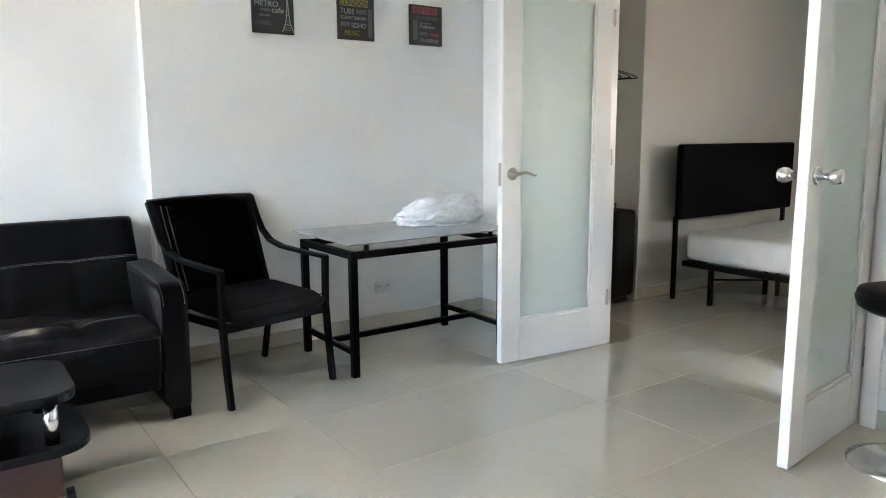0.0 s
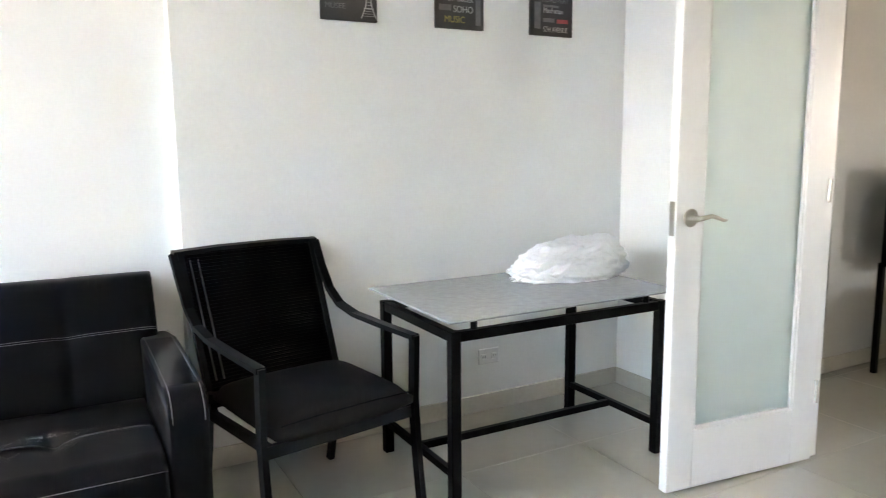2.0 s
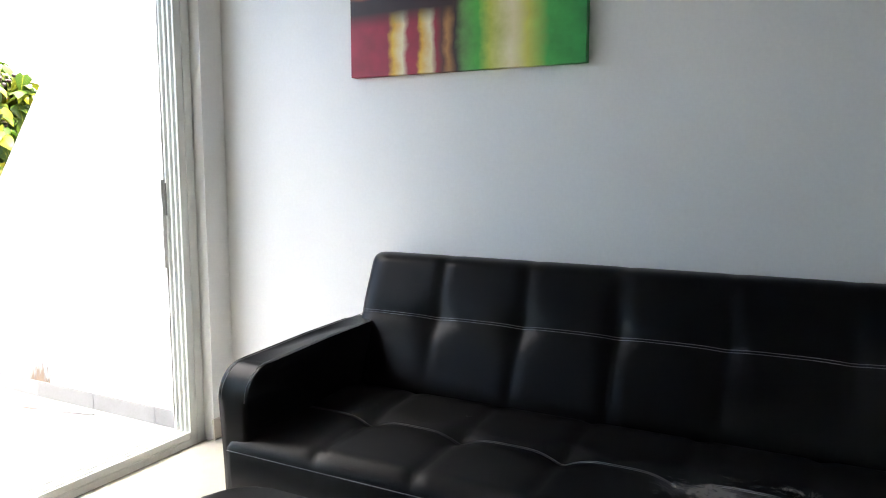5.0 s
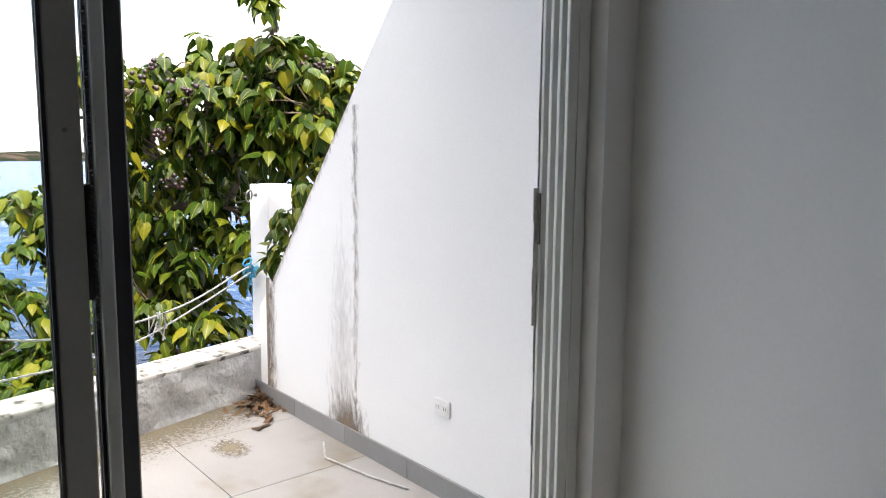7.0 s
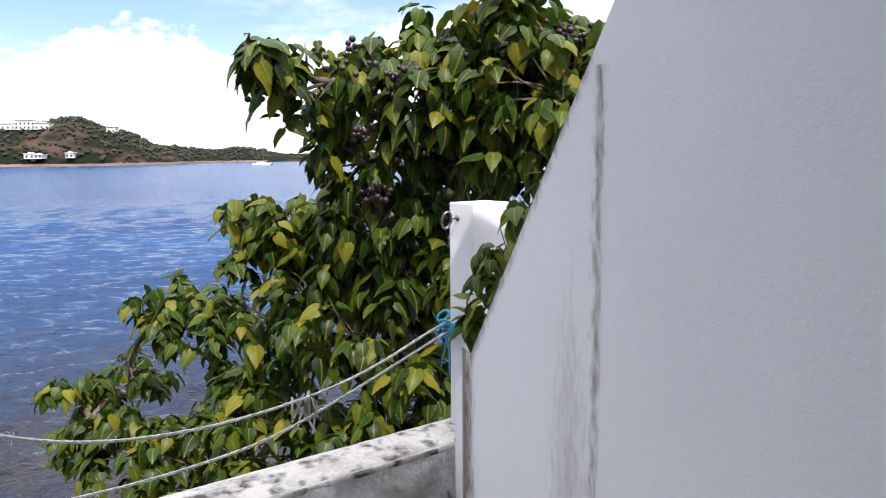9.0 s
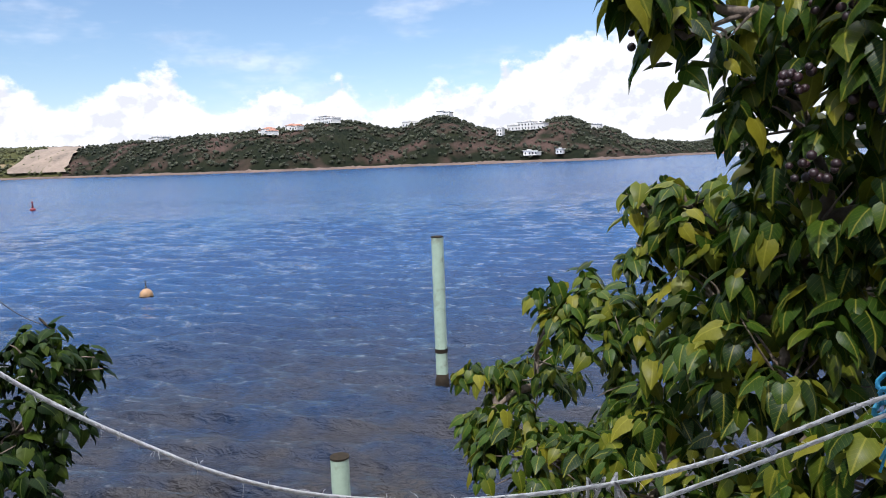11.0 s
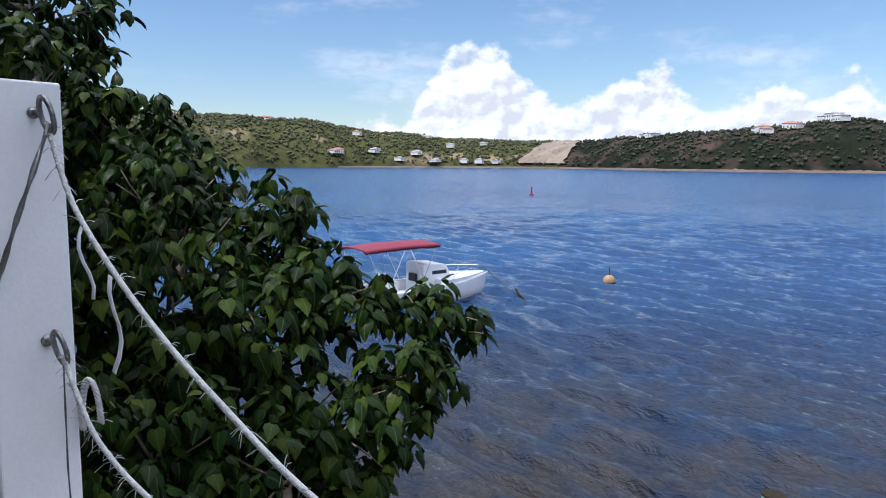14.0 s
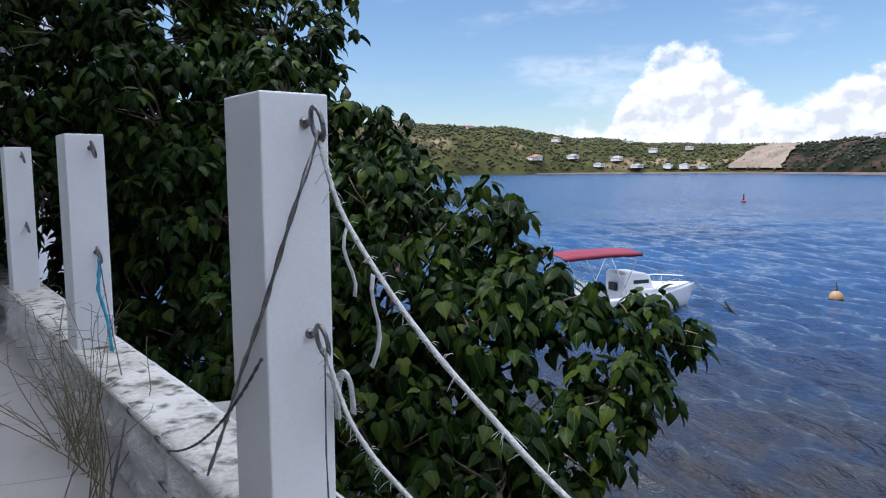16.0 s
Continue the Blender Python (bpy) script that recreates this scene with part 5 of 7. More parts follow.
for xs in (-0.235, -0.205):
    part("strap", bar(bmesh.new(), [(xs * 1.0, 0.386, 0.872), (xs * 0.98, 0.29, 0.65), (xs * 0.96, 0.215, 0.46)], 0.012, 0.003, (1, 0, 0)), M_STRAP, ch, "grey strap")

# glass dining table
dt = thing("dining_table", "black steel table with a textured grey glass top", "table", "", (7.64, -0.565, 0))
TX, TY = 0.482, 0.283
for sx in (-1, 1):
    for sy in (-1, 1):
        part("leg", box(bmesh.new(), sx * TX - 0.019, sx * TX + 0.019, sy * TY - 0.019, sy * TY + 0.019, 0, 0.65, 0.003), M_BLACKMETAL, dt)
        part("standoff", tube(bmesh.new(), [(sx * (TX - 0.08), sy * TY, 0.65), (sx * (TX - 0.08), sy * TY, 0.688)], 0.013, 12), M_BLACKMETAL, dt)
    part("end_rail", box(bmesh.new(), sx * TX - 0.016, sx * TX + 0.016, -TY + 0.0195, TY - 0.0195, 0.612, 0.648, 0.003), M_BLACKMETAL, dt)
    part("end_stretcher", box(bmesh.new(), sx * TX - 0.013, sx * TX + 0.013, -TY + 0.0195, TY - 0.0195, 0.115, 0.143, 0.003), M_BLACKMETAL, dt)
for sy in (-1, 1):
    part("long_rail", box(bmesh.new(), -TX + 0.0195, TX - 0.0195, sy * TY - 0.016, sy * TY + 0.016, 0.612, 0.648, 0.003), M_BLACKMETAL, dt)
part("stretcher", box(bmesh.new(), -TX + 0.0135, TX - 0.0135, -0.013, 0.013, 0.115, 0.143, 0.003), M_BLACKMETAL, dt)
part("tabletop", box(bmesh.new(), -0.525, 0.545, -0.335, 0.355, 0.6885, 0.6965, 0.002), M_GLASSTOP, dt, "textured grey glass top")

# bundle of bed linen on the table
bm = bmesh.new()
bmesh.ops.create_icosphere(bm, subdivisions=6, radius=1.0)
for v in bm.verts:
    c = v.co.copy()
    lift = 0.55 + 0.30 * c.x + 0.22 * noise.noise(c * 1.6 + Vector((3, 1, 2)))
    fold = 0.14 * noise.noise(Vector((c.x * 2.2, c.y * 3.0, c.z * 5.0)) + Vector((5, 0, 1))) + 0.12 * abs(noise.noise(c * 5.0)) + 0.05 * noise.noise(c * 11)
    k = 1 + fold
    v.co = Vector((c.x * 0.29 * k, c.y * 0.16 * k, max(c.z, -0.35) * 0.17 * k * (lift + 0.3) if c.z > 0 else max(c.z, -0.25) * 0.1))
lowz = min(v.co.z for v in bm.verts)
bmesh.ops.translate(bm, verts=bm.verts[:], vec=(7.995, -0.42, 0.6975 - lowz))
tagged(link("bed_linen", bm, M_SHEET, True), "crumpled white bed linen bundled on the glass table", "bed linen")

# painting over the sofa
pa = thing("painting", "abstract red, yellow and green canvas hung above the sofa", "painting")
M_CANVAS = canvas_material("abstract canvas", 4.375, 5.244, 1.443, 1.863)
part("canvas", box(bmesh.new(), 4.375, 5.244, -0.032, -0.001, 1.443, 1.863, 0.002), M_CANVAS, pa)


def text(body, size, at, material, parent, align="LEFT", squeeze=1.0):
    c = bpy.data.curves.new("lettering", "FONT")
    c.body, c.size, c.align_x, c.extrude = body, size, align, 0.0006
    c.materials.append(material)
    ob = new("lettering", c)
    ob.matrix_basis = Matrix.Translation(at) @ Euler((radians(90), 0, 0)).to_matrix().to_4x4() @ Matrix.Diagonal((squeeze, 1, 1, 1))
    ob.parent = parent
    return ob


M_INK = mat("black print", (0.018, 0.017, 0.018), (0.03, 0.028, 0.028), 0.6, 10, 100, 0.05)
M_PALEINK = mat("pale grey print", (0.36, 0.36, 0.36), (0.26, 0.26, 0.26), 0.6, 30, 100, 0.0)
M_DIMINK = mat("dim grey print", (0.13, 0.13, 0.13), (0.09, 0.09, 0.09), 0.6, 30, 100, 0.0)
M_PURPLE = mat("purple print", (0.11, 0.06, 0.11), (0.08, 0.045, 0.08), 0.6, 30, 100, 0.0)
M_OLIVE = mat("mustard print", (0.28, 0.24, 0.06), (0.22, 0.19, 0.05), 0.6, 30, 100, 0.0)
M_REDINK = mat("brick red print", (0.34, 0.06, 0.06), (0.26, 0.045, 0.045), 0.6, 30, 100, 0.0)


def print_panel(x, band_ink, lines, label):
    ob = thing("wall_print", label, "picture", "three city prints on the wall", (x, YP, 1.782))
    part("board", box(bmesh.new(), 0, 0.243, -0.018, -0.001, 0, 0.243, 0.002), M_INK, ob)
    part("band", box(bmesh.new(), 0.014, 0.205, -0.0192, -0.0182, 0.190, 0.232), band_ink, ob)
    for body, size, lx, lz, ink, sq in lines:
        text(body, size, (lx, -0.0196, lz), ink, ob, "LEFT", sq)
    return ob


paris = print_panel(6.985, M_PURPLE, (("PARIS", 0.046, 0.022, 0.194, M_INK, 1.05), ("METRO", 0.042, 0.012, 0.143, M_PALEINK, 1.0), ("cafe", 0.042, 0.11, 0.112, M_PALEINK, 1.1), ("MUSEE", 0.03, 0.015, 0.045, M_DIMINK, 1.0)), "small black print with city lettering and a pale tower")
tower = bmesh.new()
for z0, z1, w0, w1 in ((0.012, 0.05, 0.034, 0.018), (0.054, 0.10, 0.015, 0.008), (0.104, 0.19, 0.0065, 0.0012)):
    for s in (-1, 1):
        bar(tower, [(0.205 + s * w0, -0.0196, z0), (0.205 + s * (w0 * 0.45 + w1 * 0.55), -0.0196, (z0 + z1) / 2), (0.205 + s * w1, -0.0196, z1)], 0.0045, 0.0012, (0, 1, 0))
    box(tower, 0.205 - w1 - 0.004, 0.205 + w1 + 0.004, -0.0202, -0.019, z1, z1 + 0.004)
    for k in range(3):
        zz = z0 + (z1 - z0) * (k + 1) / 4
        ww = w0 + (w1 - w0) * (k + 1) / 4
        box(tower, 0.205 - ww, 0.205 + ww, -0.0199, -0.0192, zz, zz + 0.0015)
part("tower_drawing", tower, M_PALEINK, paris, "pale lattice tower")
london = print_panel(7.503, M_OLIVE, (("LONDON", 0.046, 0.018, 0.194, M_INK, 0.93), ("TUBE", 0.044, 0.014, 0.146, M_PALEINK, 0.9), ("COVENT GARDEN", 0.026, 0.016, 0.116, M_PALEINK, 0.78), ("SOHO", 0.04, 0.085, 0.07, M_PALEINK, 0.9), ("MUSIC", 0.04, 0.04, 0.026, M_OLIVE, 0.9)), "small black print with LONDON, TUBE and SOHO lettering")
ny = print_panel(8.002, M_REDINK, (("NEW YORK", 0.046, 0.016, 0.194, M_INK, 0.72), ("BROADWAY", 0.038, 0.045, 0.152, M_DIMINK, 0.8), ("Manhattan", 0.032, 0.07, 0.104, M_PALEINK, 0.85), ("5TH AVENUE", 0.034, 0.07, 0.018, M_PALEINK, 0.72)), "small black print with NEW YORK and BROADWAY lettering")
for ob, ink, bars in ((paris, M_DIMINK, ((0.045, 0.1, 0.118, 0.13), (0.04, 0.1, 0.09, 0.1))), (london, M_DIMINK, ((0.12, 0.19, 0.15, 0.175), (0.015, 0.075, 0.075, 0.1), (0.2, 0.225, 0.02, 0.18))), (ny, M_DIMINK, ((0.02, 0.055, 0.03, 0.15), (0.07, 0.135, 0.062, 0.08), (0.07, 0.16, 0.13, 0.14)))):
    for x0, x1, z0, z1 in bars:
        part("small_print", box(bmesh.new(), x0, x1, -0.0195, -0.0183, z0, z1), ink, ob)
part("small_print", box(bmesh.new(), 0.15, 0.215, -0.0195, -0.0183, 0.06, 0.078), M_REDINK, ny)

# bar stool
st = thing("bar_stool", "black cushioned bar stool on a chrome pedestal", "stool", "", (8.31, -2.94, 0))
part("base", lathe(bmesh.new(), [(0.0, 0), (0.19, 0), (0.192, 0.008), (0.15, 0.02), (0.06, 0.035), (0.03, 0.05), (0.0, 0.05)], 36), M_CHROME, st, "", True)
part("column", tube(bmesh.new(), [(0, 0, 0.05), (0, 0, 0.58)], 0.026, 18), M_CHROME, st, "", True)
part("seat", lathe(bmesh.new(), [(0.0, 0.575), (0.16, 0.58), (0.195, 0.60), (0.205, 0.63), (0.195, 0.66), (0.15, 0.672), (0.0, 0.668)], 32), M_LEATHER, st, "", True)

# ---- bedroom ----
bed = thing("bed", "bed with black padded headboard and pale bare mattress", "bed")
part("headboard", box(bmesh.new(), 9.90, 11.40, -0.75, -0.69, 0.60, 1.145, 0.02, 3), M_HEADBOARD, bed)
for x in (9.915, 11.36):
    part("headboard_post", box(bmesh.new(), x, x + 0.03, -0.705, -0.675, 0.0, 0.62, 0.003), M_BLACKMETAL, bed)
bm = box(bmesh.new(), 9.94, 11.36, -2.72, -0.77, 0.305, 0.51, 0.045, 4)
part("mattress", bm, M_MATTRESS, bed, "pale bare mattress", True)
part("bed_frame", boxes((9.93, 11.37, -2.70, -2.66, 0.26, 0.30), (9.93, 11.37, -0.80, -0.76, 0.26, 0.30), (9.93, 9.97, -2.66, -0.80, 0.26, 0.30), (11.33, 11.37, -2.66, -0.80, 0.26, 0.30), bevel=0.003), M_BLACKMETAL, bed)
for x in (9.94, 10.65, 11.33):
    for y in (-0.99, -1.83, -2.62):
        part("leg", box(bmesh.new(), x, x + 0.03, y - 0.015, y + 0.015, 0.0, 0.262, 0.003), M_BLACKMETAL, bed)
for y in (-0.99, -1.83):
    part("brace", tube(bmesh.new(), [(9.955, y, 0.19), (10.66, y, 0.10)], 0.008), M_BLACKMETAL, bed)
rod = structure("closet_rail", tube(bmesh.new(), [(8.82, -0.32, 1.80), (9.675, -0.32, 1.80)], 0.014, 12), M_STEEL, "steel clothes rail in the alcove", True)
for k, (x, rz) in enumerate(((9.44, 14), (9.50, -6), (9.55, 9), (9.60, 20))):
    hg = thing("coat_hanger", "dark coat hanger on the clothes rail", "coat hanger", "hangers on the rail", (x, -0.32, 1.80), rz)
    part("hook", tube(bmesh.new(), [(0, 0, -0.10), (0, 0, -0.045), (0, 0.018, -0.02), (0, 0.018, 0.008), (0, 0.0, 0.0195), (0, -0.018, 0.006)], 0.0025, 6), M_BLACKMETAL, hg)
    part("bar", tube(bmesh.new(), [(0, -0.20, -0.185), (0, -0.18, -0.17), (0, 0, -0.10), (0, 0.18, -0.17), (0, 0.20, -0.185), (0, 0, -0.19), (0, -0.20, -0.185)], 0.0035, 6), M_BLACKMETAL, hg)
bag = thing("suitcase", "black upright suitcase standing in the alcove", "suitcase", "", (9.52, -0.40, 0))
part("body", box(bmesh.new(), -0.11, 0.11, -0.18, 0.18, 0.05, 0.68, 0.03, 3), M_CUSHION, bag)
part("handle", tube(bmesh.new(), [(0, -0.07, 0.675), (0, -0.07, 0.72), (0, 0.07, 0.72), (0, 0.07, 0.675)], 0.008), M_RUBBER, bag)
for sy in (-0.13, 0.13):
    part("wheel", tube(bmesh.new(), [(-0.06, sy, 0.026), (0.06, sy, 0.026)], 0.026, 14), M_RUBBER, bag)


# ---- outside: sea, shore, far land ----
def choppy_water():
    """A fan of water round the shore with wind waves; steps widen outwards, and waves too short for a step fade."""
    rw = np.random.default_rng(12)
    na, nr = 800, 860
    ang = np.radians(np.linspace(82, 290, na + 1))
    rad = np.concatenate([1.0 * (130.0) ** (np.arange(nr) / (nr - 1)), 130.0 * 1.16 ** np.arange(1, 28)])
    A, R = np.meshgrid(ang, rad, indexing="ij")
    X, Y = 1.6 + R * np.cos(A), -1.0 + R * np.sin(A)
    step = np.maximum(R * (ang[1] - ang[0]), R * 0.0057)
    Z = np.zeros_like(X)
    for k in range(64):
        lam = 0.24 * 9.0 ** (k / 63.0)
        th = radians(-6) + rw.normal(0, 0.27)
        amp = 0.024 * lam ** 0.85
        ph = 2 * np.pi / lam * (X * np.cos(th) + Y * np.sin(th)) + rw.uniform(0, 6.28)
        ph = ph + 0.8 * np.sin(X * rw.normal(0, 0.35) + Y * rw.normal(0, 0.35) + k)
        keep = np.clip((lam / step - 2.5) / 3.0, 0, 1)
        Z += amp * keep * (1.35 * np.exp(0.9 * (np.cos(ph) - 1)) - 0.6)
    verts = np.stack([X, Y, SEA + Z], -1).reshape(-1, 3)
    n = len(rad)
    a = (np.arange(na)[:, None] * n + np.arange(n - 1)[None, :]).ravel()
    quads = np.stack([a, a + 1, a + n + 1, a + n], -1)
    me = bpy.data.meshes.new("water")
    me.vertices.add(len(verts))
    me.vertices.foreach_set("co", verts.ravel())
    me.loops.add(quads.size)
    me.loops.foreach_set("vertex_index", quads.ravel())
    me.polygons.add(len(quads))
    me.polygons.foreach_set("loop_start", np.arange(0, quads.size, 4))
    me.update(calc_edges=True)
    me.validate()
    me.shade_smooth()
    if me.polygons[0].normal.z < 0:
        me.flip_normals()
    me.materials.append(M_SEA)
    return tagged(new("water", me), "choppy blue sea reaching the horizon", kind="structure")


choppy_water()
bm = bmesh.new()
bmesh.ops.create_circle(bm, cap_ends=True, segments=48, radius=6000.0, matrix=Matrix.Translation((0, 0, SEA - 2.5)))
structure("ground_bed", bm, M_ROCK, "rocky sea bed reaching out under the water")

bank = bmesh.new()
g = {}
for i in range(60):
    for j in range(16):
        s = -6 + 22 * i / 59
        o = 0.14 + 3.2 * j / 15
        p = ROW @ Vector((s, -o, 0))
        drop = (j / 15) ** 0.7
        g[i, j] = bank.verts.new((p.x, p.y, -0.75 + (SEA - 0.5 + 0.75) * drop + 0.25 * noise.noise((p.x * 1.3, p.y * 1.3, 4))))
for i in range(59):
    for j in range(15):
        bank.faces.new((g[i, j], g[i + 1, j], g[i + 1, j + 1], g[i, j + 1]))
structure("ground", bank, M_ROCK, "rocky bank falling from the balcony to the sea", True)
structure("balcony_base", prism(bmesh.new(), [tuple((ROW @ Vector((s, o, 0))).xy) for s, o in ((-0.4, -0.17), (7.6, -0.17), (7.6, 0.0), (-0.4, 0.0))], "z", SEA - 0.4, BZ - 0.03), M_RENDER, "white rendered base wall under the parapet")

RIDGE = ((60, 0.5, 900), (78, 0.55, 900), (82, 0.5, 800), (86, 0.9, 760), (88, 0.75, 720), (91.5, 1.1, 600), (94.2, 2.2, 560), (97.3, 3.15, 560), (100, 2.5, 560), (102.5, 2.25, 560), (106.8, 3.6, 560), (110.7, 2.7, 560), (114.2, 3.45, 560), (120, 2.9, 560), (125, 2.55, 590), (129, 2.3, 640), (133, 1.95, 720), (138, 1.9, 800), (143, 2.1, 820), (148, 2.5, 800), (155, 3.4, 740), (160, 3.65, 700), (167, 3.8, 660), (180, 4.2, 600), (200, 4.0, 600))


def ridge_at(az):
    for (a, e, r), (b, f, q) in zip(RIDGE, RIDGE[1:]):
        if a <= az <= b:
            k = (az - a) / (b - a)
            k = k * k * (3 - 2 * k)
            return e + (f - e) * k, r + (q - r) * k
    return RIDGE[-1][1:]


def land_point(az, k):
    """A point of the far shore: k runs from the waterline (0) over the crest (1) and down behind."""
    e, r = ridge_at(az)
    depth = 150.0
    crest = (r + depth) * math.tan(radians(e))
    rr = r + depth * k
    rise = math.sin(min(k, 1.0) * math.pi / 2) ** 0.8 if k <= 1 else 1 - 0.6 * (k - 1)
    x, y = -rr * math.sin(radians(az)), rr * math.cos(radians(az))
    z = SEA - 0.3 + crest * rise
    z += (1.6 * noise.noise((x * 0.02, y * 0.02, 1)) + 0.8 * noise.noise((x * 0.07, y * 0.07, 2))) * min(1, k * 5)
    return Vector((x, y, z))


NK = 26
# browner scrub on the headland; the cloud shadow over it is put into its colours
M_SHADEHILL = mat("dark scrub headland", (0.014, 0.016, 0.008), (0.006, 0.009, 0.005), 0.95, 0.05, 0.3, 0.0, spread=(0.38, 0.60), stains=((0.062, 0.040, 0.032), 0.03, 0.50, 0.66), spec=0.05)
M_GREENHILL = mat("olive scrub slope", (0.075, 0.072, 0.024), (0.034, 0.038, 0.014), 0.95, 0.05, 0.3, 0.0, spread=(0.36, 0.60), stains=((0.22, 0.165, 0.10), 0.02, 0.60, 0.70), spec=0.08)
for land_name, az0, az1, na, land_mat, land_label in (("backdrop_headland", 60, 134.6, 330, M_SHADEHILL, "dark scrub headland across the bay"), ("backdrop_hills", 134.6, 200, 290, M_GREENHILL, "olive green hillside across the bay")):
    land = bmesh.new()
    g = {}
    for i in range(na + 1):
        az = az0 + (az1 - az0) * i / na
        for j in range(NK + 1):
            p = land_point(az, 1.6 * j / NK)
            if j > 1:
                p.z += 2.0 * abs(noise.noise((p.x * 0.19, p.y * 0.19, 5))) + 1.0 * abs(noise.noise((p.x * 0.5, p.y * 0.5, 8)))
            g[i, j] = land.verts.new(p)
    for i in range(na):
        for j in range(NK):
            land.faces.new((g[i, j], g[i + 1, j], g[i + 1, j + 1], g[i, j + 1]))
    structure(land_name, land, land_mat, land_label)
M_SCAR = mat("bare earth slope", (0.25, 0.19, 0.14), (0.13, 0.10, 0.075), 0.95, 0.05, 0.4, 0.0)
M_SHORE = mat("reddish shore rock", (0.15, 0.10, 0.075), (0.08, 0.055, 0.043), 0.95, 0.06, 0.5, 0.0)
scar = bmesh.new()
g = {}
for i in range(25):
    for j in range(15):
        k = 0.03 + 0.8 * j / 14
        az = 133.0 + 3.6 * (1 - 0.5 * j / 14) * i / 24 + 1.3 * (1 - j / 14) + 0.45 * noise.noise((i * 0.3, j * 0.5, 3))
        p = land_point(az, k)
        g[i, j] = scar.verts.new(p + Vector((0, 0, 3.4)))
for i in range(24):
    for j in range(14):
        scar.faces.new((g[i, j], g[i + 1, j], g[i + 1, j + 1], g[i, j + 1]))
structure("backdrop_cutting", scar, M_SCAR, "bare earth cutting on the far hillside")
shore = bmesh.new()
g = {}
for i in range(301):
    az = 84 + 68 * i / 300
    for j in range(4):
        p = land_point(az, 0.0)
        e, r = ridge_at(az)
        q = Vector((p.x, p.y, 0)).normalized()
        h = 1.6 + 1.5 * abs(noise.noise((az * 1.9, 1, 1)))
        g[i, j] = shore.verts.new((p.x + q.x * (j * 3 - 4), p.y + q.y * (j * 3 - 4), SEA - 0.2 + (0, h * 0.7, h, h * 1.1)[j]))
for i in range(300):
    for j in range(3):
        shore.faces.new((g[i, j], g[i + 1, j], g[i + 1, j + 1], g[i, j + 1]))
structure("backdrop_shore", shore, M_SHORE, "reddish rocks along the far waterline")


def house(az, k, w, d, h, roof_mat, wings, seed):
    rnd = random.Random(seed)
    p = land_point(az, k)
    ob = thing("house", "white house with " + ("terracotta" if roof_mat is M_ROOF else "pale") + " roof on the far hillside", "house", "houses across the bay", (p.x, p.y, p.z + 0.8), -az + 180 + rnd.uniform(-14, 14))
    for wx, ww, wh in wings:
        part("wall", box(bmesh.new(), wx - ww / 2, wx + ww / 2, -d / 2, d / 2, 0, wh), M_HOUSE, ob)
        r = bmesh.new()
        o = 0.5
        if roof_mat is M_ROOFW:
            box(r, wx - ww / 2 - o, wx + ww / 2 + o, -d / 2 - o, d / 2 + o, wh, wh + 0.45, 0.1, 1)
            box(r, wx - ww * 0.2, wx + ww * 0.15, -d * 0.25, d * 0.2, wh + 0.45, wh + 1.3)
        else:
            a = [r.verts.new(c) for c in ((wx - ww / 2 - o, -d / 2 - o, wh), (wx + ww / 2 + o, -d / 2 - o, wh), (wx + ww / 2 + o, d / 2 + o, wh), (wx - ww / 2 - o, d / 2 + o, wh))]
            t = [r.verts.new(c) for c in ((wx - ww / 4, 0, wh + d * 0.2), (wx + ww / 4, 0, wh + d * 0.2))]
            for f in ((a[0], a[1], t[1], t[0]), (a[2], a[3], t[0], t[1]), (a[1], a[2], t[1]), (a[3], a[0], t[0])):
                r.faces.new(f)
            r.faces.new(a[::-1])
        part("roof", r, roof_mat, ob)
        n = max(2, int(ww / 3))
        for s in range(max(1, int(wh / 3))):
            for i in range(n):
                x = wx - ww / 2 + ww * (i + 0.5) / n
                for sy in (-1, 1):
                    part("window", box(bmesh.new(), x - 0.6, x + 0.6, sy * d / 2 - 0.05, sy * d / 2 + 0.05, 0.8 + 3 * s, 2.4 + 3 * s), M_WINDOW, ob)
    return ob


for k, (az, kk, w, h, red, n) in enumerate(((128, 0.80, 14, 4, 0, 3), (120.2, 0.60, 13, 5, 1, 3), (118.4, 0.72, 10, 4, 1, 2), (115.7, 0.84, 16, 6, 0, 3), (109.3, 0.85, 14, 4, 0, 2), (106.7, 0.90, 9, 5, 0, 2), (102.2, 0.55, 6, 6, 0, 1), (100.1, 0.62, 18, 6, 0, 3), (94.8, 0.75, 9, 4, 0, 1), (100.0, 0.06, 8, 3, 0, 2), (97.6, 0.05, 6, 3, 0, 1), (145.8, 0.16, 9, 4, 0, 2), (144.3, 0.06, 12, 3, 0, 2), (142.1, 0.05, 7, 4, 0, 1), (140.9, 0.05, 9, 4, 0, 1), (139.6, 0.05, 6, 3, 0, 1), (152.0, 0.14, 12, 4, 1, 2), (149.1, 0.20, 9, 4, 0, 2), (147.2, 0.07, 9, 3, 0, 1), (143.2, 0.40, 8, 4, 0, 1), (140.6, 0.5, 10, 3, 0, 2), (163.2, 0.9, 14, 4, 1, 2), (157.2, 0.9, 12, 3, 1, 2), (150.5, 0.55, 9, 4, 1, 1), (145.0, 0.75, 10, 3, 0, 2))):
    rh = random.Random(k)
    w, h = w * 1.55, h * 1.15
    wings = [(0, w * 0.55, h)] + [((-1) ** i * w * 0.45, w * 0.4, h * rh.uniform(0.6, 0.9)) for i in range(n - 1)]
    house(az, kk, w, 9, h, M_ROOF if red else M_ROOFW, wings, k)
# scattered tree crowns on the far crest
rb = random.Random(12)
ball = bmesh.new()
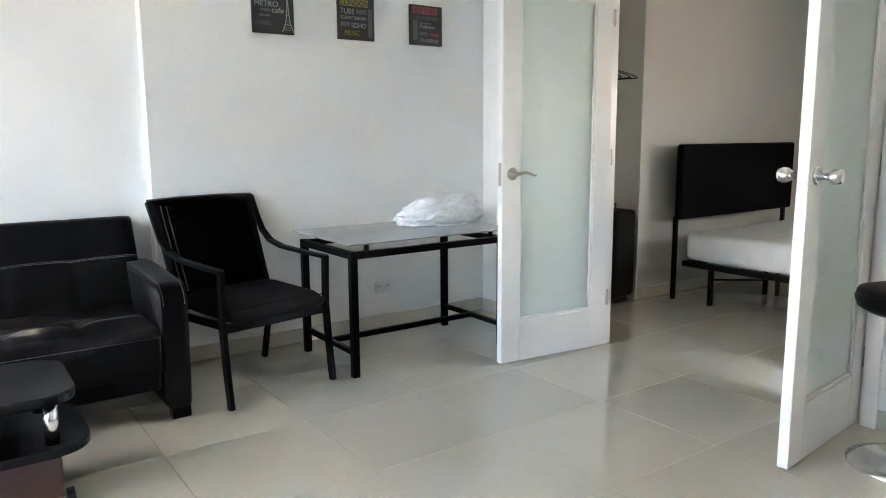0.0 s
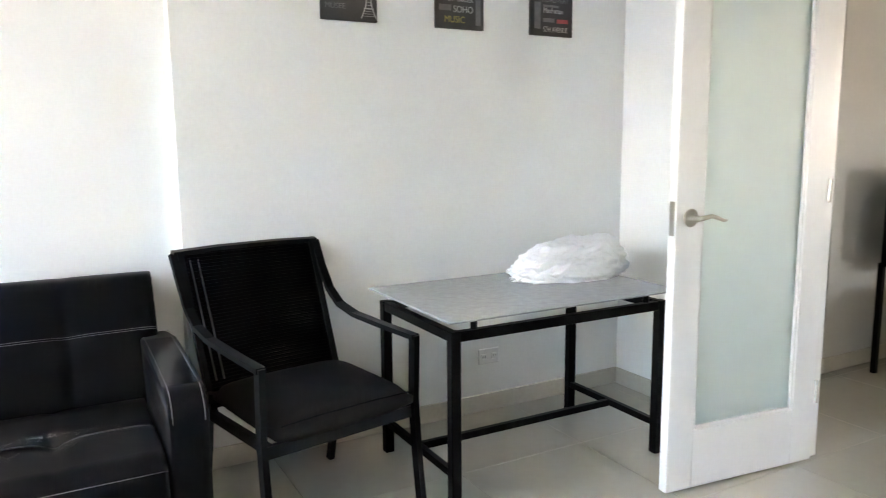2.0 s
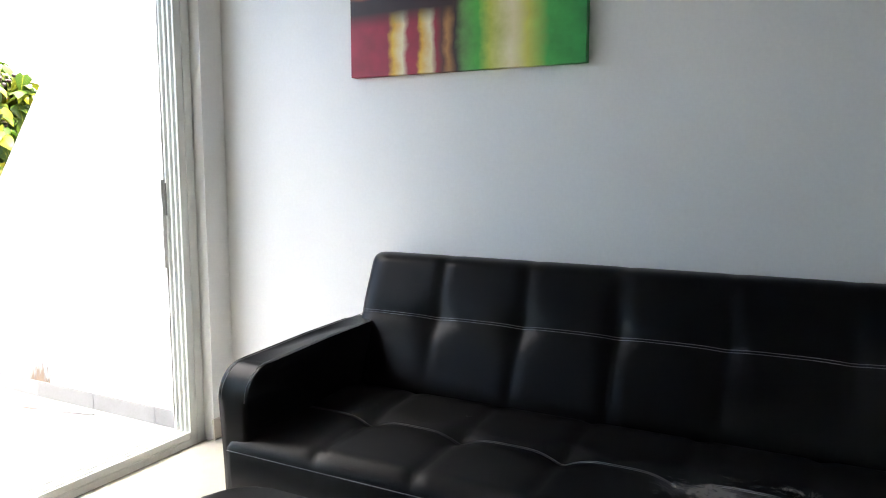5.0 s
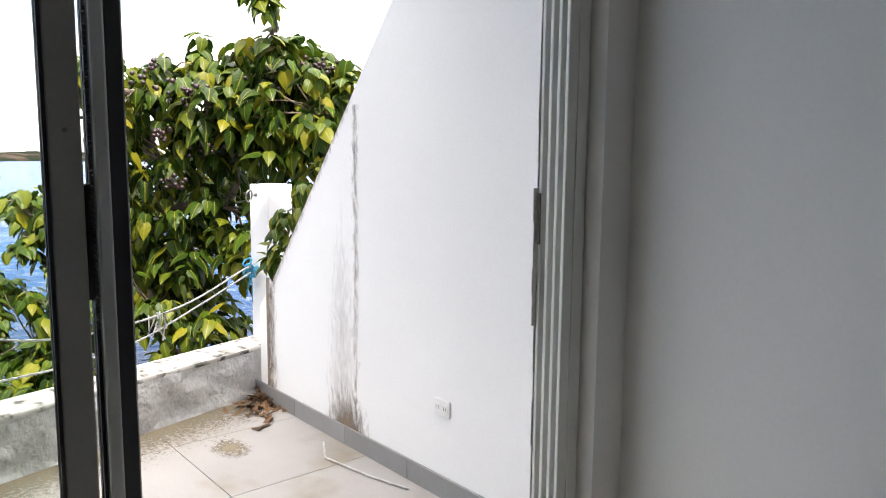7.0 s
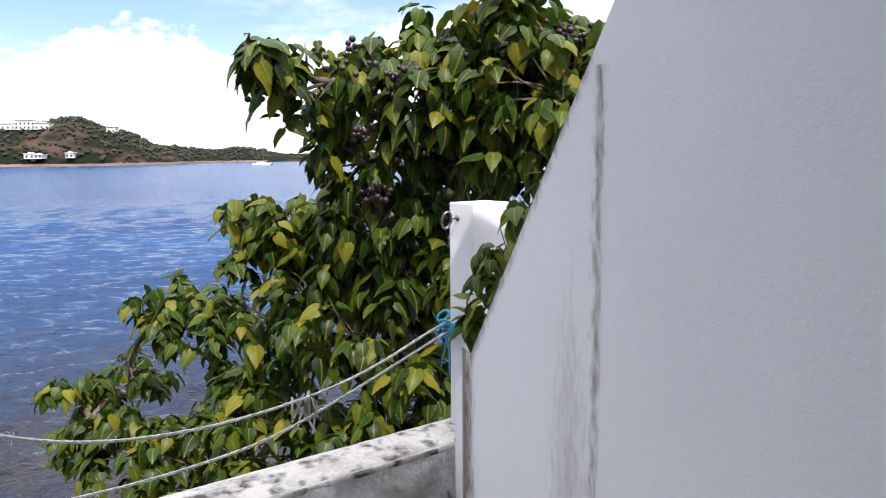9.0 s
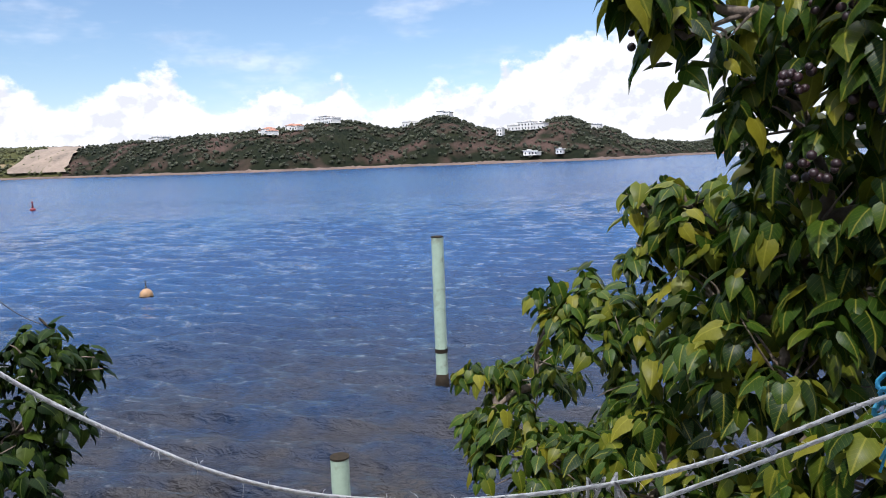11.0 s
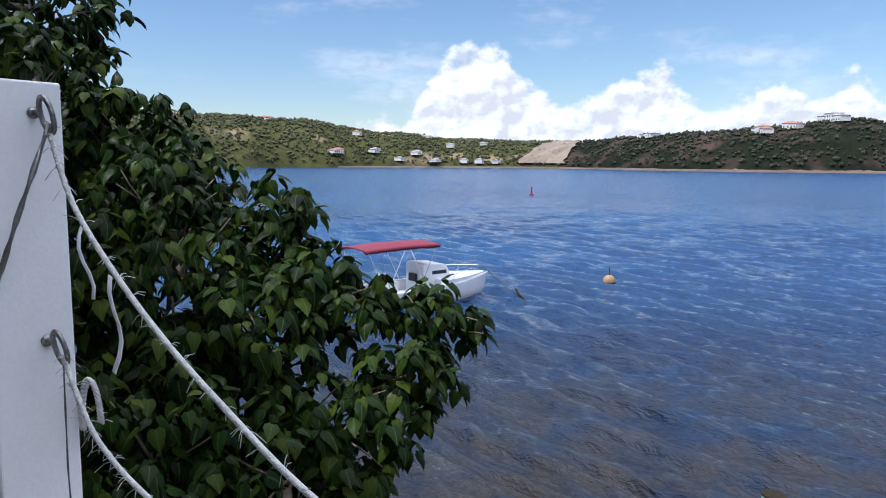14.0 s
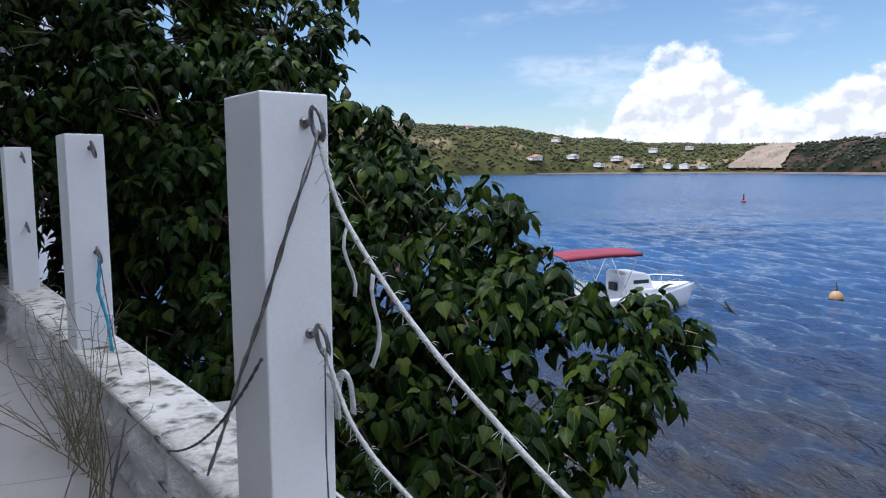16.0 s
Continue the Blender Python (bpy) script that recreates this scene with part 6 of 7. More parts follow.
bmesh.ops.create_icosphere(ball, subdivisions=1, radius=1.0)
ball_v = [v.co.copy() for v in ball.verts]
ball_f = [tuple(v.index for v in f.verts) for f in ball.faces]
ball.free()


def scrub(label, spans, count, size, material):
    """Crowns scattered over the far slopes, denser on the crest."""
    vs, fs = [], []
    for k in range(count):
        az = rb.uniform(*spans)
        p = land_point(az, rb.uniform(0.92, 1.02) if k % 5 == 0 else rb.uniform(0.03, 1.0))
        s = size * rb.uniform(0.5, 1.6)
        up = rb.uniform(0.6, 1.3) * (1.5 if k % 5 == 0 else 1.0)
        n0 = len(vs)
        for c in ball_v:
            q = Vector((c.x * s * 1.2, c.y * s * 1.2, c.z * s * up)) + p + Vector((0, 0, 1.7))
            vs.append(tuple(q + noise.noise_vector(q * 0.9) * 0.7))
        fs += [tuple(i + n0 for i in f) for f in ball_f]
    me = bpy.data.meshes.new("scrub")
    me.from_pydata(vs, [], fs)
    me.materials.append(material)
    tagged(new("scrub", me), label, "scrub", kind="stuff")


# headland crowns carry the same cloud shadow in their base colour
M_BUSH = mat("scrub foliage with cloud shade", (0.017, 0.022, 0.011), (0.036, 0.038, 0.018), 0.95, 0.4, 2.0, 0.0, per="island", amount=0.35)
M_OLIVE_BUSH = mat("olive scrub foliage", (0.030, 0.036, 0.013), (0.080, 0.080, 0.028), 0.95, 0.03, 1.5, 0.0, per="island", amount=0.35)
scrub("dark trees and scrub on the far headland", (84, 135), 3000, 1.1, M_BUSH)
scrub("olive scrub and trees on the far hillside", (134, 176), 4600, 1.25, M_OLIVE_BUSH)

# ---- boat, buoys, mooring pipes ----
boat = thing("motor_boat", "small white motor boat with a raspberry bimini moored in the bay", "boat", "", (-13.5, -23.3, SEA), 181)
boat.scale = (1.1, 1.1, 1.2)


def hull():
    bm = bmesh.new()
    rows = []
    for i in range(25):
        t = i / 24
        x = -3.0 + 6.1 * t
        half = 1.08 * (1 - max(0, (t - 0.45) / 0.55) ** 2.2) + 0.01
        sheer = 0.62 + 0.17 * t ** 2
        keel = -0.25 + 0.42 * max(0, (t - 0.72) / 0.28) ** 2
        rake = 0.35 * max(0, (t - 0.6) / 0.4) ** 2
        prof = [(half, sheer, rake), (half * 1.0, sheer - 0.07, rake * 0.9), (half * 0.94, 0.3, rake * 0.5), (half * 0.84, 0.08, rake * 0.2), (half * 0.5, -0.1 + keel * 0.3 + 0.1, 0), (0.0, keel, 0)]
        full = prof + [(-a, b, c) for a, b, c in prof[-2::-1]]
        rows.append([bm.verts.new((x + c, a, b)) for a, b, c in full])
    for a, b in zip(rows, rows[1:]):
        for k in range(len(a) - 1):
            bm.faces.new((a[k], a[k + 1], b[k + 1], b[k]))
    bm.faces.new(rows[0])
    # gunwale and cockpit
    for a, b in zip(rows, rows[1:]):
        for k, s in ((0, 1), (-1, -1)):
            pa, pb = a[k].co, b[k].co
            q = [bm.verts.new((p.x, p.y * 0.86, p.z + 0.01)) for p in (pa, pb)]
            bm.faces.new((a[k], b[k], q[1], q[0]))
    return bm


part("hull", hull(), M_HULL, boat, "white hull", True)
part("bottom_paint", boxes((-3.0, 1.9, -0.88, 0.88, -0.03, 0.075), bevel=0.03), M_NAVY, boat, "navy waterline band")
part("cockpit_floor", boxes((-2.95, 0.6, -0.9, 0.9, 0.28, 0.32)), M_HULL, boat)
fd = bmesh.new()
prism(fd, [(0.55, -0.9), (1.2, -0.92), (2.0, -0.68), (2.7, -0.34), (3.25, 0.0), (2.7, 0.34), (2.0, 0.68), (1.2, 0.92), (0.55, 0.9)], "z", 0.62, 0.83)
part("foredeck", fd, M_HULL, boat)
cb = prism(bmesh.new(), [(0.05, 0.32), (0.05, 1.28), (0.15, 1.36), (0.95, 1.30), (1.1, 1.2), (1.28, 0.83), (1.28, 0.5)], "y", -0.55, 0.55)
bmesh.ops.bevel(cb, geom=cb.edges[:], offset=0.05, segments=2, profile=0.5, affect="EDGES")
part("cabin", cb, M_HULL, boat)
for s in (-1, 1):
    part("cabin_window", boxes(*[(0.42, 1.05, min(s * 0.548, s * 0.556), max(s * 0.548, s * 0.556), 0.98, 1.10)], bevel=0.003), M_WINDOW, boat)
part("console", boxes((-1.35, -0.85, -0.35, 0.35, 0.32, 0.86), (-1.32, -1.22, -0.3, 0.3, 0.86, 1.1), bevel=0.03), M_HULL, boat)
part("helm", boxes((-0.08, 0.03, -0.2, 0.2, 0.75, 1.0), bevel=0.02), M_RUBBER, boat)
part("outboard", boxes((-3.35, -3.02, -0.18, 0.18, 0.35, 0.95), (-3.28, -3.12, -0.08, 0.08, -0.4, 0.35), bevel=0.05), M_RUBBER, boat)
bi = bmesh.new()
g = {}
for i in range(25):
    for j in range(9):
        u, v = i / 24, j / 8 * 2 - 1
        for s in (0, 1):
            g[i, j, s] = bi.verts.new((-2.45 + 3.0 * u, v * 0.85, 1.98 + 0.035 * math.sin(math.pi * u) + 0.05 * u - 0.06 * v * v - (0.03 if s else 0) + 0.018 * noise.noise((u * 9, v * 3, s)) - (0.07 * s * (abs(v) > 0.9))))
for i in range(24):
    for j in range(8):
        for s in (0, 1):
            bi.faces.new((g[i, j, s], g[i + 1, j, s], g[i + 1, j + 1, s], g[i, j + 1, s]))
for i in range(24):
    for j in (0, 8):
        bi.faces.new((g[i, j, 0], g[i + 1, j, 0], g[i + 1, j, 1], g[i, j, 1]))
for j in range(8):
    for i in (0, 24):
        bi.faces.new((g[i, j, 0], g[i, j + 1, 0], g[i, j + 1, 1], g[i, j, 1]))
part("bimini", bi, M_BIMINI, boat, "raspberry canvas bimini", True)
for s in (-0.85, 0.85):
    for a, b in (((-1.7, s, 0.64), (-2.35, s, 1.86)), ((-1.5, s, 0.64), (-1.9, s, 1.86)), ((0.0, s, 0.66), (-0.7, s, 1.9)), ((-0.3, s, 0.66), (0.35, s, 1.86))):
        part("bimini_pole", tube(bmesh.new(), [a, b], 0.016, 8), M_CHROME, boat)
rail = bmesh.new()
for s in (-1, 1):
    tube(rail, [(0.9, s * 0.95, 0.78), (1.3, s * 0.9, 1.02), (2.2, s * 0.6, 1.06), (3.1, s * 0.18, 1.02)], 0.014, 6)
    for x, y in ((1.7, 0.78), (2.4, 0.5)):
        tube(rail, [(x, s * y, 0.8), (x, s * y * 0.95, 1.05)], 0.012, 6)
part("bow_rail", rail, M_CHROME, boat)
rope("mooring_line", sag((-17.2, -23.25, SEA + 1.05), (-17.75, -22.0, SEA + 0.12), 0.10, 10), 0.018, M_WIRE, "dark mooring line running from the bow into the water", "mooring line", 0, 1)
rope("mooring_line", [(-17.85, -22.2, SEA + 0.30), (-17.6, -21.7, SEA + 0.16), (-17.4, -21.3, SEA + 0.12), (-17.16, -20.8, SEA + 0.06), (-17.0, -20.5, SEA - 0.04)], 0.05, M_ALGAE, "weed covered end of a mooring line", "mooring line", 40, 1)
sail = thing("sailing_yacht", "white sailing yacht moored far out in the bay", "yacht", "", (-470.0, 46.0, SEA), 62)
part("hull", prism(bmesh.new(), [(-6, 0.2), (-6, 1.5), (7, 1.7), (5.6, 0.2)], "y", -1.6, 1.6), M_HULL, sail)
part("cabin", box(bmesh.new(), -3.5, 2, -1, 1, 1.5, 2.4, 0.2), M_HULL, sail)
part("mast", tube(bmesh.new(), [(0.8, 0, 1.5), (0.8, 0, 15)], 0.1, 8), M_STEEL, sail)


def mooring_pipe(x, y, top, r, label, ring):
    ob = thing("mooring_pipe", label, "pipe", "pipes standing in the water", (x, y, SEA))
    h = top - SEA
    bm = bmesh.new()
    tube(bm, [(0, 0, 0.42 if ring else -0.3), (0.01, 0, h * 0.5), (0, 0, h)], r, 24, closed=False)
    tube(bm, [(0, 0, 0.6), (0, 0, h)], r * 0.88, 24, closed=True)
    part("shaft", bm, M_PIPE, ob, "", True)
    part("rim", tube(bmesh.new(), [(0, 0, h - 0.02), (0, 0, h + 0.006)], r * 1.06, 24), M_ALGAE, ob, "black stained rim")
    if ring:
        part("collar", tube(bmesh.new(), [(0, 0, h - 2.83), (0, 0, h - 2.73)], r * 1.08, 24), M_ALGAE, ob, "dark growth ring")
        bm = tube(bmesh.new(), [(0, 0, -0.4), (0, 0, 0.0), (0, 0, 0.22), (0, 0, 0.44)], r, 20, [r * 1.25, r * 1.3, r * 1.22, r * 1.04])
        for v in bm.verts:
            v.co += Vector((noise.noise(v.co * 9), noise.noise(v.co * 9 + Vector((4, 0, 0))), 0)) * 0.03
        part("crust", bm, M_ALGAE, ob, "dark algae crust at the waterline", True)
    return ob


mooring_pipe(-13.517, -5.42, -0.783, 0.145, "tall pale green pipe with dark foot in the water", True)
mooring_pipe(-7.05, -5.13, -3.516, 0.145, "short pale green pipe stub in the water", False)
bu = thing("mooring_buoy", "faded orange mooring buoy floating in the bay", "buoy", "", (-23.3, -21.95, SEA + 0.06))
part("float", lathe(bmesh.new(), [(0.0, -0.2), (0.2, -0.14), (0.29, 0.05), (0.25, 0.24), (0.12, 0.36), (0.0, 0.38)], 20), M_BUOY, bu, "", True)
part("band", lathe(bmesh.new(), [(0.2, -0.16), (0.285, -0.02), (0.297, 0.05), (0.296, 0.055), (0.2, 0.05)], 20), M_ALGAE, bu, "", True)
part("ring", tube(bmesh.new(), [(0.06 * math.cos(a), 0, 0.44 + 0.06 * math.sin(a)) for a in [2 * math.pi * k / 10 for k in range(11)]], 0.015, 6, closed=False), M_STEEL, bu)
part("mast", tube(bmesh.new(), [(0, 0, 0.36), (0, 0, 0.72)], 0.022, 8), M_ALGAE, bu)
rbu = thing("channel_buoy", "red channel buoy far out in the bay", "buoy", "", (-84.16, -91.66, SEA))
rbu.scale = (0.75, 0.75, 0.85)
part("float", lathe(bmesh.new(), [(0.0, -0.3), (0.5, -0.2), (0.55, 0.25), (0.35, 0.4), (0.0, 0.4)], 16), M_REDBUOY, rbu, "", True)
part("tower", lathe(bmesh.new(), [(0.2, 0.4), (0.12, 1.2), (0.12, 1.25), (0.18, 1.3), (0.18, 1.6), (0.0, 1.62)], 12), M_REDBUOY, rbu, "", True)

# ---- trees ----
LEAF_V = [(x * 0.84, y, z) for x, y, z in [(0, 0.0, 0.0), (-0.22, -0.11, -0.02), (-0.43, 0.06, -0.07), (-0.45, 0.30, -0.09), (-0.27, 0.66, -0.10), (0, 1.04, -0.26), (0.27, 0.66, -0.10), (0.45, 0.30, -0.09), (0.43, 0.06, -0.07), (0.22, -0.11, -0.02), (0, 0.30, 0.03), (0, 0.66, -0.03)]]
LEAF_F = [(0, 1, 2, 10), (2, 3, 10), (3, 4, 11, 10), (4, 5, 11), (5, 6, 11), (6, 7, 10, 11), (7, 8, 10), (8, 9, 0, 10)]


def leaf_poses(rnd, clumps, scale, per_area):
    """Leaf poses over clumps of (x, y, z, radius): umbrellas of hanging blades round the twig tips."""
    out = []
    for x, y, z, r in clumps:
        for k in range(max(3, int(per_area * r * r / 8))):
            d = Vector((rnd.gauss(0, 1), rnd.gauss(0, 1), rnd.gauss(0, 0.85))).normalized()
            lump = 1 + 0.38 * noise.noise(d * 2.3 + Vector((x, y, z)) * 3)
            heart = Vector((x, y, z)) + d * r * lump * rnd.uniform(0.62, 1.0)
            axis = Vector((d.x * 0.6, d.y * 0.6, d.z * 0.4 + 0.85)).normalized()
            u = axis.orthogonal().normalized()
            v = axis.cross(u)
            n = rnd.randint(6, 9)
            turn = rnd.uniform(0, 6.28)
            for i in range(n):
                a = turn + 2.4 * i
                polar = radians(18 + 92 * (i + 0.5) / n + rnd.gauss(0, 9))
                stalk = axis * math.cos(polar) + (u * math.cos(a) + v * math.sin(a)) * math.sin(polar)
                s = scale * rnd.choice((0.6, 0.8, 0.95, 1.05, 1.15)) * rnd.uniform(0.88, 1.12)
                p = heart + stalk * scale * rnd.uniform(0.35, 0.75)
                tip = (stalk * 0.6 + Vector((rnd.gauss(0, 0.22), rnd.gauss(0, 0.22), -0.8 + rnd.gauss(0, 0.2)))).normalized()
                nor = stalk + Vector((rnd.gauss(0, 0.2), rnd.gauss(0, 0.2), 0.45))
                nor = (nor - tip * nor.dot(tip)).normalized()
                side = tip.cross(nor)
                out.append(Matrix(((side.x * s, tip.x * s, nor.x * s, p.x), (side.y * s, tip.y * s, nor.y * s, p.y), (side.z * s, tip.z * s, nor.z * s, p.z), (0, 0, 0, 1))))
    return out


def leaf_mesh(name, poses, material):
    base = np.array([(*v, 1.0) for v in LEAF_V])
    verts = np.concatenate([base @ np.array(m).T[:, :3] for m in poses])
    n = len(LEAF_V)
    faces = [tuple(i + n * k for i in f) for k in range(len(poses)) for f in LEAF_F]
    me = bpy.data.meshes.new(name)
    me.from_pydata(verts.tolist(), [], faces)
    flat_uv = np.array([LEAF_V[i][:2] for f in LEAF_F for i in f])
    me.uv_layers.new(name="blade").data.foreach_set("uv", np.tile(flat_uv, (len(poses), 1)).ravel())
    me.materials.append(material)
    me.shade_smooth()
    return me


def limb(bm, a, b, r0, r1, bend, rnd, n=9):
    a, b = Vector(a), Vector(b)
    k1 = Vector((rnd.uniform(-1, 1), rnd.uniform(-1, 1), rnd.uniform(-0.3, 1))) * bend
    pts = [a.lerp(b, t) + k1 * math.sin(math.pi * t) + 0.03 * Vector((noise.noise((t * 5, a.x, 1)), noise.noise((t * 5, a.y, 2)), 0)) for t in [i / n for i in range(n + 1)]]
    tube(bm, pts, r0, 7, [r0 + (r1 - r0) * t for t in [i / n for i in range(n + 1)]])
    return pts


def tree(label, base, fork, clumps, scale, per_area, seed, single, green, green_one):
    rnd = random.Random(seed)
    ob = thing("tree", label, "tree", "trees on the bank", base)
    inv = Matrix.Translation(-Vector(base))
    tb = bmesh.new()
    limb(tb, base, fork, 0.13, 0.085, 0.12, rnd)
    trunk = part("trunk", tb, M_BARK, ob, "grey brown trunk", True)
    trunk.matrix_parent_inverse = inv
    hubs = [Vector(fork)]
    lb = bmesh.new()
    for x, y, z, r in sorted(clumps, key=lambda c: (Vector(c[:3]) - Vector(fork)).length):
        c = Vector((x, y, z))
        near = min(hubs, key=lambda h: (h - c).length)
        pts = limb(lb, near, c, min(0.035, 0.006 + 0.12 * r), 0.006, min(0.10, r), rnd)
        hubs.append(pts[6])
        hubs.append(c)
        for k in range(int(7 * r / 0.4) + 2):
            d = Vector((rnd.gauss(0, 1), rnd.gauss(0, 1), rnd.gauss(0.2, 0.7))).normalized()
            limb(lb, pts[rnd.randrange(5, 9)], c + d * r * 0.92, 0.009, 0.003, 0.04, rnd, 5)
    lo = part("branch", lb, M_BARK, ob, "bent grey brown limbs", True)
    lo.matrix_parent_inverse = inv
    poses = leaf_poses(rnd, clumps, scale, per_area)
    me = leaf_mesh("crown", poses, green)
    crown = tagged(new("crown", me), "drooping heart-shaped green and yellow leaves", kind="stuff")
    crown.parent = ob
    crown.matrix_parent_inverse = inv
    one = leaf_mesh("leaf", [Matrix.Identity(4)], green_one)
    for m in leaf_poses(rnd, single, scale * 1.1, 850) if single else []:
        lf = new("leaf", one)
        lf.parent = ob
        lf.matrix_parent_inverse = inv
        lf.matrix_basis = m
    return ob


RIGHT = ((-1.32, -0.18, 0.74, 0.21), (-1.25, 0.13, 0.48, 0.24), (-1.25, -0.09, 0.3, 0.23), (-1.13, 0.23, 0.77, 0.21), (-1.55, -0.35, 0.45, 0.16), (-0.89, 0.27, 0.22, 0.24), (0.27, 0.71, 2.11, 0.07), (0.27, 0.79, 1.95, 0.07), (0.28, 0.84, 1.81, 0.08), (0.25, 0.63, 2.26, 0.07), (-2.9, -1.71, -0.79, 0.21), (-2.51, -1.6, -1.15, 0.24), (-2.31, -0.99, -0.08, 0.2), (-1.62, -0.38, 0.76, 0.17), (-0.15, -0.23, 1.47, 0.17), (0.05, -0.42, 1.61, 0.09), (-0.54, 0.25, 1.21, 0.32), (-0.12, 0.51, 1.5, 0.29), (0.25, 1.04, 1.5, 0.4), (-0.41, 1.11, 1.61, 0.35), (-0.68, 1.51, 1.61, 0.45), (-0.61, 0.38, 0.74, 0.37), (0.12, -0.43, 1.67, 0.08), (-0.15, -0.11, 1.61, 0.15), (-0.48, 0.18, 1.5, 0.23), (-0.41, 0.46, 1.71, 0.17), (-0.25, 0.72, 1.74, 0.27), (-0.08, 0.98, 1.66, 0.27), (0.05, 1.2, 1.66, 0.29), (0.15, 1.31, 1.47, 0.32), (-0.08, 0.88, 1.4, 0.29), (0.09, 1.12, 1.26, 0.29), (-0.25, 0.65, 1.26, 0.27), (-0.48, 0.33, 1.69, 0.13), (-0.54, 0.78, 1.69, 0.24), (-0.28, 1.18, 1.67, 0.32), (-0.15, 0.84, 0.68, 0.43), (-0.68, 0.22, 0.08, 0.4), (-0.41, 0.45, -0.32, 0.45), (-1.41, -0.02, 0.61, 0.29), (-2.21, -0.18, 0.65, 0.21), (-2.34, -0.71, -0.09, 0.35), (-1.74, -0.35, -0.25, 0.45), (-1.87, -1.15, -0.99, 0.37), (-2.87, -1.28, -0.81, 0.32), (-1.28, -0.22, -0.79, 0.51), (-0.81, 0.11, -0.99, 0.53), (-1.34, 0.91, 0.41, 0.67), (-1.61, 1.44, 1.34, 0.6), (-2.21, -0.68, -1.32, 0.47), (-1.48, -0.82, -1.58, 0.53))
SPRAY = ((-0.38, 0.27, 1.61, 0.19), (0.12, 0.78, 1.79, 0.2), (-0.25, 0.41, 1.05, 0.21), (-0.41, 0.25, 0.41, 0.2), (0.32, 0.91, 1.08, 0.2))
tree("green tree with drooping heart-shaped leaves and dark fruit", (-1.2, 1.3, -3.6), (-1.0, 0.5, -0.8), RIGHT, 0.124, 2050, 21, SPRAY, M_LEAF, M_LEAF_OB)
LEFT = ((1.17, -6.76, 2.0, 0.7), (1.98, -6.84, 1.87, 0.8), (2.85, -7.29, 1.9, 0.9), (2.1, -6.1, 1.26, 0.6), (0.72, -5.74, 0.95, 0.45), (0.50, -5.36, 0.68, 0.38), (0.14, -4.79, 0.50, 0.28), (-0.05, -4.42, 0.20, 0.27), (-0.16, -4.1, 0.0, 0.25), (-0.43, -3.81, -0.06, 0.22), (-0.62, -3.65, -0.13, 0.13), (-0.22, -3.7, -0.37, 0.3), (0.2, -3.64, -0.6, 0.4), (0.72, -4.76, 0.14, 0.6), (0.35, -4.36, -0.1, 0.5), (0.85, -4.02, -0.42, 0.5), (0.6, -3.5, -0.75, 0.45), (1.2, -3.75, -0.62, 0.45), (1.75, -5.5, 0.6, 0.6))
LEFT2 = ((1.5, -4.9, 0.0, 0.5), (2.2, -6.3, 0.55, 0.6), (1.0, -3.2, -1.1, 0.5), (2.4, -7.4, 1.0, 0.8), (1.3, -5.9, 1.3, 0.5), (3.2, -8.2, 2.3, 0.9), (2.2, -7.6, 2.9, 0.7), (1.6, -4.4, -0.5, 0.5), (2.0, -5.4, -0.3, 0.5), (2.3, -5.9, -0.1, 0.5), (0.3, -4.3, -0.8, 0.5), (0.9, -5.0, -0.6, 0.6), (1.3, -6.3, 0.5, 0.7), (0.75, -5.1, 0.55, 0.45), (2.55, -6.6, 0.0, 0.5), (2.93, -6.0, 0.72, 0.5), (3.11, -6.6, 1.08, 0.6))
tree("dense dark green tree with heart-shaped leaves overhanging the water", (1.0, -6.5, -3.4), (1.0, -5.6, -0.8), LEFT + LEFT2, 0.098, 3200, 33, ((0.05, -4.6, 0.55, 0.2), (-0.4, -3.8, 0.0, 0.14), (0.3, -4.2, 0.15, 0.25)), M_SHADELEAF, M_SHADELEAF_OB)
# fruit
fr = bmesh.new()
rf = random.Random(6)
for x, y, z, n, s in ((-0.15, -0.3, 1.53, 26, 0.067), (-0.08, 0.02, 1.67, 16, 0.08), (-0.01, 0.27, 1.57, 26, 0.067), (-0.09, 0.14, 1.3, 14, 0.053), (-0.04, 0.21, 0.97, 14, 0.053), (0.36, 1.07, 1.78, 22, 0.08), (-0.01, 0.41, 1.21, 14, 0.053), (-0.28, 0.65, 1.77, 14, 0.08), (0.12, 0.71, 1.61, 12, 0.067)):
    for k in range(n):
        p = Vector((x + rf.gauss(0, s), y + rf.gauss(0, s), z + rf.gauss(0, s * 0.55)))
        bmesh.ops.create_icosphere(fr, subdivisions=2, radius=rf.uniform(0.0135, 0.019), matrix=Matrix.Translation(p))
tagged(link("fruit", fr, M_FRUIT, True), "clusters of dark purple fruit hanging in the tree", "fruit", kind="stuff")
# creeper over the wall's low end
cr = thing("creeper", "green creeper hanging over the sloping wall beside the post", "creeper", "", (1.40, 0.33, 0.40))
rc = random.Random(9)
cm = leaf_mesh("foliage", leaf_poses(rc, ((1.49, 0.19, 0.80, 0.06), (1.53, 0.18, 0.70, 0.07), (1.60, 0.24, 0.86, 0.08), (1.68, 0.28, 1.0, 0.10), (1.46, 0.17, 0.60, 0.04)), 0.072, 4200), M_LEAF)
fo = new("foliage", cm)
fo.parent = cr
fo.matrix_parent_inverse = Matrix.Translation((-1.40, -0.33, -0.40))
sb = bmesh.new()
for k in range(6):
    limb(sb, (1.55 + 0.05 * k, 0.42, 0.4), (1.44 + 0.03 * k, 0.19, 0.7 + 0.06 * k), 0.006, 0.002, 0.05, rc, 6)
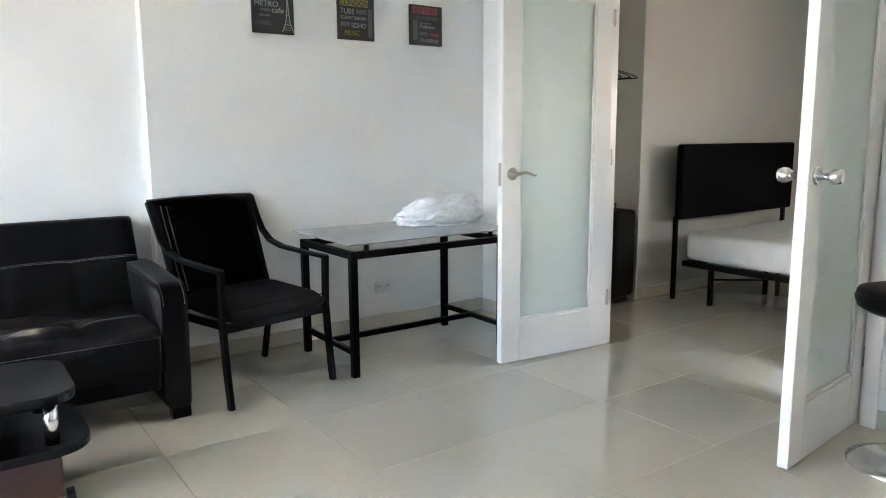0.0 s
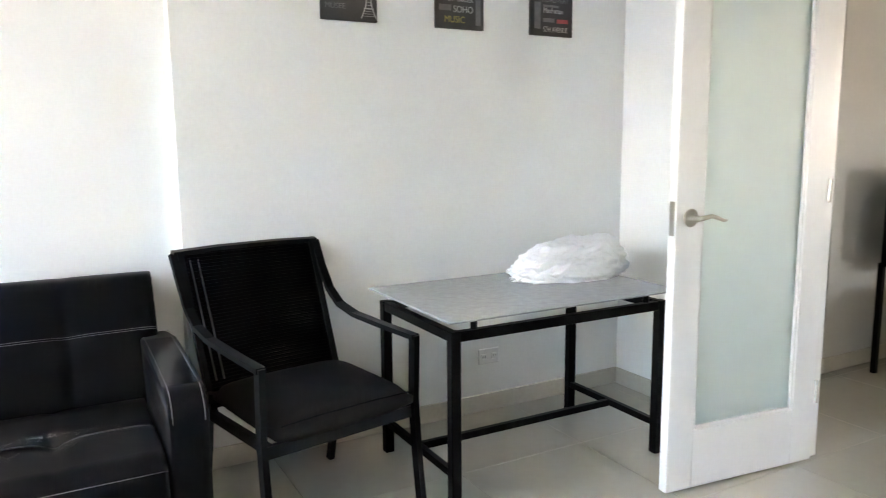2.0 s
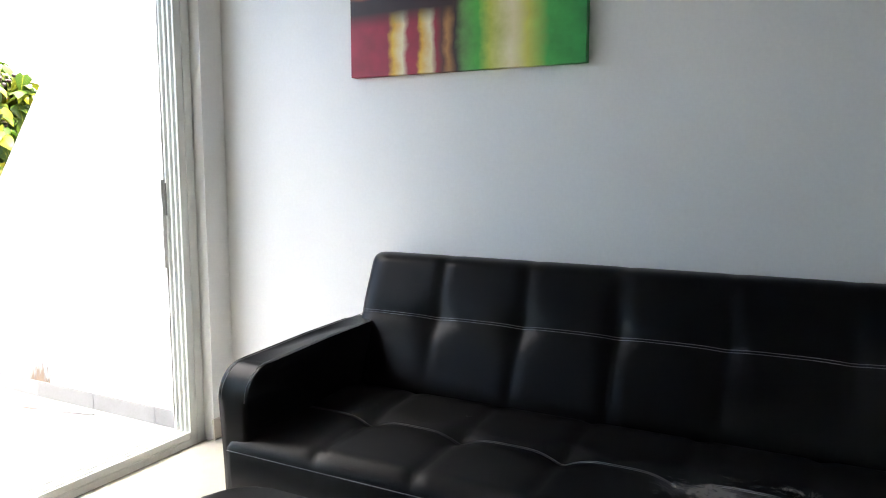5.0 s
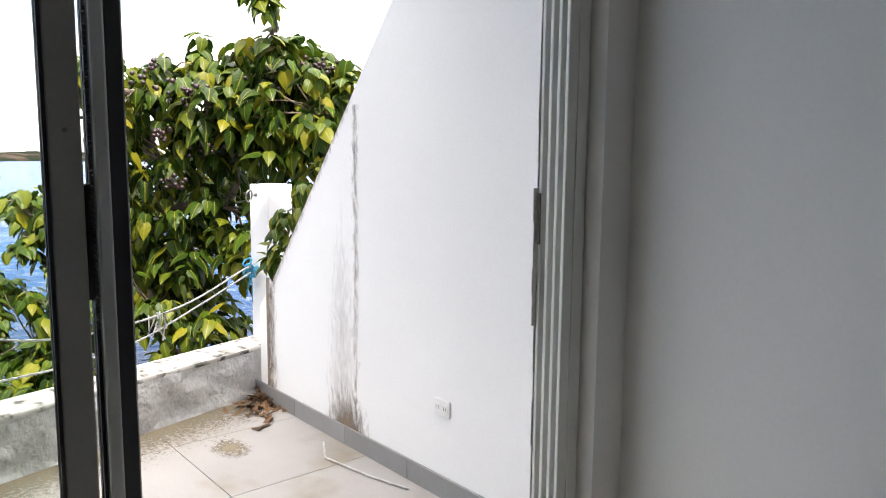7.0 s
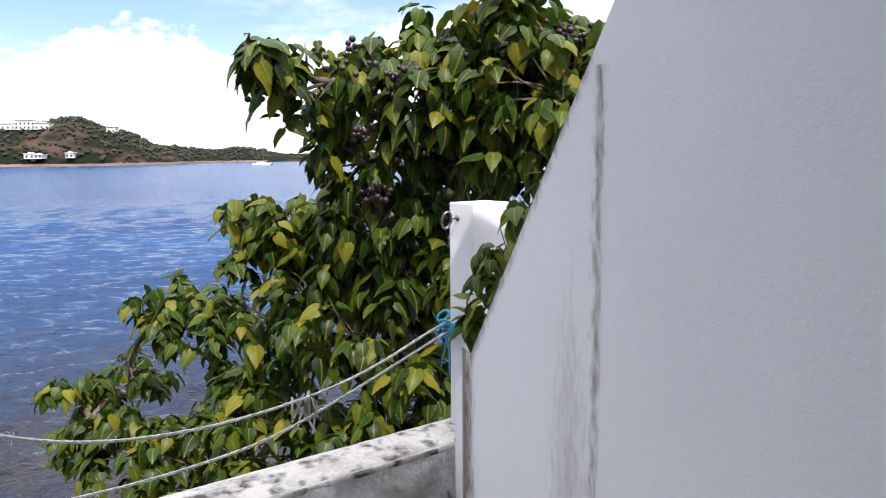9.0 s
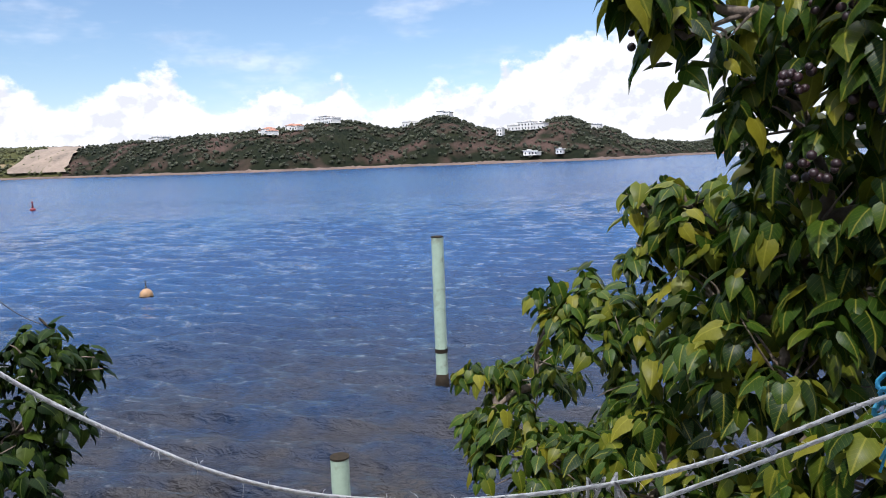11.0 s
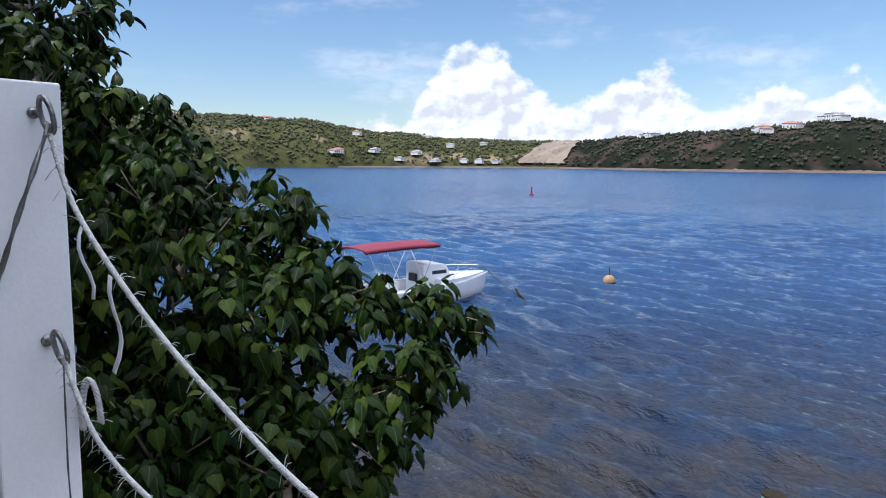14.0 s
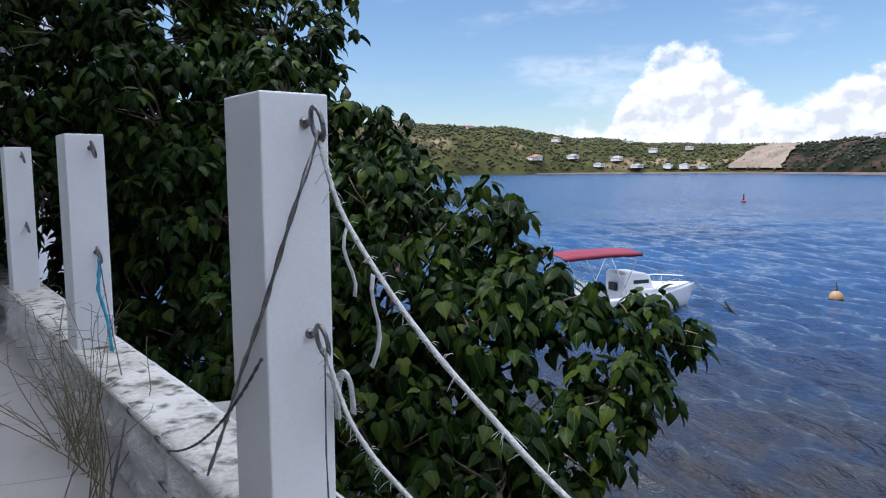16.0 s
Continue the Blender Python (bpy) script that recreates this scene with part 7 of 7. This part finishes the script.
o = part("stem", sb, M_BARK, cr)
o.matrix_parent_inverse = Matrix.Translation((-1.40, -0.33, -0.40))
# dry weed at the far end of the balcony
wd = bmesh.new()
rw = random.Random(15)
for k in range(46):
    p = row_point(3.2 + rw.uniform(-0.25, 0.5), 0.06 + rw.uniform(0, 0.08), BZ)
    q = p + Vector((rw.gauss(0.05, 0.12), rw.gauss(0, 0.12), rw.uniform(0.15, 0.55)))
    pts = limb(wd, p, q, 0.0022, 0.0008, 0.05, rw, 5)
    for j in (2, 3, 4, 5):
        e = pts[j] + Vector((rw.gauss(0, 0.05), rw.gauss(0, 0.05), rw.uniform(-0.01, 0.05)))
        tube(wd, [pts[j], e], 0.0009, 3)
M_WEED = mat("dry weed", (0.20, 0.17, 0.10), (0.10, 0.09, 0.05), 0.9, 20, 100, 0.1)
tagged(link("dry_weed", wd, M_WEED), "dry straggly weed growing along the parapet", "weed", kind="stuff")

# ---- tiles ----
def tile_mesh(name, w, d, t, material):
    bm = bmesh.new()
    b = 0.0012
    lo = [bm.verts.new((x, y, -t)) for x, y in ((0, 0), (w, 0), (w, d), (0, d))]
    md = [bm.verts.new((x, y, -b)) for x, y in ((0, 0), (w, 0), (w, d), (0, d))]
    hi = [bm.verts.new((x, y, 0)) for x, y in ((b, b), (w - b, b), (w - b, d - b), (b, d - b))]
    for a, c in ((lo, md), (md, hi)):
        for k in range(4):
            bm.faces.new((a[k], a[(k + 1) % 4], c[(k + 1) % 4], c[k]))
    bm.faces.new(hi)
    me = bpy.data.meshes.new(name)
    bm.to_mesh(me)
    bm.free()
    me.materials.append(material)
    return me


tile = tile_mesh("tile", 0.5985, 0.5985, 0.011, M_TILE)
for i in range(14):
    for j in range(10):
        x, y = 3.715 + 0.6 * i, -0.02 - 0.6 * (j + 1)
        if x > 12 or y < -5.9:
            continue
        o = new("tile", tile)
        o.location = (x, y, 0)
        o.parent = part_floor
alcove = tile_mesh("tile", 0.5985, 0.035, 0.011, M_TILE)
for i in range(10):
    o = new("tile", alcove)
    o.location = (3.715 + 0.6 * i, -0.02, 0)
    o.parent = part_floor
btile = tile_mesh("tile", 0.597, 0.597, 0.011, M_BALTILE)
for i in range(5):
    for j in range(12):
        x, y = 3.578 - 0.6 * (i + 1), 0.093 - 0.6 * (j + 1)
        edge = P0 + U * ((P0.y - (y + 0.3)) / math.cos(0.29))
        if x + 0.62 < edge.x:
            continue
        o = new("tile", btile)
        o.location = (x, y, BZ)
        o.parent = balcony_floor
sk = tile_mesh("skirting_tile", 0.447, 0.085, 0.009, M_BALSKIRT)
for i in range(5):
    o = new("skirting_tile", sk)
    o.matrix_basis = Matrix.Translation((3.57 - 0.45 * (i + 1), YB - 0.0005, BZ + 0.0)) @ Euler((radians(90), 0, 0)).to_matrix().to_4x4()
    o.location.y = YB - 0.010
    o.parent = side_wall_ob
